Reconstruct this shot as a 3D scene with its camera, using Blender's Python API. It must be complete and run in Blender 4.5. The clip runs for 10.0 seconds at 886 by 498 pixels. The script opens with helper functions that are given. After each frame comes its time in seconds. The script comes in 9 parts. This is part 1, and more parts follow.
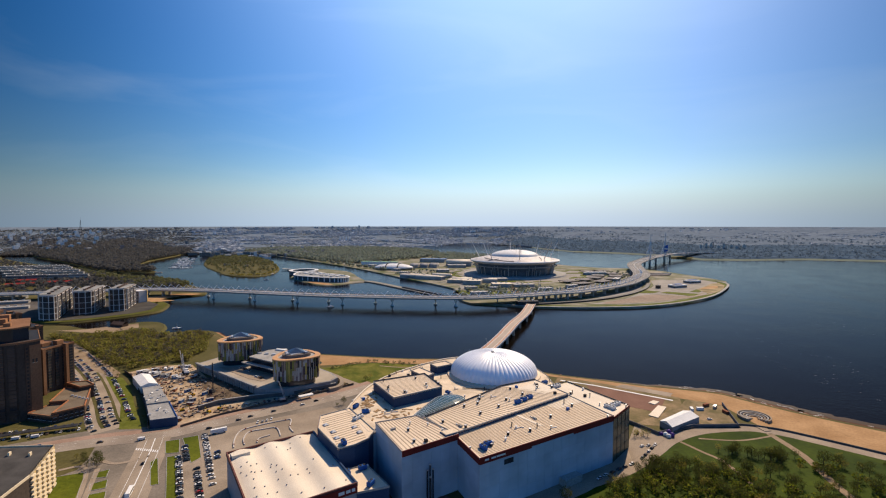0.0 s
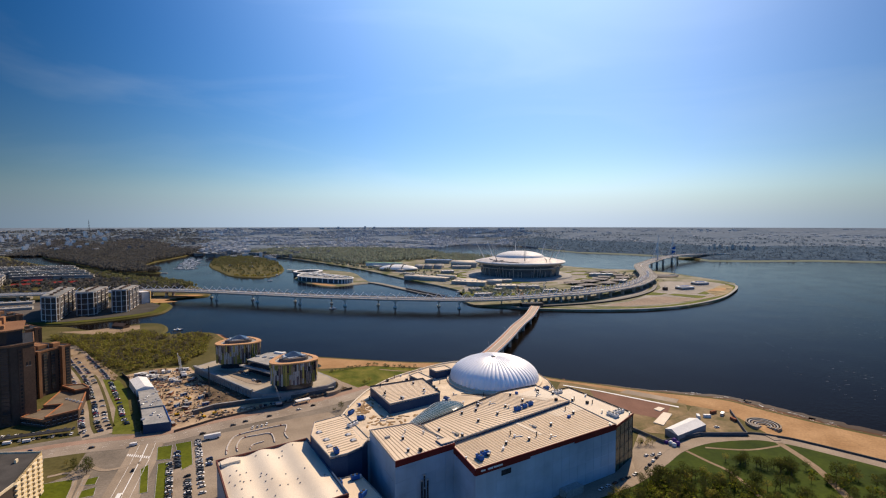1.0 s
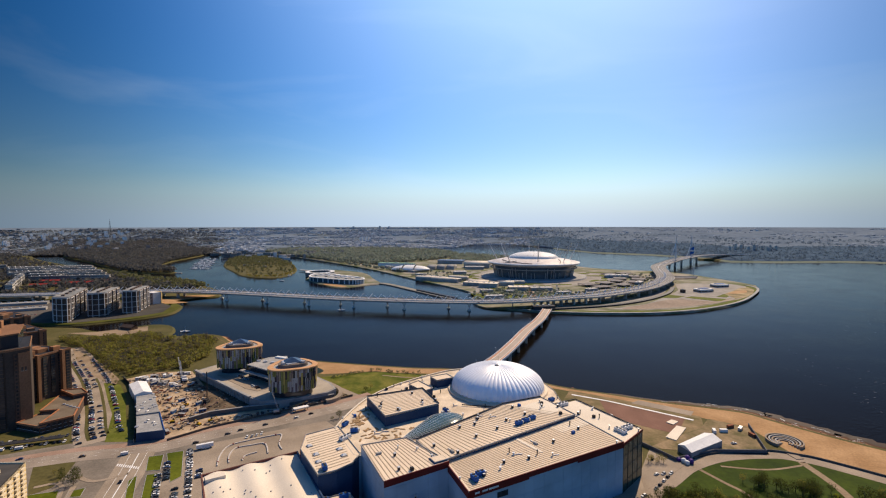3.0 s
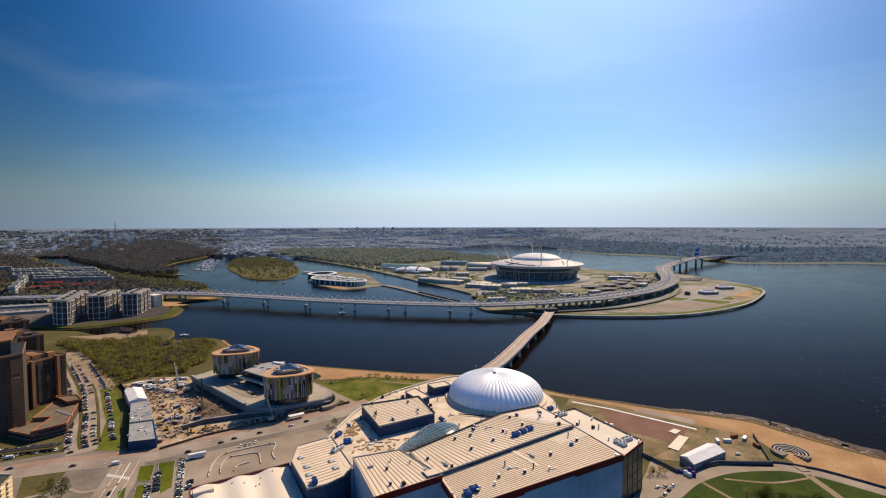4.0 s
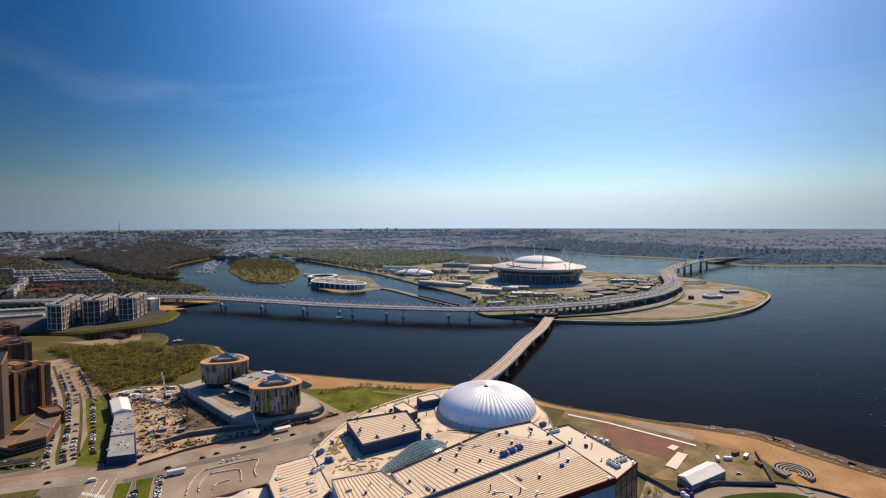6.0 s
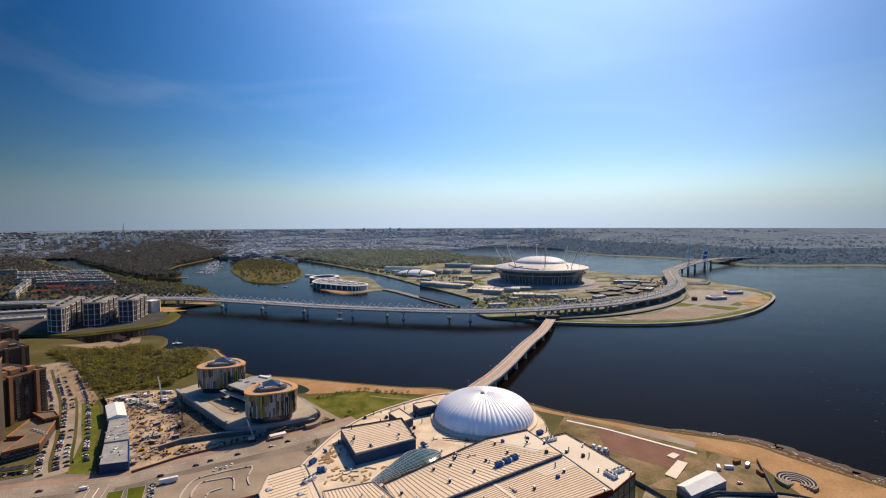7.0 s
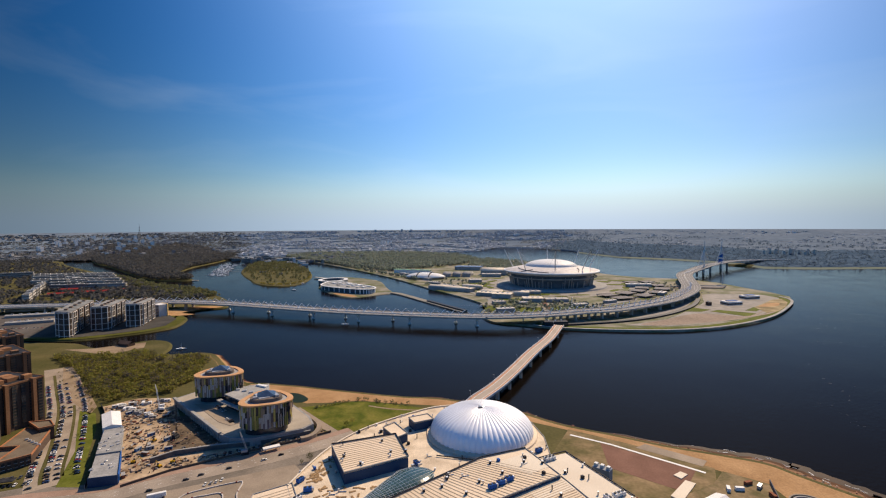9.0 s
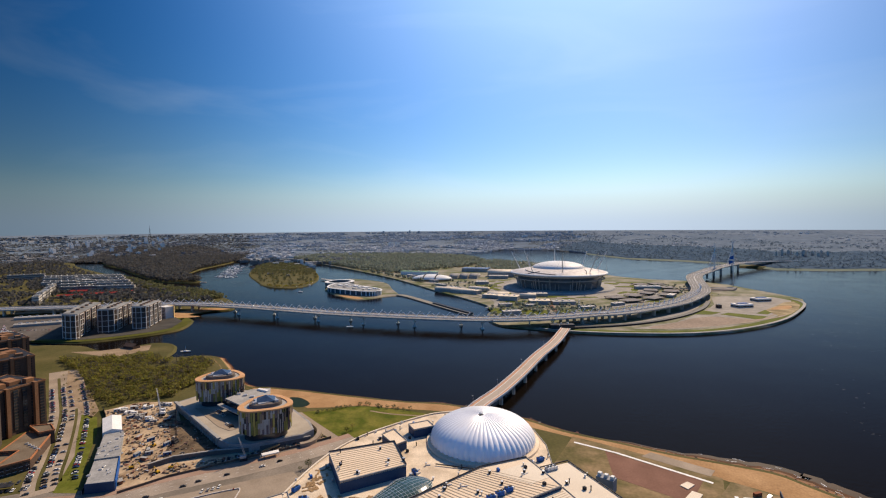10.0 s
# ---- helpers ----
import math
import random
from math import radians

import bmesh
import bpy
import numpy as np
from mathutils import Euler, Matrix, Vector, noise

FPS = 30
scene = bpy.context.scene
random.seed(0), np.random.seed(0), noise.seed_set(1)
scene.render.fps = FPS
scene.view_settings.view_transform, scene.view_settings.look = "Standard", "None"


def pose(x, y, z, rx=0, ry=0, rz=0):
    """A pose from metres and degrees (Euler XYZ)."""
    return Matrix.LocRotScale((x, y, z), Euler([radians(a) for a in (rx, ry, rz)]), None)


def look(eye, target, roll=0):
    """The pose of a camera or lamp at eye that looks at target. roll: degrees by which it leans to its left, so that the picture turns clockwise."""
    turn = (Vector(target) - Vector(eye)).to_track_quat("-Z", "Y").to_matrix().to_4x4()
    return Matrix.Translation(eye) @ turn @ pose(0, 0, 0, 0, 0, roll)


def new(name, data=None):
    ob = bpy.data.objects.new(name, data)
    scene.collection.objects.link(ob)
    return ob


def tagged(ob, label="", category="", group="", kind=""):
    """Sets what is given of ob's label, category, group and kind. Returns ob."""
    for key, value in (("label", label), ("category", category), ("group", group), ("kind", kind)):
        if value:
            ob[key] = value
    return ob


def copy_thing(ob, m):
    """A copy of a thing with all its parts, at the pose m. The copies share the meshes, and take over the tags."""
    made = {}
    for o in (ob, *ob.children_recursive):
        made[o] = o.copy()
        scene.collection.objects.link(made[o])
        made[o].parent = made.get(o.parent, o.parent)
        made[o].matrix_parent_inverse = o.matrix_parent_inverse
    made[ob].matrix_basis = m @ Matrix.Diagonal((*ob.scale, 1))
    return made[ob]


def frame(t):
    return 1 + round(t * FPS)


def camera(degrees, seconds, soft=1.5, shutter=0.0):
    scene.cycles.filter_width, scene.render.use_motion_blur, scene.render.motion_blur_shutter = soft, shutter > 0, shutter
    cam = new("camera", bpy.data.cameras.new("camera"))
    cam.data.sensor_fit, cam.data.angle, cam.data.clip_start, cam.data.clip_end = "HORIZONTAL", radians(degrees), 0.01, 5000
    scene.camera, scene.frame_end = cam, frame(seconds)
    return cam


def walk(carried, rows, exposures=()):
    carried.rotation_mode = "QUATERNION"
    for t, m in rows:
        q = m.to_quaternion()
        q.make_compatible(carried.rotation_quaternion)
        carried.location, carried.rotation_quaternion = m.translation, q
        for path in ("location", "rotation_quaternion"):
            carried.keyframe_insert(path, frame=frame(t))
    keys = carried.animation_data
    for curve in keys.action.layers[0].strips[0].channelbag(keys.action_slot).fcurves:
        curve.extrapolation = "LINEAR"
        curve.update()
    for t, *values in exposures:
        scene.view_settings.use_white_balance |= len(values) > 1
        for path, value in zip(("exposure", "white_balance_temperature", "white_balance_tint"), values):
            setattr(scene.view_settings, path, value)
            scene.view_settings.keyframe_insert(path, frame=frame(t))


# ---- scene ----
cam = camera(85.0, 10.0, 1.15)
PATH = [
    (0, (10.965, 12.545, 171.611), (10.928, 14.542, 171.507), -0.0),
    (0.5, (14.231, 17.753, 171.888), (14.18, 19.749, 171.785), -0.0),
    (1, (17.385, 22.626, 172.272), (17.321, 24.622, 172.171), -0.0),
    (1.5, (20.453, 27.139, 172.669), (20.372, 29.134, 172.566), -0.0),
    (2, (23.523, 31.604, 173.2), (23.424, 33.599, 173.097), -0.0),
    (2.5, (26.549, 35.934, 173.9), (26.433, 37.928, 173.796), -0.0),
    (4, (35.567, 48.496, 179.505), (35.418, 50.488, 179.402), -0.1),
    (4.5, (38.476, 52.482, 180.899), (38.322, 54.473, 180.796), -0.1),
    (5, (41.322, 56.423, 182.282), (41.164, 58.414, 182.181), -0.1),
    (5.5, (44.09, 60.024, 183.699), (43.927, 62.014, 183.599), -0.1),
    (7, (52.889, 69.69, 189.884), (52.705, 71.679, 189.78), -0.2),
    (7.5, (55.897, 73.003, 191.124), (55.7, 74.991, 191.021), -0.3),
    (8, (59.074, 76.615, 192.618), (58.861, 78.601, 192.516), -0.2),
    (8.5, (62.127, 80.423, 194.081), (61.903, 82.408, 193.979), -0.3),
    (9, (64.961, 84.53, 195.454), (64.723, 86.513, 195.354), -0.3),
    (9.5, (67.805, 88.416, 196.502), (67.55, 90.398, 196.405), -0.3),
    (10, (70.734, 92.262, 197.166), (70.461, 94.241, 197.071), -0.4),
]
walk(cam, [(t, look(eye, target, roll)) for t, eye, target, roll in PATH])

# ---- light ----
SUN_AZ, SUN_EL = 25.0, 42.0          # degrees right of north (+y), and above the horizon
world = bpy.data.worlds.new("sky")
scene.world = world
world.use_nodes = True
wn, wl = world.node_tree.nodes, world.node_tree.links
wn.clear()
sky = wn.new("ShaderNodeTexSky")
sky.sky_type, sky.sun_disc = "NISHITA", False
sky.sun_elevation, sky.sun_rotation = radians(SUN_EL), radians(SUN_AZ)
sky.air_density, sky.dust_density, sky.ozone_density = 1.0, 0.5, 3.6
back, wout = wn.new("ShaderNodeBackground"), wn.new("ShaderNodeOutputWorld")
back.inputs["Strength"].default_value = 0.098
rich, coord, stretch, wisps, wisp_ramp, cloud = (wn.new(k) for k in ("ShaderNodeHueSaturation", "ShaderNodeTexCoord", "ShaderNodeMapping", "ShaderNodeTexNoise", "ShaderNodeMapRange", "ShaderNodeMix"))
rich.inputs["Saturation"].default_value, rich.inputs["Hue"].default_value = 1.45, 0.508
wl.new(sky.outputs[0], rich.inputs["Color"])
# thin high cirrus
stretch.inputs["Rotation"].default_value = (0.0, 0.25, 0.5)
stretch.inputs["Scale"].default_value = (1.2, 2.0, 6.0)
wl.new(coord.outputs["Generated"], stretch.inputs["Vector"])
wl.new(stretch.outputs[0], wisps.inputs["Vector"])
wisps.inputs["Scale"].default_value, wisps.inputs["Detail"].default_value, wisps.inputs["Distortion"].default_value = 1.6, 5.0, 0.6
wisp_ramp.inputs["From Min"].default_value, wisp_ramp.inputs["From Max"].default_value = 0.5, 0.85
wisp_ramp.inputs["To Max"].default_value = 0.16
wl.new(wisps.outputs["Fac"], wisp_ramp.inputs["Value"])
cloud.data_type = "RGBA"
cloud.inputs[7].default_value = (9.0, 9.6, 10.5, 1)
wl.new(wisp_ramp.outputs[0], cloud.inputs[0])
wl.new(rich.outputs[0], cloud.inputs[6])
# pale haze low over the horizon
split, low, haze = wn.new("ShaderNodeSeparateXYZ"), wn.new("ShaderNodeMapRange"), wn.new("ShaderNodeMix")
wl.new(coord.outputs["Generated"], split.inputs[0])
low.inputs["From Min"].default_value, low.inputs["From Max"].default_value = 0.0, 0.11
low.inputs["To Min"].default_value, low.inputs["To Max"].default_value = 0.9, 0.0
low.interpolation_type = "SMOOTHSTEP"
wl.new(split.outputs["Z"], low.inputs["Value"])
haze.data_type = "RGBA"
haze.inputs[7].default_value = (4.8, 6.1, 7.9, 1)
wl.new(low.outputs[0], haze.inputs[0])
wl.new(cloud.outputs[2], haze.inputs[6])
# a thin bright veil beside the sun, and a sky dimmed towards both sides of the view
veil_dot, veil_pow, veil_mix, azim, turn_, deep, deepen, lift, lifted = (wn.new(k) for k in ("ShaderNodeVectorMath", "ShaderNodeMath", "ShaderNodeMix", "ShaderNodeMath", "ShaderNodeMapRange", "ShaderNodeValToRGB", "ShaderNodeMix", "ShaderNodeMapRange", "ShaderNodeMix"))
veil_dot.operation = "DOT_PRODUCT"
veil_dot.inputs[1].default_value = (math.sin(radians(8)) * math.cos(radians(SUN_EL)), math.cos(radians(8)) * math.cos(radians(SUN_EL)), math.sin(radians(SUN_EL)))
wl.new(coord.outputs["Generated"], veil_dot.inputs[0])
veil_pow.operation, veil_pow.inputs[1].default_value, veil_pow.use_clamp = "POWER", 9.0, True
wl.new(veil_dot.outputs["Value"], veil_pow.inputs[0])
veil_mix.data_type, veil_mix.inputs[7].default_value = "RGBA", (4.3, 6.3, 9.6, 1)
wl.new(veil_pow.outputs[0], veil_mix.inputs[0])
wl.new(haze.outputs[2], veil_mix.inputs[6])
azim.operation = "ARCTAN2"
wl.new(split.outputs["X"], azim.inputs[0])
wl.new(split.outputs["Y"], azim.inputs[1])
turn_.inputs["From Min"].default_value, turn_.inputs["From Max"].default_value = -math.pi, math.pi
wl.new(azim.outputs[0], turn_.inputs["Value"])
deep.color_ramp.interpolation = "B_SPLINE"
# Lens falloff put into the sky; unseen sky behind is raised to fill shade.
steps_ = ((-180, 1.0), (-115, 0.85), (-75, 0.4), (-55, 0.27), (-45, 0.34), (-33, 0.58), (-20, 0.85), (-6, 1.0), (12, 0.98), (24, 0.84), (36, 0.60), (50, 0.36), (75, 0.36), (115, 0.8), (180, 1.0))
while len(deep.color_ramp.elements) < len(steps_):
    deep.color_ramp.elements.new(0.5)
for e_, (a_, v_) in zip(deep.color_ramp.elements, steps_):
    e_.position, e_.color = (a_ + 180) / 360, (v_ * (0.84 + 0.16 * v_), v_, v_ * (1.06 - 0.06 * v_), 1)
wl.new(turn_.outputs[0], deep.inputs[0])
deepen.data_type, deepen.blend_type, deepen.inputs[0].default_value = "RGBA", "MULTIPLY", 1.0
wl.new(veil_mix.outputs[2], deepen.inputs[6])
wl.new(deep.outputs[0], deepen.inputs[7])
lift.inputs["From Min"].default_value, lift.inputs["From Max"].default_value = 0.05, 0.40
lift.inputs["To Min"].default_value, lift.inputs["To Max"].default_value = 1.02, 1.3
wl.new(split.outputs["Z"], lift.inputs["Value"])
lifted.data_type, lifted.blend_type, lifted.inputs[0].default_value = "RGBA", "MULTIPLY", 1.0
wl.new(deepen.outputs[2], lifted.inputs[6])
wl.new(lift.outputs[0], lifted.inputs[7])
wl.new(lifted.outputs[2], back.inputs["Color"])
wl.new(back.outputs[0], wout.inputs["Surface"])
sun = new("sun", bpy.data.lights.new("sun", "SUN"))
sun.data.energy, sun.data.angle, sun.data.color = 5.3, radians(0.53), (1.0, 0.78, 0.55)
SUN_DIR = Vector((math.sin(radians(SUN_AZ)) * math.cos(radians(SUN_EL)), math.cos(radians(SUN_AZ)) * math.cos(radians(SUN_EL)), math.sin(radians(SUN_EL))))
sun.matrix_world = look(SUN_DIR * 900, (0, 0, 0))
scene.view_settings.exposure = 0.2


# ---- materials ----
def mat(name, dark, light, scale=0.05, rough=0.85, metal=0.0, fine=2.0, bump=0.0, vary=0.0, detail=5.0, spec=0.06, contrast=1.0):
    """Two base colours mixed by a coarse noise (scale: per metre), broken up by a fine one; vary: by object."""
    m = bpy.data.materials.new(name)
    m.use_nodes = True
    n, l = m.node_tree.nodes, m.node_tree.links
    b = n["Principled BSDF"]
    geo = n.new("ShaderNodeNewGeometry")
    big, small, ramp, mix, mul = n.new("ShaderNodeTexNoise"), n.new("ShaderNodeTexNoise"), n.new("ShaderNodeMapRange"), n.new("ShaderNodeMix"), n.new("ShaderNodeMix")
    for tex, s, d in ((big, scale, detail), (small, fine, 3.0)):
        tex.inputs["Scale"].default_value, tex.inputs["Detail"].default_value = s, d
        l.new(geo.outputs["Position"], tex.inputs["Vector"])
    half = 0.22 / contrast
    ramp.inputs["From Min"].default_value, ramp.inputs["From Max"].default_value = 0.5 - half, 0.5 + half
    l.new(big.outputs["Fac"], ramp.inputs["Value"])
    mix.data_type, mul.data_type, mul.blend_type = "RGBA", "RGBA", "MULTIPLY"
    mix.inputs[6].default_value, mix.inputs[7].default_value = (*dark, 1), (*light, 1)
    l.new(ramp.outputs[0], mix.inputs[0])
    grain = n.new("ShaderNodeMapRange")
    grain.inputs["From Min"].default_value, grain.inputs["From Max"].default_value = 0.25, 0.75
    grain.inputs["To Min"].default_value, grain.inputs["To Max"].default_value = 0.72, 1.12
    l.new(small.outputs["Fac"], grain.inputs["Value"])
    mul.inputs[0].default_value = 1.0
    l.new(mix.outputs[2], mul.inputs[6])
    l.new(grain.outputs[0], mul.inputs[7])
    last = mul.outputs[2]
    if vary:
        info, hsv = n.new("ShaderNodeObjectInfo"), n.new("ShaderNodeHueSaturation")
        span = n.new("ShaderNodeMapRange")
        span.inputs["To Min"].default_value, span.inputs["To Max"].default_value = 1 - vary, 1 + vary
        l.new(info.outputs["Random"], span.inputs["Value"])
        l.new(span.outputs[0], hsv.inputs["Value"])
        l.new(last, hsv.inputs["Color"])
        last = hsv.outputs[0]
    l.new(last, b.inputs["Base Color"])
    b.inputs["Roughness"].default_value, b.inputs["Metallic"].default_value = rough, metal
    b.inputs["Specular IOR Level"].default_value = spec
    if bump:
        bp = n.new("ShaderNodeBump")
        bp.inputs["Strength"].default_value, bp.inputs["Distance"].default_value = bump, 0.5
        l.new(small.outputs["Fac"], bp.inputs["Height"])
        l.new(bp.outputs[0], b.inputs["Normal"])
    return m


def island_mat(name, colours, rough=0.95, spec=0.08, metal=0.0, leaf=0.0):
    """Colour chosen piece by piece along a row of base colours."""
    m = bpy.data.materials.new(name)
    m.use_nodes = True
    n, l = m.node_tree.nodes, m.node_tree.links
    b, geo, ramp = n["Principled BSDF"], n.new("ShaderNodeNewGeometry"), n.new("ShaderNodeValToRGB")
    e = ramp.color_ramp.elements
    while len(e) < len(colours):
        e.new(0.5)
    for k, c in enumerate(colours):
        e[k].position, e[k].color = k / (len(colours) - 1), (*c, 1)
    l.new(geo.outputs["Random Per Island"], ramp.inputs[0])
    l.new(ramp.outputs[0], b.inputs["Base Color"])
    b.inputs["Roughness"].default_value, b.inputs["Specular IOR Level"].default_value, b.inputs["Metallic"].default_value = rough, spec, metal
    if leaf:
        through_, mixer = n.new("ShaderNodeBsdfTranslucent"), n.new("ShaderNodeMixShader")
        l.new(ramp.outputs[0], through_.inputs["Color"])
        mixer.inputs[0].default_value = leaf
        l.new(b.outputs[0], mixer.inputs[1])
        l.new(through_.outputs[0], mixer.inputs[2])
        l.new(mixer.outputs[0], n["Material Output"].inputs["Surface"])
    return m


def water_mat():
    m = bpy.data.materials.new("river_water")
    m.use_nodes = True
    n, l = m.node_tree.nodes, m.node_tree.links
    b, geo = n["Principled BSDF"], n.new("ShaderNodeNewGeometry")
    b.inputs["Base Color"].default_value = (0.0055, 0.0042, 0.0034, 1)
    b.inputs["Specular Tint"].default_value = (1.0, 0.75, 0.48, 1)
    b.inputs["Specular IOR Level"].default_value = 0.027
    b.inputs["Roughness"].default_value, b.inputs["IOR"].default_value = 0.10, 1.33
    waves, swell, add, bp = n.new("ShaderNodeTexNoise"), n.new("ShaderNodeTexNoise"), n.new("ShaderNodeMath"), n.new("ShaderNodeBump")
    waves.inputs["Scale"].default_value, waves.inputs["Detail"].default_value = 0.22, 6.0
    swell.inputs["Scale"].default_value, swell.inputs["Detail"].default_value = 0.012, 3.0
    for tex in (waves, swell):
        l.new(geo.outputs["Position"], tex.inputs["Vector"])
    patch = n.new("ShaderNodeMapRange")
    patch.inputs["From Min"].default_value, patch.inputs["From Max"].default_value = 0.35, 0.65
    patch.inputs["To Min"].default_value, patch.inputs["To Max"].default_value = 0.35, 1.0
    l.new(swell.outputs["Fac"], patch.inputs["Value"])
    add.operation = "MULTIPLY"
    l.new(waves.outputs["Fac"], add.inputs[0])
    l.new(patch.outputs[0], add.inputs[1])
    bp.inputs["Strength"].default_value, bp.inputs["Distance"].default_value = 0.22, 1.6
    l.new(add.outputs[0], bp.inputs["Height"])
    l.new(bp.outputs[0], b.inputs["Normal"])
    return m


WATER = water_mat()
SOIL = mat("bare_soil", (0.20, 0.145, 0.09), (0.33, 0.25, 0.165), 0.04, fine=0.6, bump=0.3)
GRASS = mat("spring_grass", (0.058, 0.078, 0.005), (0.125, 0.14, 0.012), 0.03, fine=0.5, bump=0.3)
DRYGRASS = mat("dry_grass", (0.06, 0.06, 0.016), (0.125, 0.105, 0.042), 0.02, fine=0.4, bump=0.3)
SAND = mat("beach_sand", (0.31, 0.18, 0.082), (0.43, 0.265, 0.13), 0.04, fine=0.8, bump=0.2, contrast=1.2)
WETSAND = mat("wet_sand", (0.15, 0.068, 0.026), (0.24, 0.115, 0.05), 0.06, rough=0.7, fine=0.5, spec=0.1)
ASPHALT = mat("asphalt", (0.235, 0.19, 0.142), (0.365, 0.30, 0.228), 0.035, fine=1.5, bump=0.1, contrast=1.2)
PAVING = mat("concrete_paving", (0.25, 0.20, 0.15), (0.35, 0.285, 0.215), 0.05, fine=1.2)
REDPAVE = mat("red_paving", (0.16, 0.085, 0.06), (0.23, 0.125, 0.09), 0.05, fine=1.0)
CONCRETE = mat("concrete", (0.27, 0.265, 0.25), (0.40, 0.39, 0.37), 0.08, fine=0.8)
ROOFING = mat("roof_membrane", (0.64, 0.52, 0.375), (0.77, 0.64, 0.48), 0.03, fine=2.5, rough=0.7, vary=0.05)
WHITEROOF = mat("white_roof_sheet", (0.63, 0.545, 0.425), (0.75, 0.67, 0.54), 0.03, fine=3.0, rough=0.6)
RIDGE = mat("roof_seam", (0.42, 0.325, 0.225), (0.54, 0.43, 0.305), 0.1)
CLADBLUE = mat("pale_blue_cladding", (0.37, 0.45, 0.53), (0.42, 0.50, 0.585), 0.02, fine=0.05, rough=0.5)
CLADRED = mat("dark_red_cladding", (0.15, 0.022, 0.018), (0.20, 0.033, 0.026), 0.05, rough=0.5)
NAVY = mat("navy_cladding", (0.030, 0.055, 0.11), (0.045, 0.08, 0.15), 0.05, rough=0.5)
DARKGLASS = mat("dark_glass", (0.015, 0.022, 0.03), (0.03, 0.04, 0.05), 0.1, rough=0.12, spec=0.5)
STEEL = mat("galvanised_steel", (0.42, 0.43, 0.44), (0.58, 0.59, 0.60), 0.3, rough=0.45, metal=0.6)
DOMEWHITE = mat("dome_membrane", (0.80, 0.82, 0.86), (0.86, 0.875, 0.90), 0.05, rough=0.38, fine=0.02, spec=0.45)
WHITE = mat("white_paint", (0.68, 0.68, 0.66), (0.8, 0.8, 0.78), 0.2, rough=0.5)
DARK = mat("dark_metal", (0.02, 0.021, 0.024), (0.05, 0.05, 0.055), 0.3, rough=0.5)
BLUEPAINT = mat("blue_paint", (0.02, 0.085, 0.30), (0.035, 0.13, 0.42), 0.2, rough=0.45)


# ---- building blocks ----
class Geo:
    """Collects faces of one mesh."""

    def __init__(self):
        self.v, self.f = [], []

    def add(self, verts, faces):
        k = len(self.v)
        self.v.extend(verts)
        self.f.extend([tuple(a + k for a in face) for face in faces])
        return self

    def prism(self, poly, z0, z1, top=True, bottom=False):
        n = len(poly)
        if sum(poly[k - 1][0] * poly[k][1] - poly[k][0] * poly[k - 1][1] for k in range(n)) < 0:
            poly = poly[::-1]
        faces = [(k, (k + 1) % n, n + (k + 1) % n, n + k) for k in range(n)]
        if top:
            faces.append(tuple(range(n, 2 * n)))
        if bottom:
            faces.append(tuple(range(n))[::-1])
        return self.add([(x, y, z0) for x, y in poly] + [(x, y, z1) for x, y in poly], faces)

    def box(self, x, y, z0, sx, sy, sz, turn=0.0, chamfer=0.0):
        """A box on the height z0, centred at x, y; chamfer: its upper edges cut back."""
        c, s = math.cos(radians(turn)), math.sin(radians(turn))

        def ring(ex, ey, z):
            return [(x + c * a - s * b, y + s * a + c * b, z) for a, b in ((-ex, -ey), (ex, -ey), (ex, ey), (-ex, ey))]
        hx, hy = sx / 2, sy / 2
        rings = [ring(hx, hy, z0), ring(hx, hy, z0 + sz - chamfer)]
        if chamfer:
            rings.append(ring(hx - chamfer, hy - chamfer, z0 + sz))
        return self.loft(rings, True)

    def loft(self, rings, caps=False, closed=True):
        n, verts, faces = len(rings[0]), [p for r in rings for p in r], []
        for k in range(len(rings) - 1):
            for j in range(n if closed else n - 1):
                a, b = k * n + j, k * n + (j + 1) % n
                faces.append((a, b, b + n, a + n))
        if caps:
            faces += [tuple(range(n))[::-1], tuple(range((len(rings) - 1) * n, len(rings) * n))]
        return self.add(verts, faces)

    def tube(self, a, b, r, sides=6, r2=None):
        a, b = Vector(a), Vector(b)
        q = (b - a).to_track_quat("Z", "Y")
        ends = []
        for p, rad in ((a, r), (b, r if r2 is None else r2)):
            ends.append([tuple(p + q @ Vector((rad * math.cos(2 * math.pi * k / sides), rad * math.sin(2 * math.pi * k / sides), 0))) for k in range(sides)])
        return self.loft(ends, True)

    def mesh(self, name, material, smooth=False):
        me = bpy.data.meshes.new(name)
        me.from_pydata(self.v, [], self.f)
        me.materials.append(material)
        if smooth:
            me.polygons.foreach_set("use_smooth", [True] * len(me.polygons))
        me.update()
        return me

    def ob(self, name, material, parent=None, label="", smooth=False):
        o = new(name, self.mesh(name, material, smooth))
        o.parent = parent
        return tagged(o, label)


def piece(name, me, parent, m=None):
    """An object on shared mesh data under its thing."""
    o = new(name, me)
    o.parent = parent
    if m is not None:
        o.matrix_basis = m
    return o


def thing(name, label, category, group="", kind="", at=(0, 0, 0), turn=0.0):
    o = new(name)
    o.matrix_basis = pose(*at, 0, 0, turn)
    return tagged(o, label, category, group, kind)


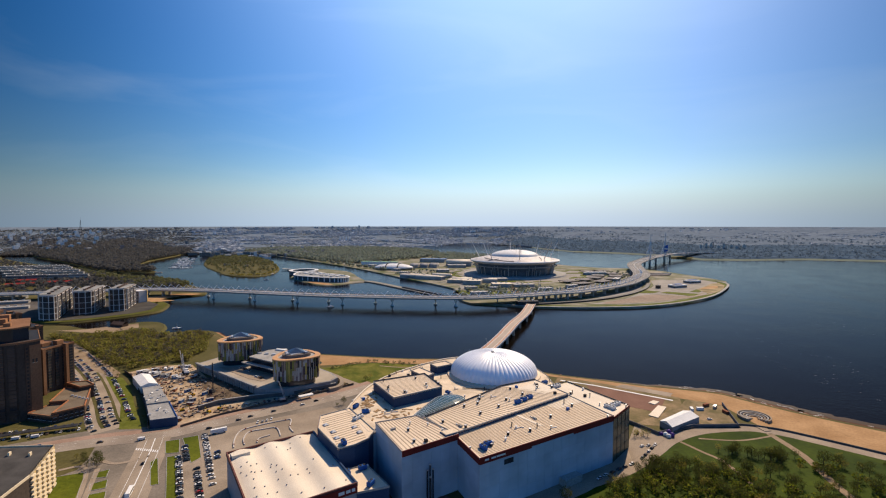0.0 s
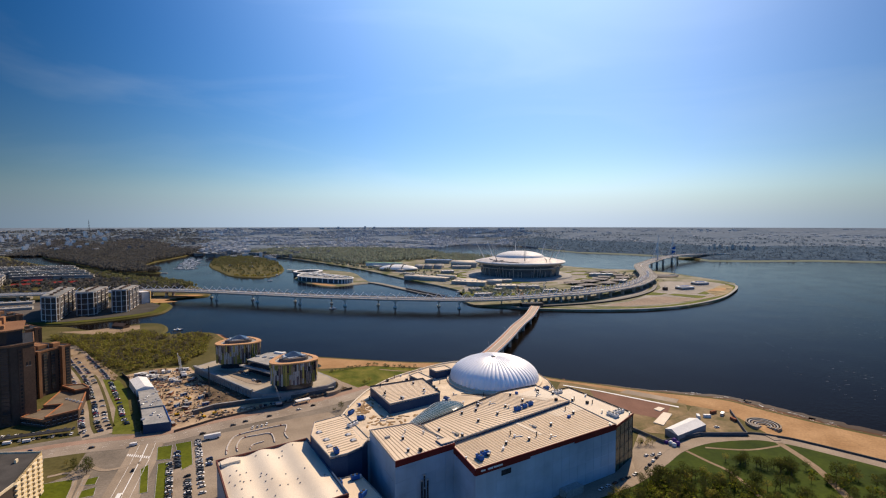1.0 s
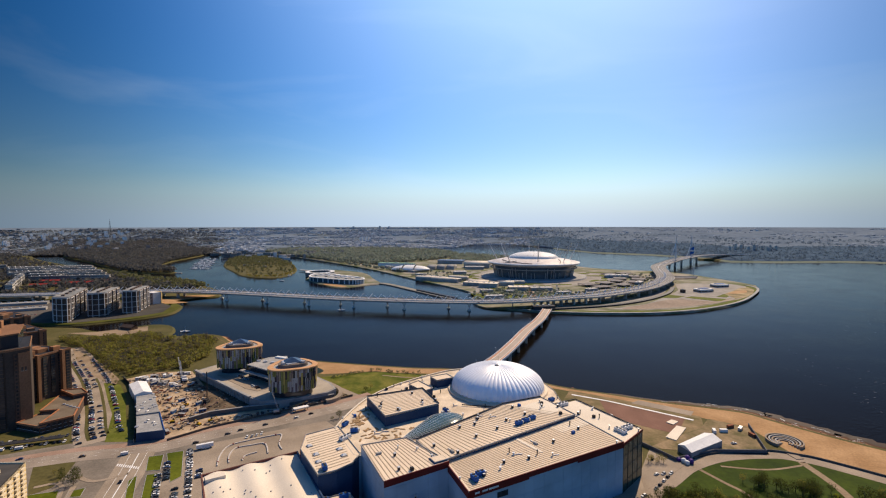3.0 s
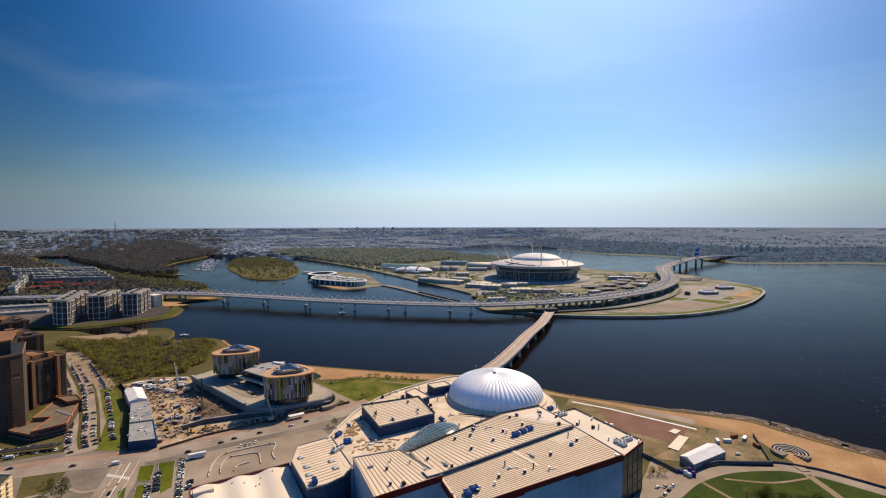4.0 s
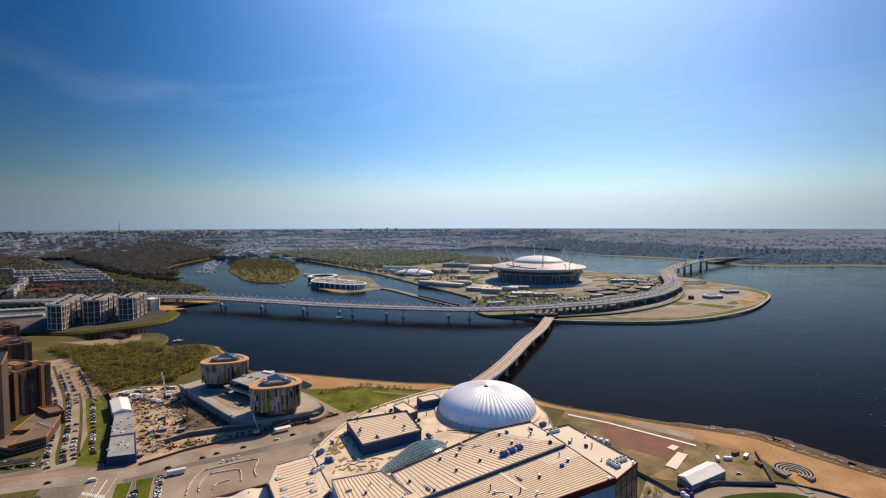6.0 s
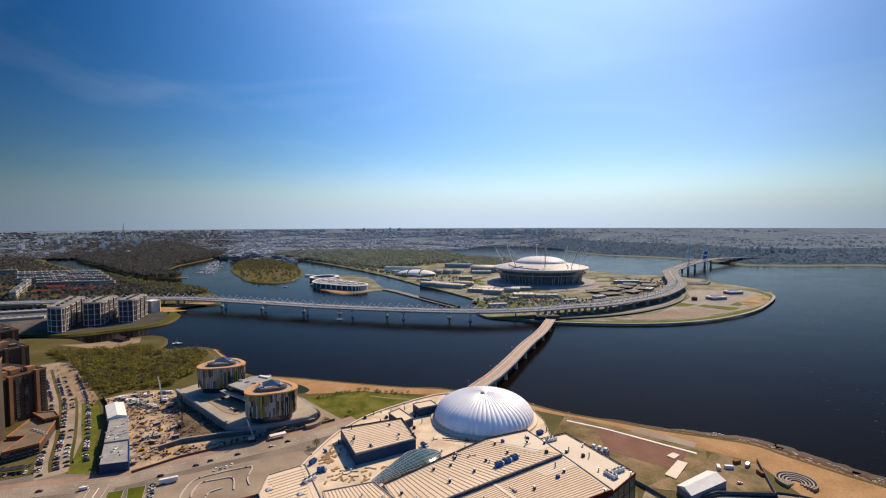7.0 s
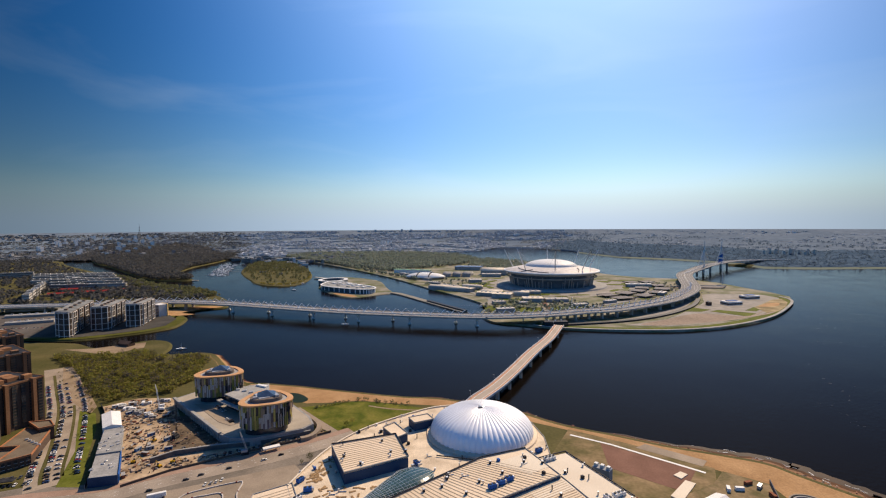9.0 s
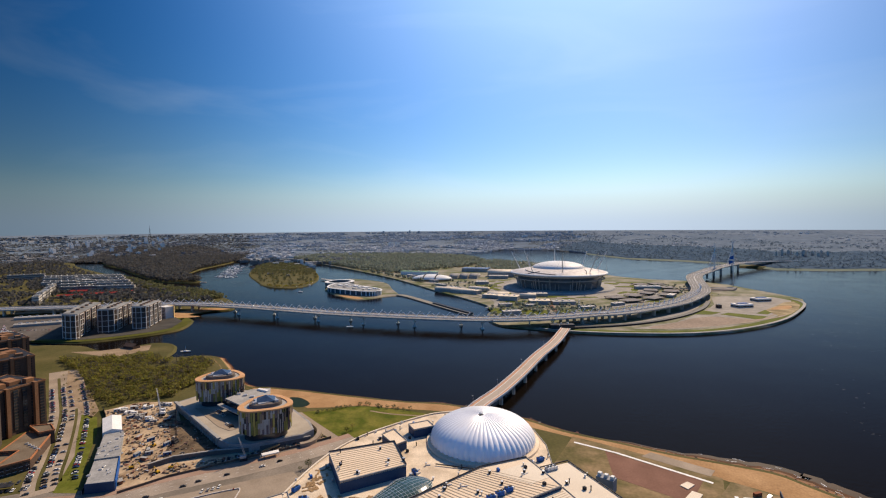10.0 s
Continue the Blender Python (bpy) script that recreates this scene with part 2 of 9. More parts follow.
def smooth_line(pts, closed=False, steps=6):
    """A Catmull-Rom curve through plan points."""
    n, out = len(pts), []
    for k in range(n if closed else n - 1):
        p = [Vector(pts[(k + j) % n] if closed else pts[min(max(k + j, 0), n - 1)]) for j in (-1, 0, 1, 2)]
        for s in range(steps):
            t = s / steps
            out.append(tuple(0.5 * (2 * p[1] + (p[2] - p[0]) * t + (2 * p[0] - 5 * p[1] + 4 * p[2] - p[3]) * t * t + (3 * p[1] - p[0] - 3 * p[2] + p[3]) * t ** 3)))
    if not closed:
        out.append(tuple(pts[-1]))
    return out


def side(line, d):
    """The line moved d metres to its left."""
    out, n = [], len(line)
    for k in range(n):
        a, b = Vector(line[max(k - 1, 0)][:2]), Vector(line[min(k + 1, n - 1)][:2])
        w = (b - a).normalized()
        out.append((line[k][0] - w.y * d, line[k][1] + w.x * d))
    return out


def ribbon(line, left, right, z0, z1):
    """A strip along a line, as a solid of even thickness. z0, z1: heights, or lists of them along the line."""
    a, b = side(line, left), side(line, -right)
    n = len(line)
    lo = z0 if isinstance(z0, list) else [z0] * n
    hi = z1 if isinstance(z1, list) else [z1] * n
    rings = [[(*a[k], lo[k]), (*b[k], lo[k]), (*b[k], hi[k]), (*a[k], hi[k])] for k in range(n)]
    return Geo().loft(rings, True)


def area(name, pts, z, material, label, category="ground", smooth=0, thick=0.4):
    """A flat patch of the setting, its top at z."""
    poly = smooth_line(pts, True, smooth) if smooth else pts
    return tagged(Geo().prism(poly, z - thick, z).ob(name, material), label, category, "", "structure")


def inside(x, y, poly):
    hit, n = False, len(poly)
    for k in range(n):
        (x1, y1), (x2, y2) = poly[k - 1], poly[k]
        if (y1 > y) != (y2 > y) and x < (x2 - x1) * (y - y1) / (y2 - y1) + x1:
            hit = not hit
    return hit


# ---- water and land ----
G0 = 3.0                              # height of the near ground above the water
disc = [(40 + 4960 * math.sin(k * math.pi / 48), 50 + 4960 * math.cos(k * math.pi / 48)) for k in range(96)]
tagged(Geo().prism(disc, -3.0, 0.0).ob("water", WATER), "dark blue rippled river and bay water", "water", "", "structure")

SHORE = [(-760, 800), (-720, 797), (-632, 800), (-573, 776), (-551, 800), (-525, 832), (-486, 828), (-455, 790), (-437, 753), (-395, 767), (-366, 764), (-342, 742), (-256, 650), (-219, 642),
         (-172, 636), (-98, 623), (-45, 615), (8, 612), (81, 586), (123, 558), (170, 538), (211, 520), (250, 508), (280, 496), (297, 477), (314, 458), (331, 441), (360, 416)]
shore = smooth_line(SHORE, False, 4) + [(480, 318), (650, 180), (800, -10), (800, -700)]
NORTHBANK = [(-760, 815), (-659, 817), (-607, 856), (-572, 896), (-555, 942), (-588, 1023), (-640, 1069), (-620, 1121), (-582, 1163), (-640, 1260), (-711, 1333), (-873, 1462), (-1060, 1545), (-1210, 1655), (-1360, 1770), (-1570, 1895), (-1830, 2070), (-2225, 2375), (-2840, 2975)]
north = smooth_line(NORTHBANK, False, 4) + [(-3300, 3650), (-4930, 800), (-4930, -700)]


def land(name, outline, label, material=DRYGRASS, top=G0, slope=5.0, closed=True):
    """A land mass with a bank that slopes into the water."""
    n = len(outline)
    if sum(outline[k - 1][0] * outline[k][1] - outline[k][0] * outline[k - 1][1] for k in range(n)) < 0:
        outline = outline[::-1]
    inner = []
    for k in range(n):
        a, b = Vector(outline[k - 1]), Vector(outline[(k + 1) % n])
        w = (b - a).normalized()
        inner.append((outline[k][0] - w.y * slope, outline[k][1] + w.x * slope, top))
    return tagged(Geo().add([(x, y, -0.8) for x, y in outline] + inner, [(k, (k + 1) % n, n + (k + 1) % n, n + k) for k in range(n)] + [tuple(range(n, 2 * n))]).ob(name, material), label, "ground", "", "structure")


land("ground", shore + north[::-1], "flat riverside ground with dry spring grass")
KREST = [(782, 1366), (699, 1240), (607, 1127), (497, 1038), (390, 992), (281, 981), (187, 988), (124, 1010), (47, 1040), (20, 1130), (28, 1210), (8, 1280), (-60, 1392), (-150, 1522), (-205, 1610), (-370, 1860), (-670, 2240),
         (-980, 2587), (-1330, 2900)]
KFAR = [(-1400, 3300), (-400, 3300), (-196, 3150), (-120, 2880), (67, 2760), (250, 2560), (380, 2280), (438, 2060), (490, 1960), (570, 1885), (705, 1845), (765, 1750), (790, 1617), (812, 1520), (818, 1440)]
krest = smooth_line(KREST, False, 4) + KFAR
ISLANDG = mat("island_turf", (0.10, 0.115, 0.045), (0.27, 0.245, 0.19), 0.016, fine=0.1, contrast=1.7)
land("island_ground", krest, "low green island round the stadium", ISLANDG, top=3.0, slope=2.5)
YELAGIN = [(-1515, 2734), (-1418, 2413), (-1354, 2159), (-1216, 1867), (-1030, 1700), (-1088, 1660), (-1251, 1720), (-1750, 2140), (-2110, 2430), (-2690, 3030), (-3150, 3560), (-2900, 3900), (-1900, 3500)]
yelagin = smooth_line(YELAGIN, True, 4)
land("wooded_island_ground", yelagin, "wooded island floor with bare spring woodland")
isle_m = smooth_line([(-1022, 1995), (-823, 1703), (-726, 1582), (-631, 1547), (-598, 1623), (-634, 1809), (-760, 2088), (-936, 2371), (-1177, 2619), (-1205, 2425)], True, 4)
land("marina_island_ground", isle_m, "grassy islet with moorings along its edge", top=2.5)
isle_b = smooth_line([(-492, 1505), (-519, 1600), (-547, 1725), (-523, 1836), (-366, 1739), (-290, 1560), (-244, 1440), (-270, 1400), (-335, 1335), (-406, 1393)], True, 4)
land("islet_ground", isle_b, "small islet with a sandy edge", ISLANDG, top=2.0)

# far shore and the far country, raised to meet the horizon in the camera's view
START = [(-62, 2900), (-47, 3500), (-36, 3300), (-28, 3000), (-20, 3100), (-10, 3300), (-3, 3500), (0, 4050), (4, 4000), (8, 3650), (10.5, 3300), (13.5, 3040), (19, 2940), (24, 2780), (27, 2570), (31, 2640), (36, 2850), (45, 3000), (62, 3200)]


def far_start(az):
    for (a0, r0), (a1, r1) in zip(START, START[1:]):
        if az <= a1:
            return r0 + (r1 - r0) * max(0.0, min(1.0, (az - a0) / (a1 - a0)))
    return START[-1][1]


def far_z(az, r):
    s = max(0.0, (r - far_start(az)) / (4950 - far_start(az)))
    return 1.5 + 144 * s ** 1.6


def far_point(az, r):
    return (40 + r * math.sin(radians(az)), 50 + r * math.cos(radians(az)))


rings = []
for j in range(17):
    ring = []
    for k in range(125):
        az = -62 + k
        r = far_start(az) + (4950 - far_start(az)) * j / 16
        ring.append((*far_point(az, r), far_z(az, r) if j else -0.5))
    rings.append(ring)
# The blue-grey base colour holds the haze of distance.
FARLAND = mat("hazed_far_country", (0.12, 0.16, 0.21), (0.18, 0.22, 0.265), 0.006, fine=0.03, rough=1.0, spec=0.0, detail=8.0)
tagged(Geo().loft(rings, False, False).ob("far_ground", FARLAND, None, "", True), "far country beyond the water, raised to the horizon and tinted with haze", "ground", "", "structure")

# ---- near ground: beach, lawns, roads ----
Z1, Z2, Z3 = G0 + 0.08, G0 + 0.16, G0 + 0.24


def bank_strip(name, line, left, right, zl, zr, material, label):
    a, b = side(line, left), side(line, -right)
    rows = [[(*a[k], zl), (*b[k], zr)] for k in range(len(line))]
    tagged(Geo().loft([[p[0] for p in rows], [p[1] for p in rows]], False, False).ob(name, material, None, "", True), label, "beach", "", "structure")


beach = smooth_line([(-395, 767), (-366, 764), (-342, 742), (-256, 650), (-219, 642), (-172, 636), (-98, 623), (-45, 615), (8, 612), (81, 586), (123, 558), (170, 538), (211, 520), (250, 508), (280, 496), (297, 477), (314, 458), (331, 441), (360, 416), (480, 318), (650, 180)], False, 5)
rnd = random.Random(4)
beach_w = [(x + rnd.uniform(-1.5, 1.5), y + rnd.uniform(-1.5, 1.5)) for x, y in beach]
bank_strip("beach_sand", beach_w, -0.5, 13, 0.7, G0 + 0.1, SAND, "pale orange sand beach along the water")
SHALLOW = mat("shallow_water", (0.050, 0.020, 0.007), (0.11, 0.044, 0.015), 0.03, rough=0.7, fine=0.12, spec=0.05)
turn_at = next(k for k, p in enumerate(beach_w) if p[0] > 250)


def ragged_strip(name, line, inner, outer, zi, zo, material, label):
    """A strip along the waterline with its own width at every point."""
    edge_i = [side(line, inner[k])[k] for k in range(len(line))]
    edge_o = [side(line, outer[k])[k] for k in range(len(line))]
    tagged(Geo().loft([[(*p, zi) for p in edge_i], [(*p, zo) for p in edge_o]], False, False).ob(name, material, None, "", True), label, "beach", "", "structure")


# the wet band is narrow below the shopping centre and wide along the open beach
open_share = [max(0.0, min(1.0, (k - turn_at + 12) / 20)) for k in range(len(beach_w))]
wet = [1.6 + 2.6 * f + rnd.uniform(-0.5, 0.5) for f in open_share]
mid = [w + 1.2 + 3.0 * f + rnd.uniform(-0.6, 0.6) for w, f in zip(wet, open_share)]
brown = [3.8 + 14.0 * f + rnd.uniform(-1.2, 1.2) for f in open_share]
ragged_strip("wet_sand", beach_w, [-2.0] * len(wet), wet, 0.95, 0.10, WETSAND, "dark wet sand at the waterline")
ragged_strip("shallows", beach_w, [w - 0.3 for w in wet], mid, 0.09, 0.07, SHALLOW, "brown shallow water over the sand")
DEEPER = mat("deeper_shallows", (0.016, 0.008, 0.004), (0.045, 0.019, 0.007), 0.04, rough=0.5, fine=0.1, spec=0.05)
ragged_strip("outer_shallows", beach_w, [w - 0.3 for w in mid], brown, 0.06, 0.03, DEEPER, "dark brown shallow water further out")
foam, frng = Geo(), random.Random(15)
foam_line = side(beach_w, 7.5)
for a, b in zip(foam_line[60:-6], foam_line[61:-5]):
    for k in range(2):
        if frng.random() < 0.55:
            p = Vector(a).lerp(Vector(b), frng.random())
            d = (Vector(b) - Vector(a)).normalized()
            n_ = Vector((-d.y, d.x)) * frng.uniform(-3.5, 5)
            ln, w_ = frng.uniform(1.5, 6), frng.uniform(0.2, 0.6)
            ang = math.degrees(math.atan2(d.y, d.x)) + frng.uniform(-10, 10)
            foam.box(p.x + n_.x, p.y + n_.y, 0.0, ln, w_, 0.12, ang, 0.05)
crests, wrng = Geo(), random.Random(16)
for k in range(420):
    az, r = wrng.uniform(30, 47), wrng.uniform(560, 1500)
    x, y = 40 + r * math.sin(radians(az)), 50 + r * math.cos(radians(az))
    if x > 400 and not inside(x, y, [(300, 600), (480, 420), (480, 300), (300, 300)]) and noise.noise((x * 0.008, y * 0.008, 7.0)) > -0.1 and az > 30 + 6 * noise.noise((r * 0.004, 1.0, 0.0)):
        crests.box(x, y, -0.02, wrng.uniform(1.0, 3.6), wrng.uniform(0.15, 0.45), 0.1, wrng.uniform(-35, 5), 0.04)
tagged(crests.ob("wave_crests", mat("wave_foam", (0.12, 0.14, 0.16), (0.28, 0.30, 0.33), 0.05, rough=0.6)), "scattered small breaking wave crests", "foam", "", "stuff")
tagged(foam.ob("foam", WHITE), "thin white foam lines at the waterline", "foam", "", "stuff")
area("beach_flat", side(beach, -9)[17:] + [(540, 150), (420, 262), (340, 340), (318, 372), (290, 396), (268, 412), (262, 455), (232, 476), (196, 500), (156, 522), (124, 540), (82, 560), (30, 580), (6, 586), (-51, 588), (-90, 592), (-113, 584), (-144, 578), (-170, 590), (-215, 618)],
     G0 + 0.06, SAND, "dry sand flat behind the waterline", "beach")
area("pond", [(-178, 604), (-168, 607), (-157, 601), (-147, 590), (-150, 580), (-164, 581)], G0 + 0.13, mat("pond_water", (0.012, 0.022, 0.008), (0.02, 0.03, 0.012), 0.1, rough=0.4, spec=0.03), "small dark green pond behind the beach", "water", 3)
field = smooth_line([(-149, 561), (-134, 571), (-90, 589), (-51, 585), (-12, 575), (-33, 556), (-65, 520), (-85, 503), (-108, 523), (-136, 543)], True, 4)
area("meadow", field, Z1, mat("meadow_grass", (0.065, 0.085, 0.006), (0.17, 0.155, 0.028), 0.05, fine=0.5, bump=0.3, contrast=1.4), "green meadow between beach and shopping centre")
area("office_path", [(-152, 562), (-122, 530), (-88, 506), (-80, 508), (-117, 540), (-146, 566)], Z2, PAVING, "pale concrete footpath beside the meadow", "path")
for k, (a, b, c) in enumerate([((-20, 571), (-38, 545), (-58, 530)), ((-20, 571), (-50, 572), (-75, 578))]):
    tagged(ribbon(smooth_line([a, b, c], False, 4), 1.3, 1.3, G0, Z2).ob("worn_path", SOIL), "worn bare trail across the meadow", "path", "", "structure")

PROM = [(60, 292), (83, 311), (108, 324), (133, 339), (161, 364), (183, 385), (213, 401), (250, 407), (268, 402), (282, 394), (324, 358), (400, 290), (520, 180)]
prom = smooth_line(PROM, False, 5)
lawn = side(prom, -5)
# Deeper green than GRASS; shade and lens falloff are mixed into it.
PARKTURF = mat("dim_park_turf", (0.016, 0.034, 0.0015), (0.046, 0.07, 0.003), 0.03, fine=0.3, bump=0.3)
area("park_lawn", lawn + [(500, 60), (240, 60), (60, 120), (40, 270)], Z1, PARKTURF, "mown spring green park lawn", "lawn")
tagged(ribbon(prom, 6.0, 5.0, G0 - 0.3, Z2).ob("promenade", PAVING), "pale paved promenade curving past the park", "path", "", "structure")
for pts, w, m in (([(266, 398), (267, 362), (260, 326), (257, 305), (250, 240)], 2.6, SOIL), ([(188, 382), (196, 366), (204, 350), (205, 320)], 1.3, SOIL), ([(264, 393), (235, 385), (205, 388)], 1.0, SOIL)):
    tagged(ribbon(smooth_line(pts, False, 5), w, w, G0, Z2).ob("park_path", m), "sandy footpath through the park lawn", "path", "", "structure")
area("seaside_plaza", [(100, 470), (128, 540), (152, 528), (182, 512), (232, 478), (224, 455), (196, 430), (160, 415), (145, 372), (118, 425)], Z1, mat("worn_ground", (0.10, 0.088, 0.032), (0.26, 0.185, 0.10), 0.045, fine=0.4, bump=0.2, contrast=1.5), "worn ground behind the shopping centre", "ground")
area("red_court", [(152, 514), (216, 473), (196, 440), (150, 470)], Z2, REDPAVE, "dull red sports court on the seafront", "court")
area("grey_court", [(180, 508), (224, 480), (231, 490), (190, 516)], Z2 + 0.02, ASPHALT, "grey asphalt strip beside the court", "court")
tagged(ribbon([(128, 528), (160, 512), (222, 470)], 1.2, 1.2, G0, Z3).ob("court_walk", WHITE), "long white boardwalk beside the sports court", "path", "", "structure")
area("fairground", [(163, 414), (212, 408), (250, 408), (262, 458), (236, 474), (222, 455)], Z2, mat("trampled_yard", (0.11, 0.095, 0.04), (0.30, 0.215, 0.125), 0.06, fine=0.5, bump=0.3, contrast=1.6), "bare sandy yard with scattered materials", "yard")
area("mall_forecourt", [(144, 374), (164, 412), (182, 390), (160, 368), (140, 352)], Z3, PAVING, "paved yard beside the glass corner", "yard")
area("mall_apron", [(20, 268), (70, 292), (96, 310), (140, 345), (146, 372), (26, 284)], Z1 + 0.04, ASPHALT, "asphalt apron behind the shopping centre", "road")

ROAD = [(-620, 190), (-420, 290), (-287, 366), (-222, 389), (-185, 418), (-138, 450), (-101, 480), (-70, 512), (-30, 560)]
road = smooth_line(ROAD[:-1], False, 5)
# Grey asphalt tone, darkened further for lens falloff in the view's corner.
area("town_ground", [(-640, 180), (-287, 392), (-240, 402), (-216, 410), (-150, 465), (-80, 520), (-60, 500), (-55, 400), (-40, 290), (40, 270), (40, 40), (-640, 40)], Z1, mat("dimmed_paving", (0.15, 0.13, 0.105), (0.24, 0.205, 0.165), 0.03, fine=0.8, contrast=1.3), "dimmed paved ground of the retail park", "pavement")
# Own asphalt colour, raised so that the street looks sunlit.
tagged(ribbon(road, 12, 12, G0 - 0.3, Z2).ob("road", mat("sunlit_asphalt", (0.235, 0.195, 0.155), (0.35, 0.295, 0.235), 0.04, fine=1.2, contrast=1.3)), "wide sunlit asphalt street", "road", "", "structure")
tagged(ribbon(side(road, 9)[8:], 4.0, 4.0, G0, Z2 + 0.05).ob("red_pavement", mat("pinkish_paving", (0.27, 0.18, 0.13), (0.36, 0.25, 0.19), 0.06)), "pinkish pavement along the street", "pavement", "", "structure")
for d in (-5.0, 0.0, 5.0):
    g = Geo()
    line = side(road, d)
    for a, b in zip(line[::1], line[1:]):
        a, b = Vector(a), Vector(b)
        for s in range(int((b - a).length // 8)):
            p = a + (b - a).normalized() * (8 * s)
            q = p + (b - a).normalized() * 3.0
            g.add([(*side([p, q], 0.09)[0], Z2 + 0.05), (*side([p, q], -0.09)[0], Z2 + 0.05), (*side([p, q], -0.09)[1], Z2 + 0.05), (*side([p, q], 0.09)[1], Z2 + 0.05)], [(0, 1, 2, 3)])
    tagged(g.ob("lane_marking", WHITE), "broken white lane line", "road marking", "", "structure")
avenue = [(-222, 380), (-211, 355), (-188, 298), (-160, 230), (-130, 160)]
tagged(ribbon(avenue, 11, 11, G0, Z2 + 0.03).ob("avenue", ASPHALT), "asphalt avenue running to the crossing", "road", "", "structure")
tagged(ribbon(avenue, 0.3, 0.3, G0, Z2 + 0.1).ob("centre_line", WHITE), "white centre line of the avenue", "road marking", "", "structure")
for d in (-5.5, 5.5):
    tagged(ribbon(side(avenue, d), 0.1, 0.1, G0, Z2 + 0.1).ob("lane_line", WHITE), "thin white lane line", "road marking", "", "structure")
zebra = Geo()
for k in range(11):
    zebra.box(-225 + k * 1.75, 360 - k * 0.3 + 2, Z2, 0.8, 3.6, 0.08, 22)
tagged(zebra.ob("zebra_crossing", WHITE), "white zebra crossing stripes on the avenue", "road marking", "", "structure")
area("rough_grass", [(-294, 369), (-264, 376), (-251, 348), (-246, 331), (-253, 321), (-262, 330)], Z1 + 0.04, DRYGRASS, "worn olive grass beside the flats", "lawn")
for pts in ([(-254, 321), (-237, 328), (-225, 306), (-200, 268), (-241, 268)], [(-231, 327), (-224, 332), (-219, 322), (-227, 320)], [(-223, 313), (-216, 319), (-210, 309), (-218, 305)], [(-215, 301), (-207, 305), (-199, 292), (-208, 288)],
            [(-202, 342), (-201, 349), (-179, 314), (-183, 312)], [(-211, 375), (-202, 379), (-190, 357), (-199, 355)], [(-195, 350), (-189, 353), (-148, 283), (-156, 283)], [(-201, 381), (-191, 386), (-170, 350), (-173, 342)]):
    area("verge", pts, Z3, GRASS, "kerbed green lawn between footpaths and parking", "lawn")
    for a, b in zip(pts, pts[1:] + pts[:1]):
        tagged(ribbon([a, b], 0.15, 0.15, G0, Z3 + 0.1).ob("kerb", CONCRETE), "pale kerb round the lawn", "kerb", "", "structure")
for pts, w in (([(-258, 330), (-240, 332), (-205, 272)], 1.4), ([(-233, 333), (-216, 300), (-196, 262)], 1.6), ([(-240, 345), (-224, 340), (-208, 352)], 1.6)):
    tagged(ribbon(smooth_line(pts, False, 4), w, w, G0, Z3 + 0.02).ob("footpath", PAVING), "pale footpath between the lawns", "path", "", "structure")
area("parking", [(-177, 400), (-100, 448), (-72, 420), (-135, 326), (-95, 252), (-140, 252), (-176, 335), (-186, 370)], Z1 + 0.05, ASPHALT, "sunlit asphalt car park", "parking")
lots = smooth_line([(-530, 668), (-449, 592), (-383, 530), (-320, 460), (-285, 418), (-265, 398)], False, 5)
tagged(ribbon(lots, 17, 18, G0 - 0.3, Z1 + 0.03).ob("parking", ASPHALT), "long curved asphalt car park", "parking", "", "structure")
tagged(ribbon(side(lots, -8)[2:-2], 1.5, 1.5, G0, Z2).ob("verge", DRYGRASS), "narrow grass divider in the car park", "lawn", "", "structure")
tagged(ribbon(side(lots, 5)[9:-3], 1.2, 1.2, G0, Z2).ob("verge", DRYGRASS), "narrow grass divider in the car park", "lawn", "", "structure")
ROUGHG = mat("rough_verge", (0.06, 0.062, 0.008), (0.105, 0.105, 0.018), 0.04, fine=0.5, bump=0.3)
area("green_strip", [(-372, 532), (-350, 528), (-318, 494), (-285, 450), (-244, 398), (-262, 396), (-298, 450), (-322, 476)], Z2, mat("strip_grass", (0.085, 0.10, 0.010), (0.15, 0.155, 0.03), 0.05, fine=0.5, bump=0.3), "green strip beside the builders' fence", "lawn")
area("dirt_track", [(-531, 672), (-435, 606), (-364, 545), (-353, 524), (-412, 560), (-450, 590)], Z2, SOIL, "bare dusty track edge by the woods", "ground")
area("quay_yard", [(-614, 757), (-560, 745), (-521, 737), (-499, 783), (-520, 815), (-552, 790), (-575, 768)], Z1, SOIL, "bare quay yard beside the inlet", "yard")
area("building_site", [(-358, 544), (-338, 572), (-300, 578), (-255, 527), (-229, 487), (-160, 478), (-110, 506), (-100, 512), (-95, 506), (-144, 466), (-192, 427), (-214, 402), (-240, 400), (-289, 486)], Z2 + 0.02, mat("site_sand", (0.28, 0.20, 0.125), (0.50, 0.38, 0.25), 0.05, fine=0.35, bump=0.5, contrast=1.6), "churned sandy building site", "yard")

area("excavation", [(-268, 524), (-238, 490), (-220, 456), (-212, 448), (-190, 460), (-172, 472), (-196, 492), (-246, 536)], Z2 + 0.06, mat("dark_spoil", (0.06, 0.045, 0.032), (0.17, 0.125, 0.08), 0.12, fine=0.5, bump=0.5, contrast=1.5), "dark churned excavation beside the podium", "yard")

# ---- shopping centre ----
MA = 33.5                              # turn of its grid
U = Vector((math.cos(radians(MA)), math.sin(radians(MA))))
V = Vector((-U.y, U.x))


def uv(x, y, du=0.0, dv=0.0):
    return (x + U.x * du + V.x * dv, y + U.y * du + V.y * dv)


mall = thing("shopping_centre", "pale blue shopping centre with beige ribbed roofs and red trim", "building")


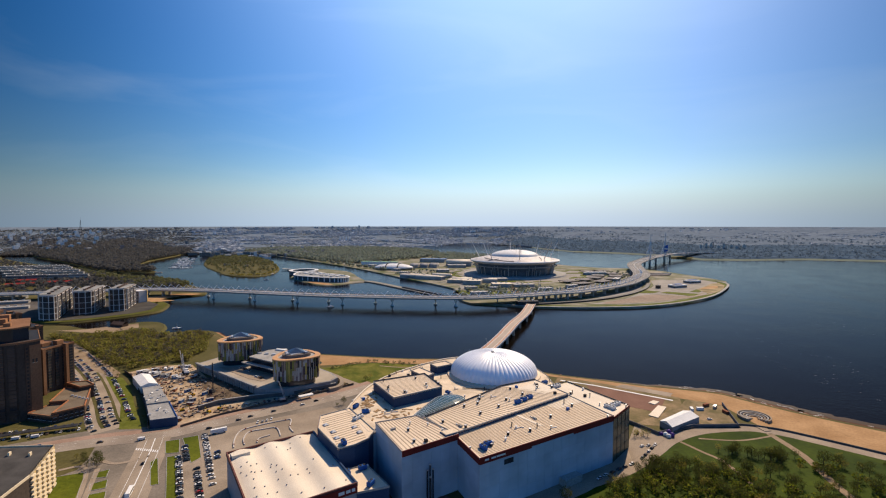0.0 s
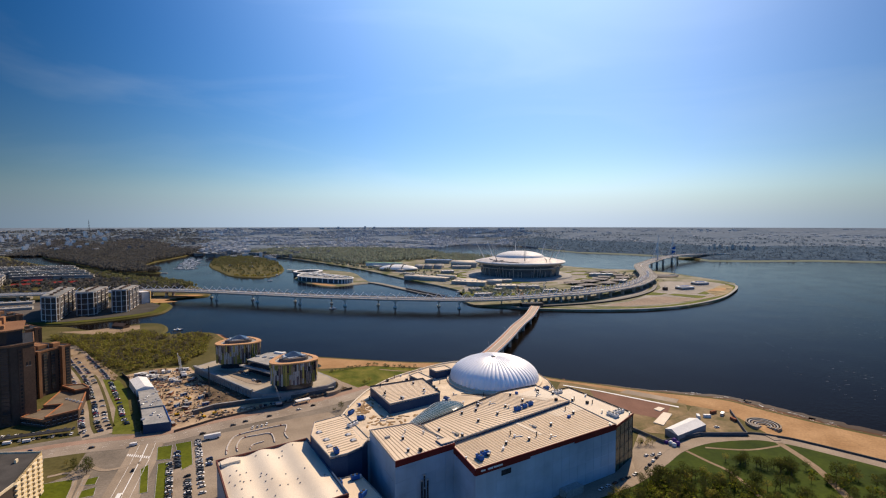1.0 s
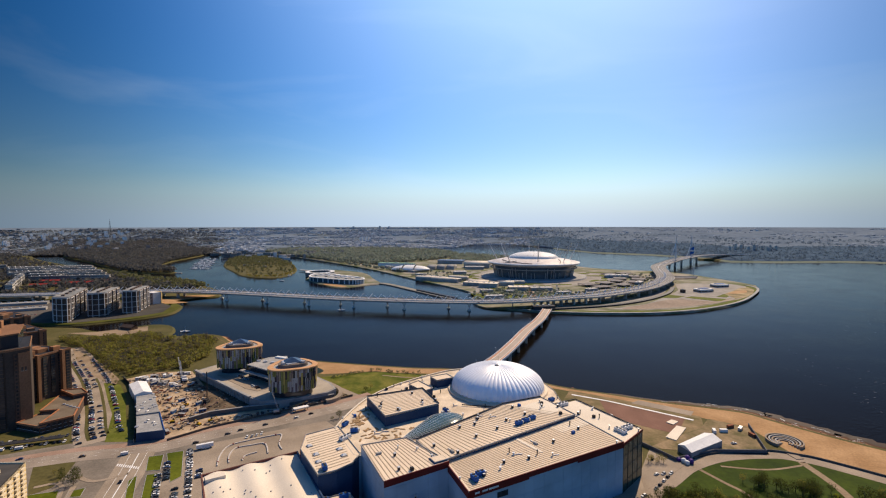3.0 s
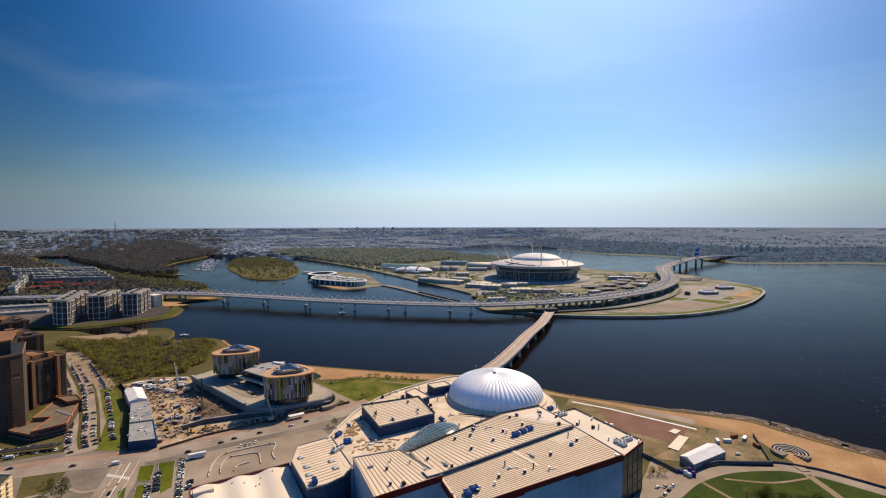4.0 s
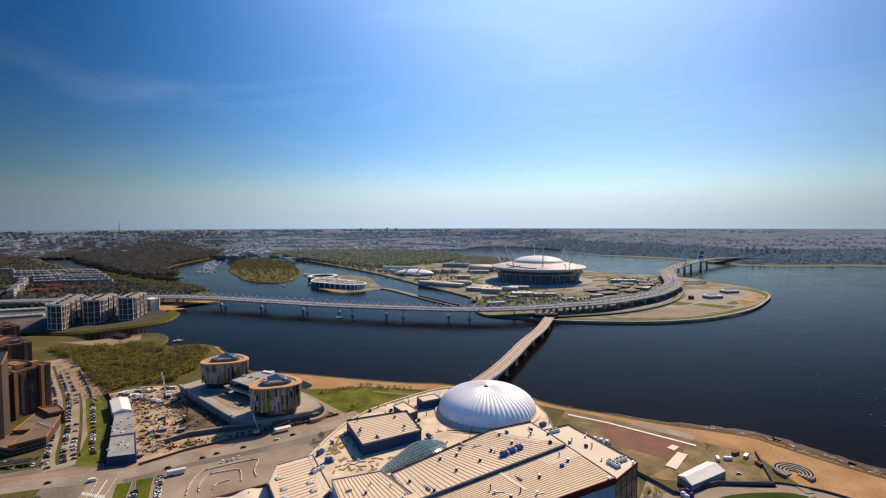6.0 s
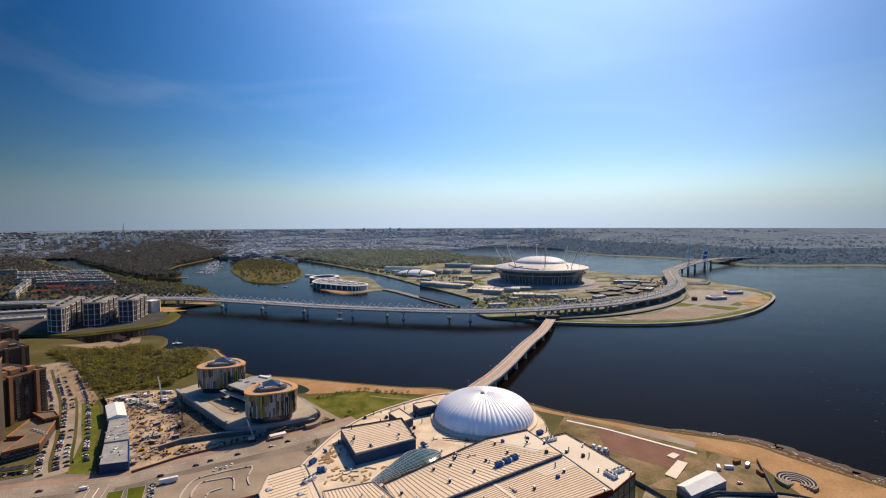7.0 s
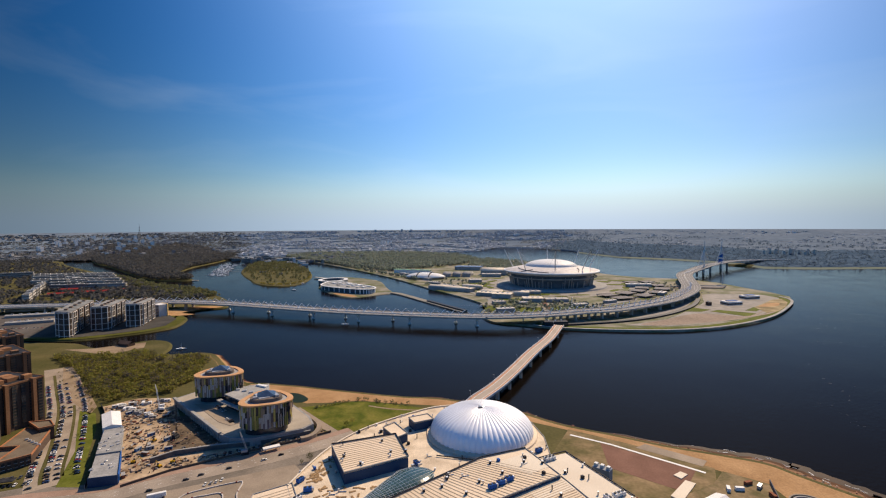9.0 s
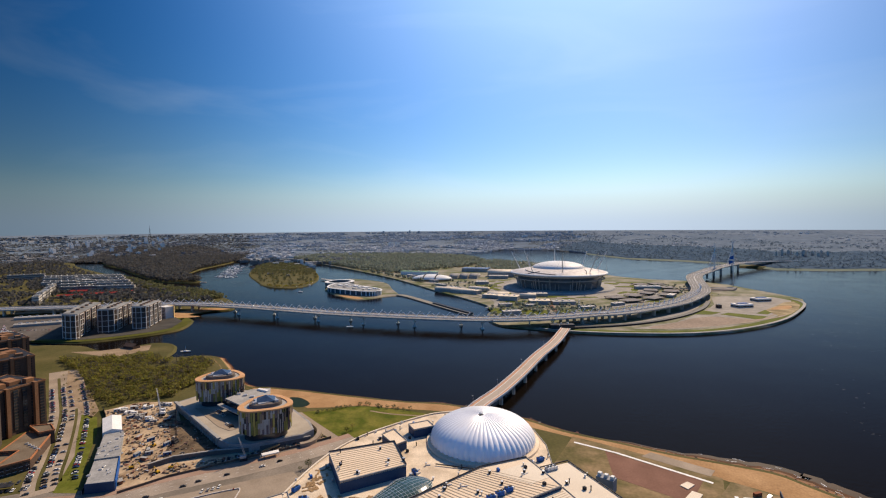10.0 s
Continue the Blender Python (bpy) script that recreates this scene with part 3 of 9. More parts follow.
def hall(poly, z0, z1, wall, parapet=0.9, roof=ROOFING, wall_label=""):
    """A block with walls, a roof deck a little below a thin parapet, and a coping."""
    Geo().prism(poly, z0, z1, top=False).ob("wall", wall, mall, wall_label)
    Geo().prism(poly, z1 - 1.2, z1 - parapet * 0.4).ob("roof", roof, mall)
    ring = poly + [poly[0]]
    for a, b in zip(ring, ring[1:]):
        d = (Vector(b) - Vector(a))
        m = (Vector(a) + Vector(b)) / 2
        Geo().box(m.x, m.y, z1 - 0.5, d.length + 0.5, 0.5, 0.75, math.degrees(math.atan2(d.y, d.x)), 0.08).ob("coping", CONCRETE, mall)


def seams(a, b, c, d, n, z):
    """n raised seams from the edge a-b across to the edge d-c."""
    a, b, c, d = (Vector(p) for p in (a, b, c, d))
    for k in range(n):
        t = (k + 0.5) / n
        p, q = a.lerp(b, t), d.lerp(c, t)
        w = q - p
        m = p.lerp(q, 0.5)
        Geo().box(m.x, m.y, z, w.length * 0.97, 0.62, 0.25, math.degrees(math.atan2(w.y, w.x)), 0.1).ob("roof_seam", RIDGE, mall)


MAIN = [(27, 284), (124.5, 348), (103, 388), (13.5, 314)]
MID = [(-7, 338), (10, 311), (102, 386), (82, 420), (52, 403)]
SLAB = [(-40, 328), (-18, 287), (15.2, 311.2), (-13.5, 340.5)]
CORNER = [(124.5, 348), (144, 371), (111, 424), (84, 408), (103, 389)]
BOXR = [(-54.5, 409), (-33, 372), (3, 398), (-13, 431)]
curve = smooth_line([(-68, 366), (-65.5, 392), (-59, 423), (-45, 453), (-26, 476.5), (-11, 492), (6, 506), (28, 514)], False, 4)
BASE = [(-45, 329), (-30, 324), (100, 398), (100, 424), (98, 455), (90, 482), (74, 502), (50, 514)] + curve[::-1]
WORNROOF = mat("worn_roof_membrane", (0.50, 0.405, 0.29), (0.76, 0.635, 0.475), 0.09, fine=1.6, rough=0.75, contrast=1.3)
hall(BASE, G0 - 0.5, 32.4, CLADBLUE, roof=WORNROOF)
ANNEX = [(-59, 303), (-50, 309), (-43, 318), (-41, 330), (-66, 369), (-84, 354), (-80, 333)]
# Navy stands in for the shadow on the annex's near walls.
hall(ANNEX, G0 - 0.5, 33.0, NAVY)
hall(MAIN, G0 - 0.5, 37.0, CLADBLUE, roof=ROOFING)
hall(MID, 30.0, 39.0, NAVY)
hall(SLAB, G0 - 0.5, 39.2, CLADBLUE)
hall(BOXR, 30.0, 40.0, NAVY)
hall([uv(-3, 455, 0, 0), uv(-3, 455, 17, 0), uv(-3, 455, 17, 12), uv(-3, 455, 0, 12)], 30.0, 39.0, NAVY)
hall([(-26, 445), (-19, 455), (-5, 437), (-12, 428)], 30.0, 38.5, NAVY)
Geo().prism(CORNER, G0 - 0.5, 35.6, top=False).ob("glass_wall", mat("green_glass", (0.012, 0.05, 0.042), (0.025, 0.085, 0.07), 0.08, rough=0.25, spec=0.3), mall, "dark green glazed corner")
Geo().prism(CORNER, 34.0, 35.4).ob("roof", WHITEROOF, mall)
CLADPATCH = mat("pale_blue_panel", (0.37, 0.45, 0.53), (0.42, 0.50, 0.585), 0.015, fine=0.05, rough=0.5, vary=0.04)


def wall_frame(a, b, off=0.0):
    a, b = Vector(a), Vector(b)
    w = (b - a).normalized()
    return a + Vector((w.y, -w.x)) * off, w, math.degrees(math.atan2(w.y, w.x)), (b - a).length


def band(a, b, z, h, t, material, name, label="", lo=0.0, hi=1.0, off=0.0):
    """A strip along a wall's outer face between two shares of its length."""
    p, w, turn, n = wall_frame(a, b, t / 2 + off)
    m = p + w * n * (lo + hi) / 2
    return Geo().box(m.x, m.y, z, n * (hi - lo), t, h, turn, min(0.05, t / 4)).ob(name, material, mall, label)


# red trim along the top of the near walls, stepped down in the middle
for lo, hi, z in ((0.0, 0.34, 33.2), (0.34, 0.66, 34.3), (0.66, 1.0, 33.2)):
    band(MAIN[0], MAIN[1], z, 37.3 - z, 0.5, CLADRED, "red_fascia", "dark red fascia", lo, hi)
band(MAIN[3], MAIN[0], 33.2, 4.1, 0.5, CLADRED, "red_fascia", "dark red fascia")
band(SLAB[1], SLAB[2], 35.8, 3.7, 0.5, CLADRED, "red_fascia", "dark red fascia")
band(CORNER[0], CORNER[1], 34.2, 1.8, 0.5, CLADRED, "red_fascia", "dark red fascia")
for z in (35.0,):
    for lo, hi in ((0.03, 0.055), (0.07, 0.10), (0.105, 0.16)):
        band(MAIN[0], MAIN[1], z - 0.3, 1.0, 0.1, WHITE, "sign_bar", "white sign lettering", lo, hi, 0.5)
# cladding panels of the long wall and of the shorter ones
p, w, turn, n = wall_frame(MAIN[0], MAIN[1], 0.06)
panel = Geo().box(0, 0, 0, 7.1, 0.12, 7.3).mesh("cladding_panel", CLADPATCH)
for k in range(16):
    for j in range(4):
        q = p + w * (k + 0.5) * n / 16
        piece("cladding_panel", panel, mall, pose(q.x, q.y, 3.4 + j * 7.42, 0, 0, turn))
for a, b in ((MAIN[3], MAIN[0]), (SLAB[1], SLAB[2]), (SLAB[0], SLAB[1])):
    p, w, turn, n = wall_frame(a, b, 0.06)
    cols = max(2, round(n / 7.3))
    panel = Geo().box(0, 0, 0, n / cols - 0.12, 0.12, 7.6).mesh("cladding_panel", CLADPATCH)
    for k in range(cols):
        for j in range(4):
            q = p + w * (k + 0.5) * n / cols
            piece("cladding_panel", panel, mall, pose(q.x, q.y, 3.4 + j * 7.72, 0, 0, turn))
p, w, turn, n = wall_frame(CORNER[0], CORNER[1], 0.1)
mull = Geo().box(0, 0, 0, 0.12, 0.2, 31).mesh("mullion", DARK)
for k in range(5):
    q = p + w * n * k / 4
    piece("mullion", mull, mall, pose(q.x, q.y, 3, 0, 0, turn))
for j in range(3):
    band(CORNER[0], CORNER[1], 10 + j * 8.4, 0.15, 0.2, DARK, "transom")
# lift shaft in the corner between the slab and the long hall
Geo().box(9, 313, 36, 9, 7, 3.6, MA, 0.1).ob("roof_shaft", NAVY, mall)
Geo().box(9, 313, 39.6, 8, 6, 0.3, MA, 0.05).ob("shaft_roof", ROOFING, mall)
# low annexes on the near side
band(MAIN[0], MAIN[1], G0 - 0.2, 5.0, 6.0, CONCRETE, "loading_dock", "grey loading dock", 0.55, 0.68)
band(MAIN[0], MAIN[1], 28.5, 3.0, 0.4, DARK, "wall_sign", "dark blank sign board", 0.155, 0.215)

seams(MAIN[3], MAIN[0], MAIN[1], MAIN[2], 22, 36.6)
seams(MID[0], (52, 403), (102, 386), MID[1], 34, 38.6)
seams(SLAB[0], SLAB[3], SLAB[2], SLAB[1], 15, 38.8)
seams(BOXR[0], BOXR[1], BOXR[2], BOXR[3], 15, 39.6)
seams((-83, 350), (-60, 305), (-44, 319), (-64, 366), 15, 32.6)
band(ANNEX[5], ANNEX[6], 27.0, 6.2, 0.4, CLADRED, "red_fascia", "dark red end wall")
# membrane patches on the roofs
Geo().prism([(88, 360), (112, 376), (103, 386), (80, 368)], 36.6, 36.75).ob("roof_patch", WHITEROOF, mall, "paler roofing patch")
Geo().prism([(60, 396), (84, 415), (96, 396), (84, 386)], 38.6, 38.76).ob("roof_patch", WHITEROOF, mall, "paler roofing patch")
Geo().prism([(70, 330), (72, 331), (57, 350), (55, 349)], 36.6, 36.92).ob("roof_joint", WHITEROOF, mall, "pale joint across the roof")
# dark pipe runs along the roof edges
for pts_, z in (((MID[0], (52, 403), MID[3]), 39.5), ((BOXR[0], BOXR[3], BOXR[2]), 40.4), (((-41, 331), (-12, 345), (20, 366)), 33.0), (((84, 409), (110, 425), (143, 372)), 36.0), (((20, 415), (44, 412), (60, 408)), 33.0)):
    for p_, q_ in zip(pts_, pts_[1:]):
        Geo().tube((*p_, z), (*q_, z), 0.42, 6).ob("pipe_run", DARK, mall, "dark pipe along the roof edge")
# parapet rim of the curved roof
ribbon(curve, 0.2, 1.0, 32.2, 33.1).ob("curved_parapet", WHITEROOF, mall, "pale curved parapet")

# dome: separate curved gores over a low drum
DC, DR = (50, 458.5), 39.8
dome = thing("dome", "white ribbed water park dome on the shopping centre roof", "dome", at=(*DC, 32.4))
Geo().loft([[(r * math.cos(k * math.pi / 36), r * math.sin(k * math.pi / 36), z) for k in range(72)] for r, z in ((43.4, -0.2), (43.0, 0.9), (40.8, 1.2), (40.0, 2.0))], True).ob("drum", ROOFING, dome, "pale drum ring")
N = 56
gore = Geo()
rows = []
for j in range(13):
    e = j / 12 * 0.965 * math.pi / 2
    ring = []
    for i in range(7):
        a = (i / 6 - 0.5) * 2 * math.pi / N
        bulge = (1 - (2 * i / 6 - 1) ** 2) * 0.55 * math.cos(e) ** 0.7
        r = DR * math.cos(e) + bulge * math.cos(e)
        ring.append((r * math.cos(a), r * math.sin(a), 1.2 + 19.5 * math.sin(e) ** 0.93 + bulge * math.sin(e)))
    rows.append(ring)
gore.loft(rows, False, False)
gm = gore.mesh("gore", DOMEWHITE, True)
for k in range(N):
    piece("gore", gm, dome, pose(0, 0, 0, 0, 0, 360 * k / N))
Geo().loft([[(r * math.cos(k * math.pi / 12), r * math.sin(k * math.pi / 12), z) for k in range(24)] for r, z in ((2.8, 19.9), (2.6, 20.9), (1.6, 21.3))], True).ob("cap", STEEL, dome, "grey metal cap")
Geo().box(-1.0, -3.5, 20.1, 3.2, 2.0, 1.0, 30, 0.1).ob("hatch", DARK, dome, "dark roof hatch").rotation_euler = (0, 0, 0)

# glass canopy: a teardrop vault
canopy = thing("glass_canopy", "teardrop glass skylight with a steel grid on the roof", "skylight")
tip, end = Vector((-20, 347)), Vector((19, 392))
ax = (end - tip).normalized()
px = Vector((ax.y, -ax.x))
L = (end - tip).length
rings = []
for j in range(25):
    s = j / 24
    half = 17.0 * (s ** 0.85) if s < 0.72 else 17.0 * (0.72 ** 0.85) * math.sqrt(max(0.0, 1 - ((s - 0.72) / 0.30) ** 2))
    h = 0.6 + half * 0.3
    rings.append([(*(tip + ax * (L * s) + px * (half * math.cos(a) - 0.15 * half)), 32.4 + h * math.sin(a)) for a in [math.pi * i / 12 for i in range(13)]])
Geo().loft(rings, False, False).ob("glazing", mat("canopy_glass", (0.015, 0.05, 0.047), (0.035, 0.08, 0.072), 0.2, rough=0.2, spec=0.3), canopy, "grey green glass")
for j in range(1, 25):
    g = Geo()
    for a, b in zip(rings[j], rings[j][1:]):
        g.tube(a, b, 0.14, 4)
    g.ob("glazing_rib", WHITE, canopy, "white steel rib")
for i in range(0, 13, 1):
    g = Geo()
    for j in range(24):
        g.tube(rings[j][i], rings[j + 1][i], 0.12, 4)
    g.ob("glazing_bar", WHITE, canopy, "white steel bar")

# roof plant
def roof_fan(x, y, z, turn, s=0.8):
    o = thing("roof_vent", "dark square ventilation chimney on the ribbed roof", "vent", "roof vents", at=(x, y, z), turn=turn)
    Geo().box(0, 0, 0, 1.5 * s, 1.5 * s, 2.2 * s, 0, 0.1).ob("shaft", DARK, o)
    Geo().box(0, 0, 2.2 * s, 2.1 * s, 2.1 * s, 0.35 * s, 0, 0.15).ob("cowl", STEEL, o)
    return o


vent0 = roof_fan(35, 300, 36.6, MA)
vent_at = [(47, 316, 36.6), (62, 322, 36.6), (100, 366, 36.6), (80, 345, 36.6), (20, 322, 38.6), (5, 330, 38.6), (31, 345, 38.6), (45, 358, 38.6), (32, 373, 38.6), (52, 372, 38.6), (66, 384, 38.6), (80, 400, 38.6), (20, 358, 38.6), (-17, 316, 38.8), (-12, 300, 38.8),
           (-40, 392, 39.6), (-26, 384, 39.6), (-10, 402, 39.6), (-20, 418, 39.6), (0, 404, 39.6), (92, 400, 38.6), (106, 395, 35.4), (30, 364, 38.6), (58, 396, 38.6)]
for x, y, z in vent_at:
    copy_thing(vent0, pose(x, y, z, 0, 0, MA))


def plant_unit(x, y, z, turn, w=5.0, d=2.6, h=2.4):
    o = thing("rooftop_unit", "blue rooftop air handling unit with a grey duct", "air conditioner", "rooftop units", at=(x, y, z), turn=turn)
    Geo().box(0, 0, 0.5, w, d, h, 0, 0.12).ob("casing", BLUEPAINT, o, "blue casing")
    Geo().box(w * 0.62, 0, 0.6, w * 0.3, d * 0.7, h * 0.7, 0, 0.1).ob("duct", STEEL, o)
    Geo().box(0, 0, 0, w * 0.9, d * 0.8, 0.5).ob("base_frame", DARK, o)
    for s in (-1, 1):
        Geo().tube((s * w * 0.25, 0, h + 0.5), (s * w * 0.25, 0, h + 0.8), 0.9, 10).ob("fan", DARK, o)
    return o


unit0 = plant_unit(-62, 372, 32.0, 70)
for x, y, z, t in ((-53, 362, 32, 20), (65, 371, 38.6, MA), (60, 366, 38.6, MA), (70, 376, 38.6, MA), (33, 301, 36.6, 30), (30, 296, 36.6, 120), (8, 402, 32.0, -50), (-22, 462, 32, 55), (84, 424, 32.0, 20), (-8, 341, 32, 120), (-57, 309, 33, 120), (-52, 296, 20.4, 120), (-44, 302, 20.4, 30), (-36, 284, 20.4, 70), (92, 430, 32.0, 40), (30, 516, 32, 40)):
    copy_thing(unit0, pose(x, y, z, 0, 0, t))


def cooling_rack(x, y, z, turn):
    o = thing("cooling_rack", "white steel cooling plant frame on the roof", "cooling plant", "cooling racks", at=(x, y, z), turn=turn)
    for i in range(3):
        Geo().box(-3 + i * 3, 0, 0.6, 2.2, 3.4, 1.8, 0, 0.15).ob("cooler", WHITE, o, "white cooler box")
        Geo().tube((-3 + i * 3, 0, 2.4), (-3 + i * 3, 0, 2.7), 0.9, 10).ob("fan", DARK, o)
    for s in (-1, 1):
        Geo().box(0, s * 1.5, 0, 9.4, 0.2, 0.6).ob("rail", STEEL, o)
    return o


rack0 = cooling_rack(128, 366, 35.4, MA + 90)
for x, y, z, t in ((134, 372, 35.4, MA), (-56, 350, 32.6, 60), (98, 412, 35.4, MA)):
    copy_thing(rack0, pose(x, y, z, 0, 0, t))


def skylight_hatch(x, y, z, turn):
    o = thing("roof_skylight", "small white pyramid skylight on the flat roof", "skylight", "roof skylights", at=(x, y, z), turn=turn)
    Geo().box(0, 0, 0, 3.6, 3.0, 0.6, 0, 0.05).ob("kerb", CONCRETE, o)
    Geo().add([(-1.6, -1.3, 0.6), (1.6, -1.3, 0.6), (1.6, 1.3, 0.6), (-1.6, 1.3, 0.6), (-0.6, 0, 1.6), (0.6, 0, 1.6)], [(0, 1, 5, 4), (1, 2, 5), (2, 3, 4, 5), (3, 0, 4)]).ob("glazing", WHITE, o, "pale glazing")
    return o


hatch0 = skylight_hatch(-68, 327, 32.6, 40)
for x, y in ((-63.5, 318), (-55.5, 335), (-50.5, 327), (-76, 338)):
    copy_thing(hatch0, pose(x, y, 32.6, 0, 0, 40))
# stacked planks left on the roof
TIMBER = mat("raw_timber", (0.30, 0.19, 0.09), (0.46, 0.31, 0.17), 0.3, fine=3.0, vary=0.2)
plank_stack = thing("plank_stack", "stack of raw timber planks on the flat roof", "timber", "timber stacks", at=(-55, 378, 32.05), turn=20)
plank = Geo().box(0, 0, 0, 4.0, 0.3, 0.14, 0, 0.02).mesh("plank", TIMBER)
for k in range(8):
    piece("plank", plank, plank_stack, pose(0, (k % 4) * 0.36 - 0.55, 0.16 * (k // 4), 0, 0, rnd.uniform(-4, 4)))
for k in range(70):
    x, y = (-58 + rnd.uniform(0, 9), 372 + rnd.uniform(0, 30)) if k % 2 else (-30 + rnd.uniform(-16, 22), 352 + rnd.uniform(0, 12) + 0.5 * rnd.uniform(-16, 22))
    if inside(x, y, BASE) and not inside(x, y, BOXR) and not inside(x, y, SLAB) and not inside(x, y, MID):
        copy_thing(plank_stack, pose(x, y, 32.05, 0, 0, rnd.uniform(0, 180)))

# ---- wavy roofed store ----
REDTRIM = mat("brown_red_trim", (0.12, 0.05, 0.04), (0.18, 0.08, 0.065), 0.1, rough=0.6)
store = thing("warehouse_store", "low warehouse store with a white wavy barrel roof", "building")
HA, HB, HC, HD = Vector((-132.5, 311)), Vector((-86.5, 344)), Vector((-42.5, 277)), Vector((-88.5, 244))
Geo().prism([tuple(p) for p in (HA, HB, HC, HD)], G0 - 0.5, 25.0, top=False).ob("wall", mat("grey_cladding", (0.30, 0.31, 0.33), (0.40, 0.41, 0.43), 0.05, rough=0.6), store)
rings = []
for j in range(2):
    row = []
    for i in range(49):
        s = i / 48
        p = HA.lerp(HB, s).lerp(HD.lerp(HC, s), j)
        row.append((p.x, p.y, 24.6 + 1.5 * (0.5 - 0.5 * math.cos(2 * math.pi * (3 * s + 0.1)))))
    rings.append(row)
Geo().loft(rings, False, False).ob("roof", WHITEROOF, store, "white wavy roof", True)
for a, b in ((HA, HB), (HB, HC), (HC, HD), (HD, HA)):
    d, m = b - a, (a + b) / 2
    Geo().box(m.x, m.y, 24.0, d.length + 0.6, 0.9, 2.2, math.degrees(math.atan2(d.y, d.x)), 0.1).ob("parapet", NAVY if (a - HB).length < 1 else REDTRIM, store, "dark parapet")
d, m = HC - HD, (HC + HD) / 2
off = Vector((d.y, -d.x)).normalized() * 0.6
Geo().box(m.x + off.x, m.y + off.y, 20.6, d.length, 0.6, 4.6, math.degrees(math.atan2(d.y, d.x)), 0.1).ob("red_fascia", CLADRED, store, "dark red fascia")
for s, w in ((0.83, 3.4), (0.90, 2.6), (0.955, 2.0)):
    q = HD.lerp(HC, s) + off * 1.6
    Geo().box(q.x, q.y, 22.0, w, 0.15, 1.8, math.degrees(math.atan2(d.y, d.x)), 0.02).ob("sign_bar", WHITE, store, "white sign shape")
srg2 = random.Random(12)
dot = Geo().box(0, 0, -0.2, 0.7, 0.7, 0.8, 0, 0.15).mesh("roof_vent", CONCRETE)
for k in range(42):
    q0, q1 = srg2.uniform(0.05, 0.95), srg2.uniform(0.05, 0.95)
    q = HA.lerp(HB, q0).lerp(HD.lerp(HC, q0), q1)
    piece("roof_vent", dot, store, pose(q.x, q.y, 24.6 + 1.5 * (0.5 - 0.5 * math.cos(2 * math.pi * (3 * q0 + 0.1)))))
q = HA.lerp(HB, 0.12).lerp(HD.lerp(HC, 0.12), 0.1)
Geo().box(q.x, q.y, 24.2, 11, 5, 3.2, 37, 0.1).ob("roof_house", WHITEROOF, store, "pale rooftop plant room")
# service yard between the store and the halls
annex = thing("service_wing", "low flat roofed service wing beside the store", "building")
AN = [(-58, 300), (-42, 276), (-25, 283), (-42, 307)]
Geo().prism(AN, G0 - 0.5, 20.0).ob("wall", NAVY, annex)
Geo().prism(AN, 20.0, 20.4).ob("roof", ROOFING, annex)
for a, b in zip(AN, AN[1:] + AN[:1]):
    d, m = Vector(b) - Vector(a), (Vector(a) + Vector(b)) / 2
    Geo().box(m.x, m.y, 19.8, d.length, 0.4, 1.2, math.degrees(math.atan2(d.y, d.x)), 0.05).ob("parapet", CONCRETE, annex)
flue = thing("flue_stack", "group of dark steel flue pipes in the service yard", "chimney", at=(-2, 294, G0 - 0.1))
for dx, dy, h in ((0, 0, 25), (1.8, 0.6, 22), (-1.6, 1.0, 21), (0.4, -1.6, 18)):
    Geo().tube((dx, dy, 0), (dx, dy, h), 0.55, 8, 0.5).ob("flue_pipe", DARK, flue)
    Geo().tube((dx, dy, h), (dx, dy, h + 0.6), 0.75, 8).ob("flue_cowl", STEEL, flue)
Geo().box(0.2, 0, 0, 5, 4, 1.2, MA, 0.1).ob("plinth", CONCRETE, flue)
area("service_yard", [(-40, 316), (-14, 300), (8, 304), (24, 282), (-10, 255), (-44, 270)], Z2 + 0.1, mat("red_yard", (0.09, 0.05, 0.04), (0.16, 0.09, 0.07), 0.08, fine=0.8), "dark reddish service yard behind the halls", "yard")
tank0 = thing("steel_tank", "upright white steel tank in the service yard", "tank", "yard tanks", at=(-12, 268, Z2))
Geo().tube((0, 0, -0.1), (0, 0, 5.5), 1.3, 12).ob("shell", WHITE, tank0)
Geo().tube((0, 0, 5.5), (0, 0, 6.2), 1.3, 12, 0.3).ob("lid", STEEL, tank0)
for k in range(1, 8):
    copy_thing(tank0, pose(-12 + (k % 4) * 3.4, 268 - (k // 4) * 3.6, Z2))

# ---- offices on the shore ----
COPPER = mat("copper_coping", (0.50, 0.28, 0.13), (0.62, 0.36, 0.18), 0.1, rough=0.5)
FINS = [mat("olive_fin", (0.20, 0.19, 0.05), (0.30, 0.28, 0.09), 0.1), mat("brown_fin", (0.27, 0.20, 0.135), (0.37, 0.28, 0.195), 0.1), mat("plum_fin", (0.13, 0.10, 0.105), (0.19, 0.15, 0.155), 0.1), mat("grey_fin", (0.36, 0.34, 0.31), (0.50, 0.47, 0.43), 0.1), mat("yellow_fin", (0.38, 0.30, 0.08), (0.50, 0.40, 0.13), 0.1)]
SKYBLUE = mat("blue_glass_roof", (0.03, 0.06, 0.12), (0.06, 0.10, 0.18), 0.2, rough=0.2)
PODIUM = 10.5


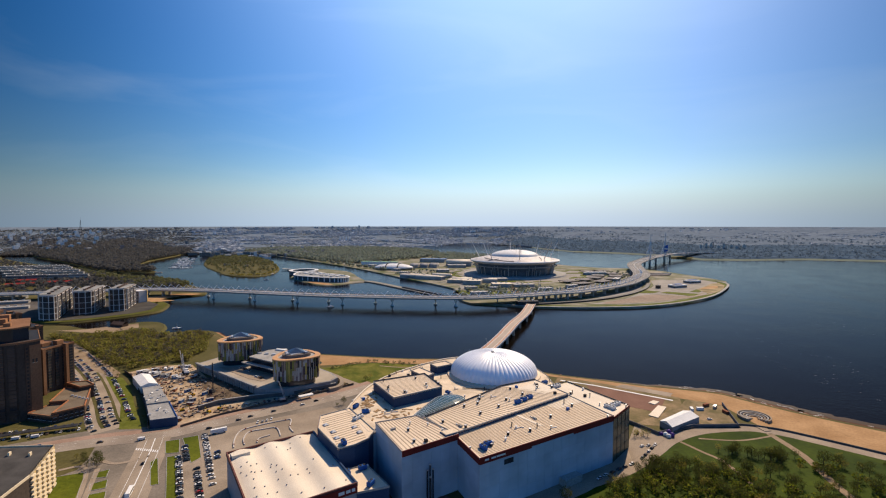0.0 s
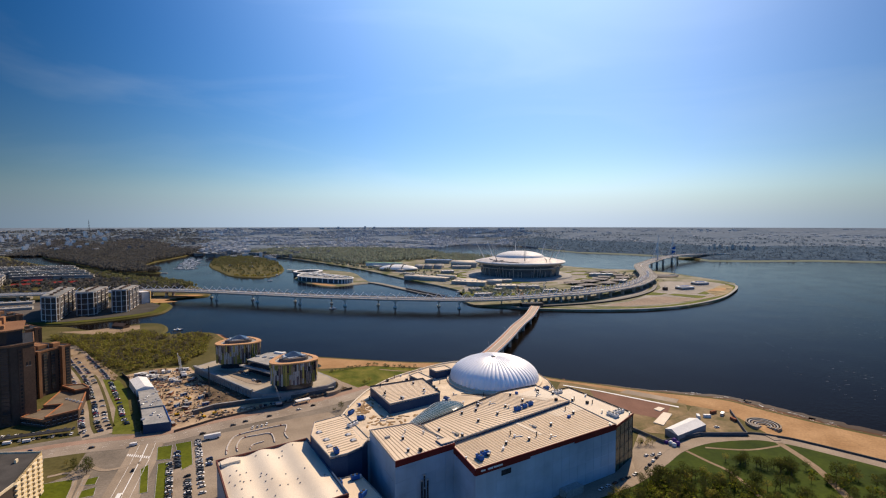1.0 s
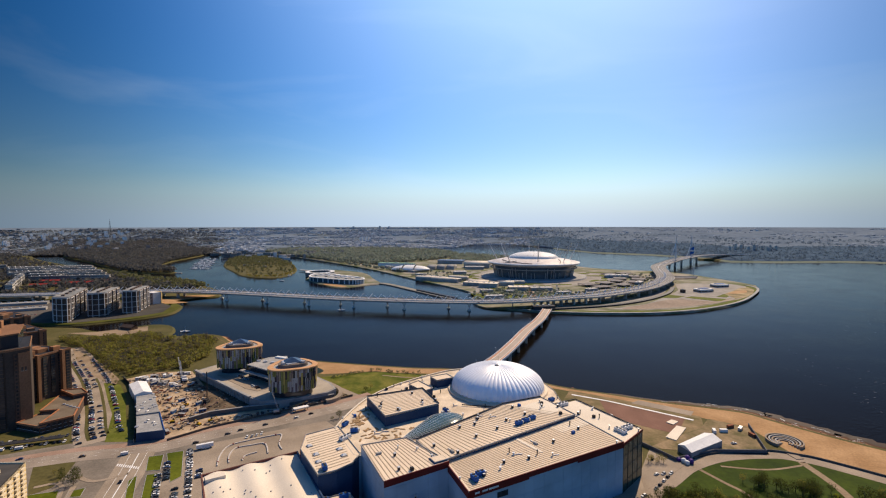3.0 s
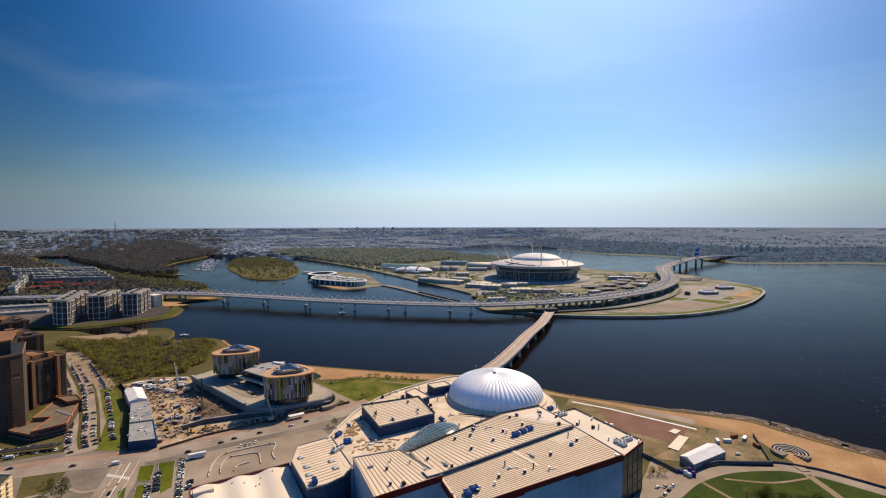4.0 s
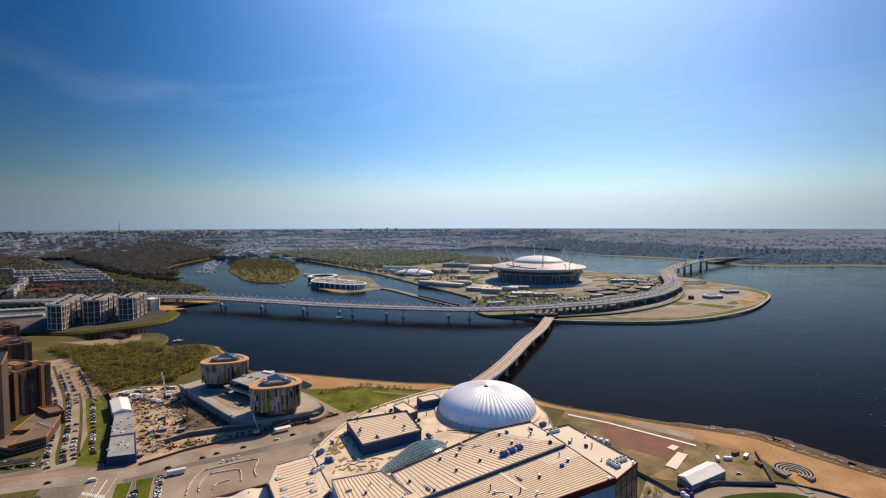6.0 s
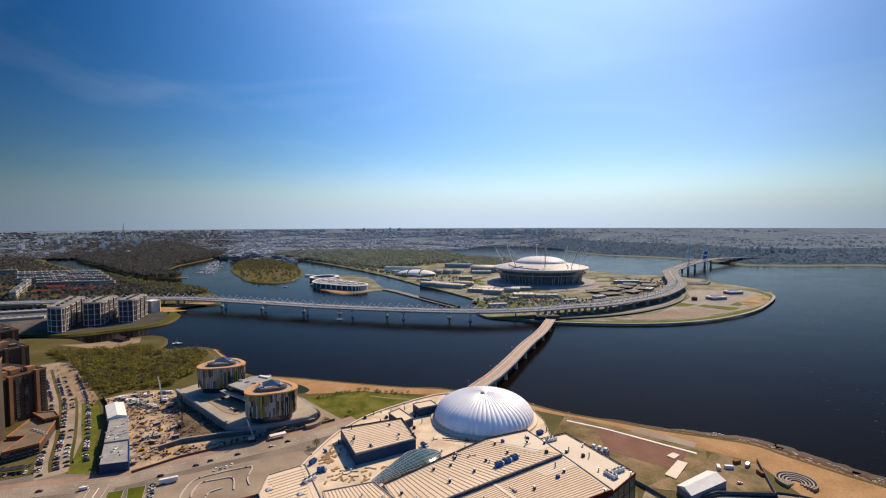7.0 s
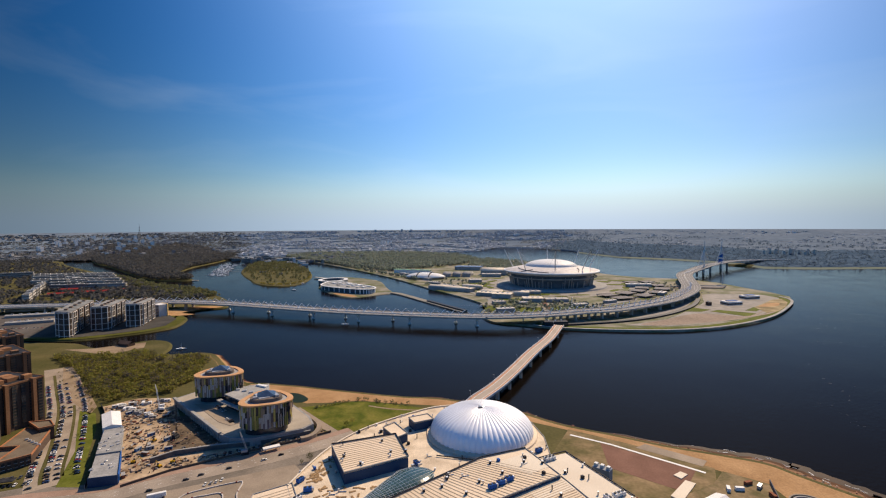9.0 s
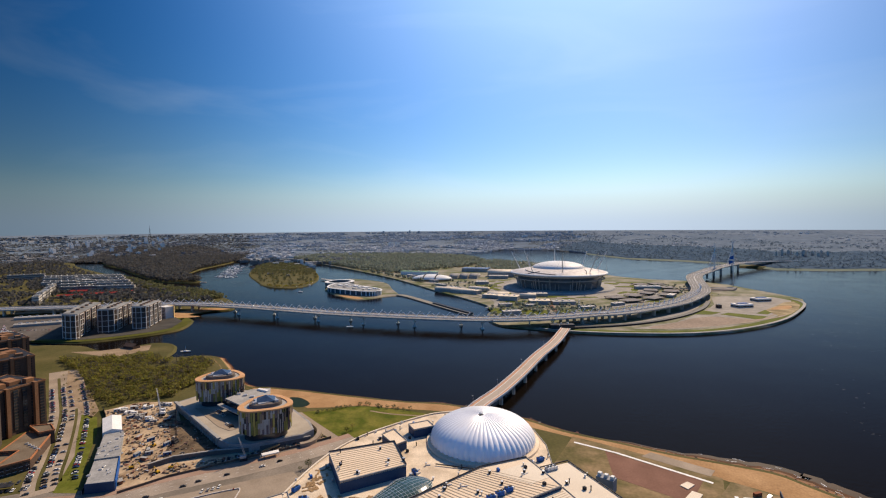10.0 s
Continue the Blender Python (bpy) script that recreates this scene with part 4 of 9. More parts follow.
def office(x, y, rx, ry, turn, top):
    """A rounded drum with coloured upright fins, copper coping and a glass lantern."""
    o = thing("office_building", "rounded office block with coloured upright fins and copper roof edge", "office building", "shore offices", at=(x, y, PODIUM - 0.2), turn=turn)
    h = top - PODIUM

    def rim(f, z, n=64):
        pts = []
        for k in range(n):
            a = 2 * math.pi * k / n
            ca, sa = math.cos(a), math.sin(a)
            r = (abs(ca) ** 2.1 + abs(sa) ** 2.1) ** (-1 / 2.1) * (1 - 0.095 * math.sin(3 * a))
            pts.append((rx * f * r * ca, ry * f * r * sa, z))
        return pts
    Geo().loft([rim(0.80, 0), rim(0.80, 6.2)], True).ob("ground_storey", DARKGLASS, o)
    Geo().loft([rim(0.915, 6.0), rim(0.985, h - 1)], True).ob("wall", DARKGLASS, o)
    for j in range(2, 7):
        Geo().loft([rim(0.91 + 0.01 * j, 3 + j * (h - 4) / 7), rim(0.93 + 0.01 * j, 3 + j * (h - 4) / 7), rim(0.93 + 0.01 * j, 3.5 + j * (h - 4) / 7), rim(0.91 + 0.01 * j, 3.5 + j * (h - 4) / 7)]).ob("floor_band", DARK, o)
    outer = rim(1.0, 0, 72)
    fins = {}
    r2 = random.Random(int(x))
    for k, (fx, fy, _) in enumerate(outer):
        n = r2.choice((2, 3, 4))
        z = r2.choice((5.8, 6.2, 6.6))
        while z < h - 2.5:
            part_h = min(r2.choice((5.0, 8.5, 12.0)), h - 1.2 - z)
            m = r2.choice((0, 0, 1, 1, 2, 2, 3, 3, 3, 3, 4))
            key = (m, round(part_h, 1))
            if key not in fins:
                fins[key] = Geo().box(0, 0, 0, 0.4, 1.65, part_h - 0.1).mesh("fin", FINS[m])
            if r2.random() < 0.9:
                f = 0.935 + 0.07 * (z + part_h / 2) / h
                piece("fin", fins[key], o, pose(fx * f, fy * f, z, 0, 0, math.degrees(math.atan2(fy / ry ** 2, fx / rx ** 2)) + r2.choice((0, 35))))
            z += part_h
    Geo().loft([rim(1.03, h - 1.2), rim(1.03, h), rim(0.80, h + 0.15), rim(0.80, h - 1.2)]).ob("coping", COPPER, o, "copper coloured roof edge")
    Geo().loft([rim(0.81, h - 1.3), rim(0.81, h - 0.6)], True).ob("roof", CONCRETE, o)
    Geo().loft([rim(0.62, h - 0.6), rim(0.60, h + 2.2)], True).ob("plant_storey", mat("brown_louvre", (0.12, 0.10, 0.085), (0.19, 0.16, 0.14), 0.3), o)
    Geo().box(0, 1.5, h + 2.2, rx * 0.8, ry * 0.8, 0.6, 20, 0.1).ob("lantern_kerb", STEEL, o)
    Geo().add([(-rx * .36, -ry * .36 + 1.5, h + 2.8), (rx * .36, -ry * .36 + 1.5, h + 2.8), (rx * .36, ry * .36 + 1.5, h + 2.8), (-rx * .36, ry * .36 + 1.5, h + 2.8), (0, 1.5, h + 7)],
              [(0, 1, 4), (1, 2, 4), (2, 3, 4), (3, 0, 4)]).ob("lantern", SKYBLUE, o, "blue glass pyramid rooflight")
    for s in (-1, 1):
        Geo().box(s * rx * 0.42, -ry * 0.3, h + 2.2, 3.5, 2.6, 1.8, 15, 0.1).ob("roof_unit", STEEL, o)
    return o


office(-236, 567, 23, 19.5, 20, 38.5)
office(-148, 497, 22, 20, 25, 38.5)
podium = thing("podium", "grey terraced podium under the shore offices", "podium")
PODP = [(-284, 558), (-184, 480), (-171, 473), (-150, 475), (-114, 499), (-109, 511), (-120, 528), (-150, 556), (-208, 602), (-262, 606)]
Geo().prism(PODP, G0 - 0.5, PODIUM - 0.3).ob("wall", mat("dark_grey_concrete", (0.22, 0.22, 0.22), (0.33, 0.325, 0.32), 0.1), podium)
Geo().prism([(-281, 558), (-184, 482.5), (-171, 475), (-150, 477), (-116, 499.5), (-111, 511), (-121.5, 526), (-151, 554), (-209, 600), (-261, 604)], PODIUM - 0.4, PODIUM - 0.1).ob("terrace", mat("dark_terrace", (0.31, 0.27, 0.215), (0.44, 0.385, 0.31), 0.06), podium, "dark paved terrace")
Geo().prism([(-252, 545), (-200, 504), (-184, 497), (-172, 512), (-196, 530), (-226, 543)], PODIUM - 0.1, PODIUM + 0.15).ob("courtyard", PAVING, podium, "pale courtyard paving")
for a, b in ((PODP[0], PODP[1]),):
    a, b = Vector(a), Vector(b)
    w = (b - a).normalized()
    ang = math.degrees(math.atan2(w.y, w.x))
    m = (a + b) / 2
    Geo().box(m.x, m.y, PODIUM - 0.3, (b - a).length, 3.5, 1.5, ang, 0.3).ob("parapet", CONCRETE, podium)
    post = Geo().box(0, 0, 0, 0.8, 0.6, 7.5, 0, 0.05).mesh("pilaster", CONCRETE)
    for k in range(26):
        q = a + w * ((b - a).length * (k + 0.5) / 26) + Vector((w.y, -w.x)) * 0.4
        piece("pilaster", post, podium, pose(q.x, q.y, G0, 0, 0, ang))
link = thing("link_building", "low office link with a pale curved roof canopy", "building")
Geo().prism([(-214, 541), (-203, 568), (-186, 574), (-166, 535), (-176, 518)], PODIUM - 0.2, 23).ob("wall", DARKGLASS, link)
Geo().prism([(-215, 540), (-204, 569), (-185, 576), (-164, 535), (-175, 516)], 23, 24).ob("roof", CONCRETE, link)
Geo().box(-188, 566, 24, 14, 4, 1.6, -20, 0.2).ob("roof_canopy", WHITE, link, "white roof canopy")
ribbon(smooth_line([(-221, 540), (-205, 530), (-190, 522), (-176, 512)], False, 5), 2, 3, 17.5, 18.6).ob("entrance_canopy", CONCRETE, link, "pale curved entrance canopy")
for k in range(4):
    Geo().box(-208 + 9 * k, 549 - 3 * k + 4, 24, 4, 3, 1.4, 25, 0.1).ob("roof_unit", STEEL, link)
sunken = thing("retaining_wall", "dark retaining wall with a pale concrete coping", "wall")
ribbon([(-218, 437), (-207, 452), (-179, 466), (-158, 473), (-143, 480), (-109, 503)], 0.6, 0.6, G0 - 0.3, 7.0).ob("wall", mat("stained_concrete", (0.09, 0.09, 0.09), (0.16, 0.155, 0.15), 0.15), sunken)
ribbon([(-218, 437), (-207, 452), (-179, 466), (-158, 473), (-143, 480), (-109, 503)], 0.9, 0.9, 7.0, 7.5).ob("coping", CONCRETE, sunken)
ring_path = smooth_line([(-116, 494), (-110, 500), (-112, 516), (-124, 530), (-142, 545)], False, 5)
tagged(ribbon(side(ring_path, -6), 2.2, 2.2, G0, PODIUM - 4).ob("ramp", PAVING), "pale curved ramp round the office", "ramp", "", "structure")

# ---- high-rise flats ----
BRICK = mat("brown_brick", (0.075, 0.052, 0.04), (0.12, 0.085, 0.066), 0.05, fine=0.8)
TAN = mat("tan_brick", (0.20, 0.105, 0.058), (0.28, 0.155, 0.088), 0.04, fine=0.8)
GREYBRICK = mat("grey_brown_render", (0.062, 0.05, 0.042), (0.10, 0.08, 0.066), 0.05, fine=0.6)
GLASS2 = mat("window_glass", (0.012, 0.016, 0.022), (0.03, 0.036, 0.045), 0.3, rough=0.15, spec=0.5)
ORANGE_T = mat("orange_render", (0.26, 0.13, 0.065), (0.36, 0.19, 0.10), 0.1)
FRAME = mat("window_frame", (0.45, 0.43, 0.40), (0.55, 0.53, 0.50), 0.3)


def windows(o, a, b, z0, z1, cols, rows, w, h, bay=None, pick=None):
    """Rows of windows on a wall face from a to b: each a pane in a frame that stands proud."""
    a, b = Vector(a), Vector(b)
    d = (b - a).normalized()
    out = Vector((d.y, -d.x))
    ang = math.degrees(math.atan2(d.y, d.x))
    pane = Geo().box(0, 0, 0, w, 0.2, h).mesh("window", GLASS2)
    sill = Geo().box(0, 0, -0.25, w + 0.3, 0.5, 0.22).mesh("sill", FRAME)
    for i in range(cols):
        for j in range(rows):
            if pick and not pick(i, j):
                continue
            p = a.lerp(b, (i + 0.5) / cols) + out * 0.06
            win = piece("window", pane, o, pose(p.x, p.y, z0 + (z1 - z0) * (j + 0.3) / rows, 0, 0, ang))
            if rows < 3:
                piece("sill", sill, win, pose(0, -0.05, 0))


def tower(name, poly, top, label, material, faces, steps=(), group="brick towers"):
    o = thing(name, label, "apartment building", group)
    Geo().prism(poly, G0 - 0.4, top).ob("wall", material, o)
    Geo().prism([(Vector(p) * 0.985 + Vector((sum(q[0] for q in poly), sum(q[1] for q in poly))) / len(poly) * 0.015)[:] for p in poly], top, top + 1.0).ob("roof", DARK, o)
    ring = poly + [poly[0]]
    for a, b in zip(ring, ring[1:]):
        d, m = Vector(b) - Vector(a), (Vector(a) + Vector(b)) / 2
        Geo().box(m.x, m.y, top - 0.4, d.length + 0.6, 0.7, 1.8, math.degrees(math.atan2(d.y, d.x)), 0.1).ob("parapet", TAN, o)
    for x, y, sx, sy, z, turn in steps:
        Geo().box(x, y, top + 0.5, sx, sy, z, turn, 0.2).ob("roof_house", TAN if z > 3 else CONCRETE, o)
    for a, b, z0, z1, cols, rows, w, h in faces:
        windows(o, a, b, z0, z1, cols, rows, w, h)
    return o


t1 = tower("apartment_tower", [(-349, 424), (-356, 409), (-376, 397), (-410, 384), (-440, 430), (-384, 462)], 70, "tall brown brick tower with dark curved glazing", GREYBRICK,
           [((-410, 384), (-376, 397), 8, 62, 6, 17, 2.4, 2.1)], ())
ta, tb = Vector((-356, 409)), Vector((-349, 424))
tn = Vector(((tb - ta).y, -(tb - ta).x)).normalized()
for lo, hi, m_, off_ in ((0.30, 0.50, BRICK, 0.3), (0.50, 1.0, TAN, 0.5)):
    p, q = ta.lerp(tb, lo), ta.lerp(tb, hi)
    Geo().prism([tuple(p), tuple(q), tuple(q + tn * off_), tuple(p + tn * off_)], G0, 67).ob("corner_pier", m_, t1, "tan brick corner pier" if m_ is TAN else "pinkish brick window strip")
windows(t1, tuple(ta.lerp(tb, 0.32) + tn * 0.3), tuple(ta.lerp(tb, 0.48) + tn * 0.3), 8, 66, 1, 18, 1.3, 1.7)
windows(t1, tuple(ta.lerp(tb, 0.58) + tn * 0.5), tuple(ta.lerp(tb, 0.86) + tn * 0.5), 50, 56, 2, 1, 1.4, 3.2)


def stacks(o, a, b, z0, z1, n, floors, glass=0.62):
    """Tall dark strips along a wall face, for glazing and shaded recesses, each with a ladder of floor edges."""
    a, b = Vector(a), Vector(b)
    d = (b - a).normalized()
    out_ = Vector((d.y, -d.x)) * 0.35
    for k in range(n):
        p, q = a.lerp(b, (k + 0.5 - glass / 2) / n) + out_, a.lerp(b, (k + 0.5 + glass / 2) / n) + out_
        strip = ribbon([tuple(p), tuple(q)], 0.3, 0.3, z0, z1).ob("glazed_strip", DARKGLASS, o, "tall dark strip for glazing and shaded recesses")
        edges = Geo()
        m, w_ = (p + q) / 2 + out_ * 0.5, (q - p).length
        for j_ in range(floors):
            edges.box(m.x, m.y, z0 + (z1 - z0) * (j_ + 0.1) / floors, w_ + 0.3, 0.5, 0.75, math.degrees(math.atan2(d.y, d.x)))
        edges.ob("floor_edges", BRICK if k % 2 else GREYBRICK, strip)


stacks(t1, (-376, 397), (-355.6, 408.6), 6, 69, 3, 18)
stacks(t1, (-410, 384), (-376, 397), 6, 69, 4, 18)
Geo().prism([(-357, 422), (-362, 412), (-378, 402), (-408, 390), (-432, 428), (-386, 456)], 70, 82).ob("crown", DARKGLASS, t1, "dark glazed crown storeys")
Geo().prism([(-356, 422), (-361, 411), (-378, 401), (-409, 389), (-433, 428), (-386, 457)], 82, 83.2).ob("crown_roof", TAN, t1)
for x, y, s, h in ((-385, 425, 9, 5), (-400, 415, 12, 4), (-372, 418, 5, 3), (-395, 440, 8, 6), (-380, 410, 4, 2.5)):
    Geo().box(x, y, 83.2, s, s * 0.7, h, 30, 0.2).ob("roof_house", ORANGE_T, t1)
for k in range(6):
    Geo().loft([[(-384 + 14 * math.cos(radians(a)) * f, 400 + 7 * math.sin(radians(a)) * f - 4, z) for a in range(180, 361, 15)] for f, z in ((0.9, 12 + k * 9), (1.0, 12 + k * 9), (1.0, 14.5 + k * 9), (0.9, 14.5 + k * 9))]).ob("curved_balcony", GLASS2 if k % 2 else DARK, t1, "dark curved balcony")
t2 = tower("apartment_tower", [(-386, 507), (-391, 486), (-393, 462), (-432, 455), (-440, 515)], 47, "brown brick slab block with dark strips for recessed balconies", BRICK,
           [((-432, 455), (-393, 462), 7, 45, 10, 13, 2.2, 2.0)], ((-405, 490, 10, 12, 4, 80), (-415, 470, 12, 10, 3, 80)))
for y in (474, 497):
    x = -392 + (y - 474) * 0.19
    Geo().box(x + 0.6, y, G0, 3.0, 5.0, 46, 80, 0.1).ob("stair_bay", TAN, t2, "tan brick stair bay")
# proud dark strips in place of the shade inside balcony recesses
stacks(t2, (-391, 486), (-386, 507), 7, 45, 3, 13, 0.5)
stacks(t2, (-393, 462), (-391, 486), 7, 45, 3, 13, 0.5)
for x, y, s in ((-395, 498, 7), (-402, 476, 8), (-412, 492, 9), (-398, 466, 6)):
    Geo().box(x, y, 47.5, s, s * 0.8, 4.5, 80, 0.2).ob("roof_house", ORANGE_T, t2, "orange brick roof house")
t3 = tower("apartment_tower", [(-490, 590), (-508, 550), (-568, 570), (-548, 620)], 46, "further brown brick block beside the car park", BRICK,
           [], ((-528, 590, 14, 10, 4, 80), (-518, 575, 10, 8, 5, 80), (-506, 585, 7, 6, 3.5, 60), (-545, 600, 9, 7, 4, 60)))
t4 = tower("apartment_tower", [(-590, 672), (-608, 632), (-668, 652), (-648, 702)], 46, "brown brick block at the far end of the car park", BRICK,
           [], ((-628, 672, 14, 10, 4, 80), (-612, 655, 8, 8, 5, 80), (-604, 668, 6, 6, 3.5, 60), (-640, 680, 9, 7, 4, 60)))
stacks(t3, (-508, 550), (-490, 590), 7, 44, 4, 13, 0.45)
stacks(t4, (-608, 632), (-590, 672), 7, 44, 4, 13, 0.45)
for tw, cx, cy in ((t3, -490, 590), (t4, -590, 672)):
    for f in (0.15, 0.5, 0.85):
        Geo().box(cx - 18 * f + 0.5, cy - 40 * f, G0, 3.2, 4.2, 46 - G0 + 2.5, 66, 0.1).ob("stair_bay", TAN, tw, "tan brick stair bay")
redhall = thing("brick_pavilion", "low red brick pavilion with stepped terraces and orange parapets", "building")
ORANGE = mat("orange_brick", (0.32, 0.13, 0.06), (0.42, 0.19, 0.095), 0.08)
for poly, z in (([(-352, 412), (-326, 406), (-318, 418), (-336, 436), (-350, 432)], 9.0), ([(-326, 406), (-312, 424), (-340, 468), (-366, 470), (-350, 432), (-336, 436)], 11.5), ([(-345, 462), (-338, 470), (-352, 480), (-368, 474)], 15.0)):
    Geo().prism(poly, G0 - 0.4, z).ob("wall", BRICK, redhall)
    Geo().prism([tuple(Vector(p) * 0.98 + Vector(poly[0]) * 0.02) for p in poly], z, z + 0.15).ob("roof", mat("brown_roof", (0.13, 0.10, 0.07), (0.20, 0.16, 0.115), 0.1), redhall)
    ring = poly + [poly[0]]
    for a, b in zip(ring, ring[1:]):
        d, m = Vector(b) - Vector(a), (Vector(a) + Vector(b)) / 2
        Geo().box(m.x, m.y, z - 0.5, d.length + 0.4, 0.8, 1.5, math.degrees(math.atan2(d.y, d.x)), 0.08).ob("parapet", ORANGE, redhall, "orange brick parapet")
windows(redhall, (-326, 406), (-312, 424), 4, 10, 6, 2, 2.2, 1.8)
windows(redhall, (-352, 412), (-326, 406), 4, 8.5, 8, 1, 2.4, 3.0)
for k in range(5):
    Geo().box(-342 + 5 * k, 448 - 2 * k, 11.6, 2.2, 1.6, 1.2, 30, 0.1).ob("roof_unit", STEEL, redhall)
# long dark carport wall by the street
carport = thing("carport", "long dark flat roofed carport beside the street", "carport")
ribbon([(-420, 330), (-372, 358), (-330, 384), (-298, 398)], 3, 3, 5.6, 6.1).ob("roof", DARK, carport)
for k in range(14):
    Geo().tube((-416 + k * 9, 333 + k * 5.1, G0 - 0.1), (-416 + k * 9, 333 + k * 5.1, 5.7), 0.15).ob("post", STEEL, carport)

flats = thing("apartment_block", "pale yellow panel block with cream balcony stacks and dark roof", "apartment building")
YEL = mat("yellow_render", (0.58, 0.42, 0.18), (0.68, 0.52, 0.25), 0.05)
CREAM = mat("cream_balcony", (0.62, 0.52, 0.36), (0.74, 0.64, 0.46), 0.2)
FP = [(-246, 313), (-229, 276), (-222, 240), (-285, 230), (-292, 309)]
Geo().prism(FP, G0 - 0.4, 28).ob("wall", GREYBRICK, flats)
Geo().prism([(-247, 312), (-230, 276), (-224, 242), (-284, 232), (-291, 308)], 28, 28.4).ob("roof", mat("black_roof_felt", (0.05, 0.048, 0.045), (0.09, 0.085, 0.08), 0.1), flats)
for a, b in zip(FP + [FP[0]], FP[1:] + [FP[0], FP[1]]):
    d, m = Vector(b) - Vector(a), (Vector(a) + Vector(b)) / 2
    if d.length > 1:
        Geo().box(m.x, m.y, 27.6, d.length + 0.5, 0.5, 1.6, math.degrees(math.atan2(d.y, d.x)), 0.08).ob("parapet", CREAM, flats)
a, b = Vector(FP[1]), Vector(FP[0])
d = (b - a).normalized()
out = Vector((d.y, -d.x))
ang = math.degrees(math.atan2(d.y, d.x))
bal = Geo().box(0, 0, 0, 4.6, 1.6, 1.2, 0, 0.06).mesh("balcony", CREAM)
panel_y = Geo().box(0, 0, 0, 2.4, 0.4, 25).mesh("yellow_pier", YEL)
for i in range(5):
    p = a.lerp(b, (i + 0.35) / 5)
    q = a.lerp(b, (i + 0.85) / 5) + out * 0.15
    piece("yellow_pier", panel_y, flats, pose(q.x, q.y, G0, 0, 0, ang))
    for j in range(9):
        piece("balcony", bal, flats, pose(p.x + out.x * 0.7, p.y + out.y * 0.7, 4.4 + j * 2.75, 0, 0, ang))
for k in range(7):
    q = Vector((-250 - (k % 3) * 13, 300 - (k // 3) * 22))
    Geo().box(q.x, q.y, 28.4, 1.0, 2.6, 2.0, 20, 0.1).ob("chimney", CREAM, flats, "cream roof vent stack")

# ---- sheds of the building site ----
shed = thing("storage_shed", "long grey site shed with a white tent end and blue front", "shed")
SH = [Vector((-237, 398)), Vector((-219, 405)), Vector((-285, 489)), Vector((-297, 480))]
Geo().prism([tuple(p) for p in SH], G0 - 0.2, 9.0).ob("wall", mat("grey_sheet", (0.28, 0.28, 0.28), (0.38, 0.38, 0.37), 0.1), shed)
for lo, hi, z, m in ((0.0, 0.42, 9.0, "grey"), (0.42, 0.62, 10.2, "grey"), (0.62, 0.98, 8.8, "grey")):
    a, b, c, d2 = SH[0].lerp(SH[3], lo), SH[1].lerp(SH[2], lo), SH[1].lerp(SH[2], hi), SH[0].lerp(SH[3], hi)
    Geo().prism([tuple(p) for p in (a, b, c, d2)], 8.0, z + 0.5).ob("roof", mat("grey_roof_sheet", (0.24, 0.24, 0.235), (0.36, 0.355, 0.34), 0.12, fine=0.6), shed)
    for k in range(6):
        p = a.lerp(d2, rnd.random()).lerp(b.lerp(c, rnd.random()), rnd.random())
        Geo().box(p.x, p.y, z + 0.5, 2.6, 1.4, 0.8, rnd.uniform(0, 90), 0.1).ob("roof_hatch", STEEL, shed)
d, m = SH[1] - SH[0], (SH[0] + SH[1]) / 2
ang = math.degrees(math.atan2(d.y, d.x))
Geo().box(m.x + 0.1, m.y - 0.3, G0 - 0.1, d.length + 0.4, 0.6, 7.6, ang, 0.05).ob("blue_front", NAVY, shed, "dark blue front wall")
d, m = SH[2] - SH[1], SH[1].lerp(SH[2], 0.22)
Geo().box(m.x + 0.3, m.y + 0.2, G0 - 0.1, d.length * 0.42, 0.5, 7.4, math.degrees(math.atan2(d.y, d.x)), 0.05).ob("blue_side", BLUEPAINT, shed, "bright blue side wall")
tent_w = thing("white_tent_hall", "white gabled tent hall beside the site shed", "tent")
a, b, c, d2 = Vector((-286, 488)), Vector((-298, 479)), Vector((-326, 509)), Vector((-314, 519))
r1, r2 = a.lerp(b, 0.5), d2.lerp(c, 0.5)
Geo().prism([tuple(p) for p in (a, b, c, d2)], G0 - 0.2, 10.4, top=False).ob("wall", WHITE, tent_w)
Geo().add([(*a, 10.4), (*b, 10.4), (*r1, 12.6), (*d2, 10.4), (*c, 10.4), (*r2, 12.6)], [(0, 2, 5, 3), (2, 1, 4, 5), (0, 1, 2), (3, 5, 4)]).ob("roof", WHITE, tent_w)
fence = thing("site_fence", "tall black hoarding along the building site", "fence")
FENCE = [(-238, 396), (-262, 432), (-290, 468), (-316, 500), (-340, 528), (-360, 546)]
ribbon(FENCE, 0.15, 0.15, G0 - 0.1, 6.2).ob("hoarding", DARK, fence)
for k in range(40):
    f = k / 39 * (len(FENCE) - 1)
    i = min(int(f), len(FENCE) - 2)
    p = Vector(FENCE[i]).lerp(Vector(FENCE[i + 1]), f - i)
    Geo().tube((p.x, p.y, G0 - 0.1), (p.x, p.y, 6.4), 0.12, 5).ob("post", STEEL, fence)
fence2 = thing("street_fence", "low dark fence between the site and the street", "fence")
F2 = [(-214, 401), (-192, 428), (-168, 447), (-144, 467), (-116, 488), (-92, 510)]
ribbon(F2, 0.12, 0.12, G0 - 0.1, 5.0).ob("hoarding", mat("brown_hoarding", (0.10, 0.08, 0.065), (0.16, 0.13, 0.10), 0.2), fence2)

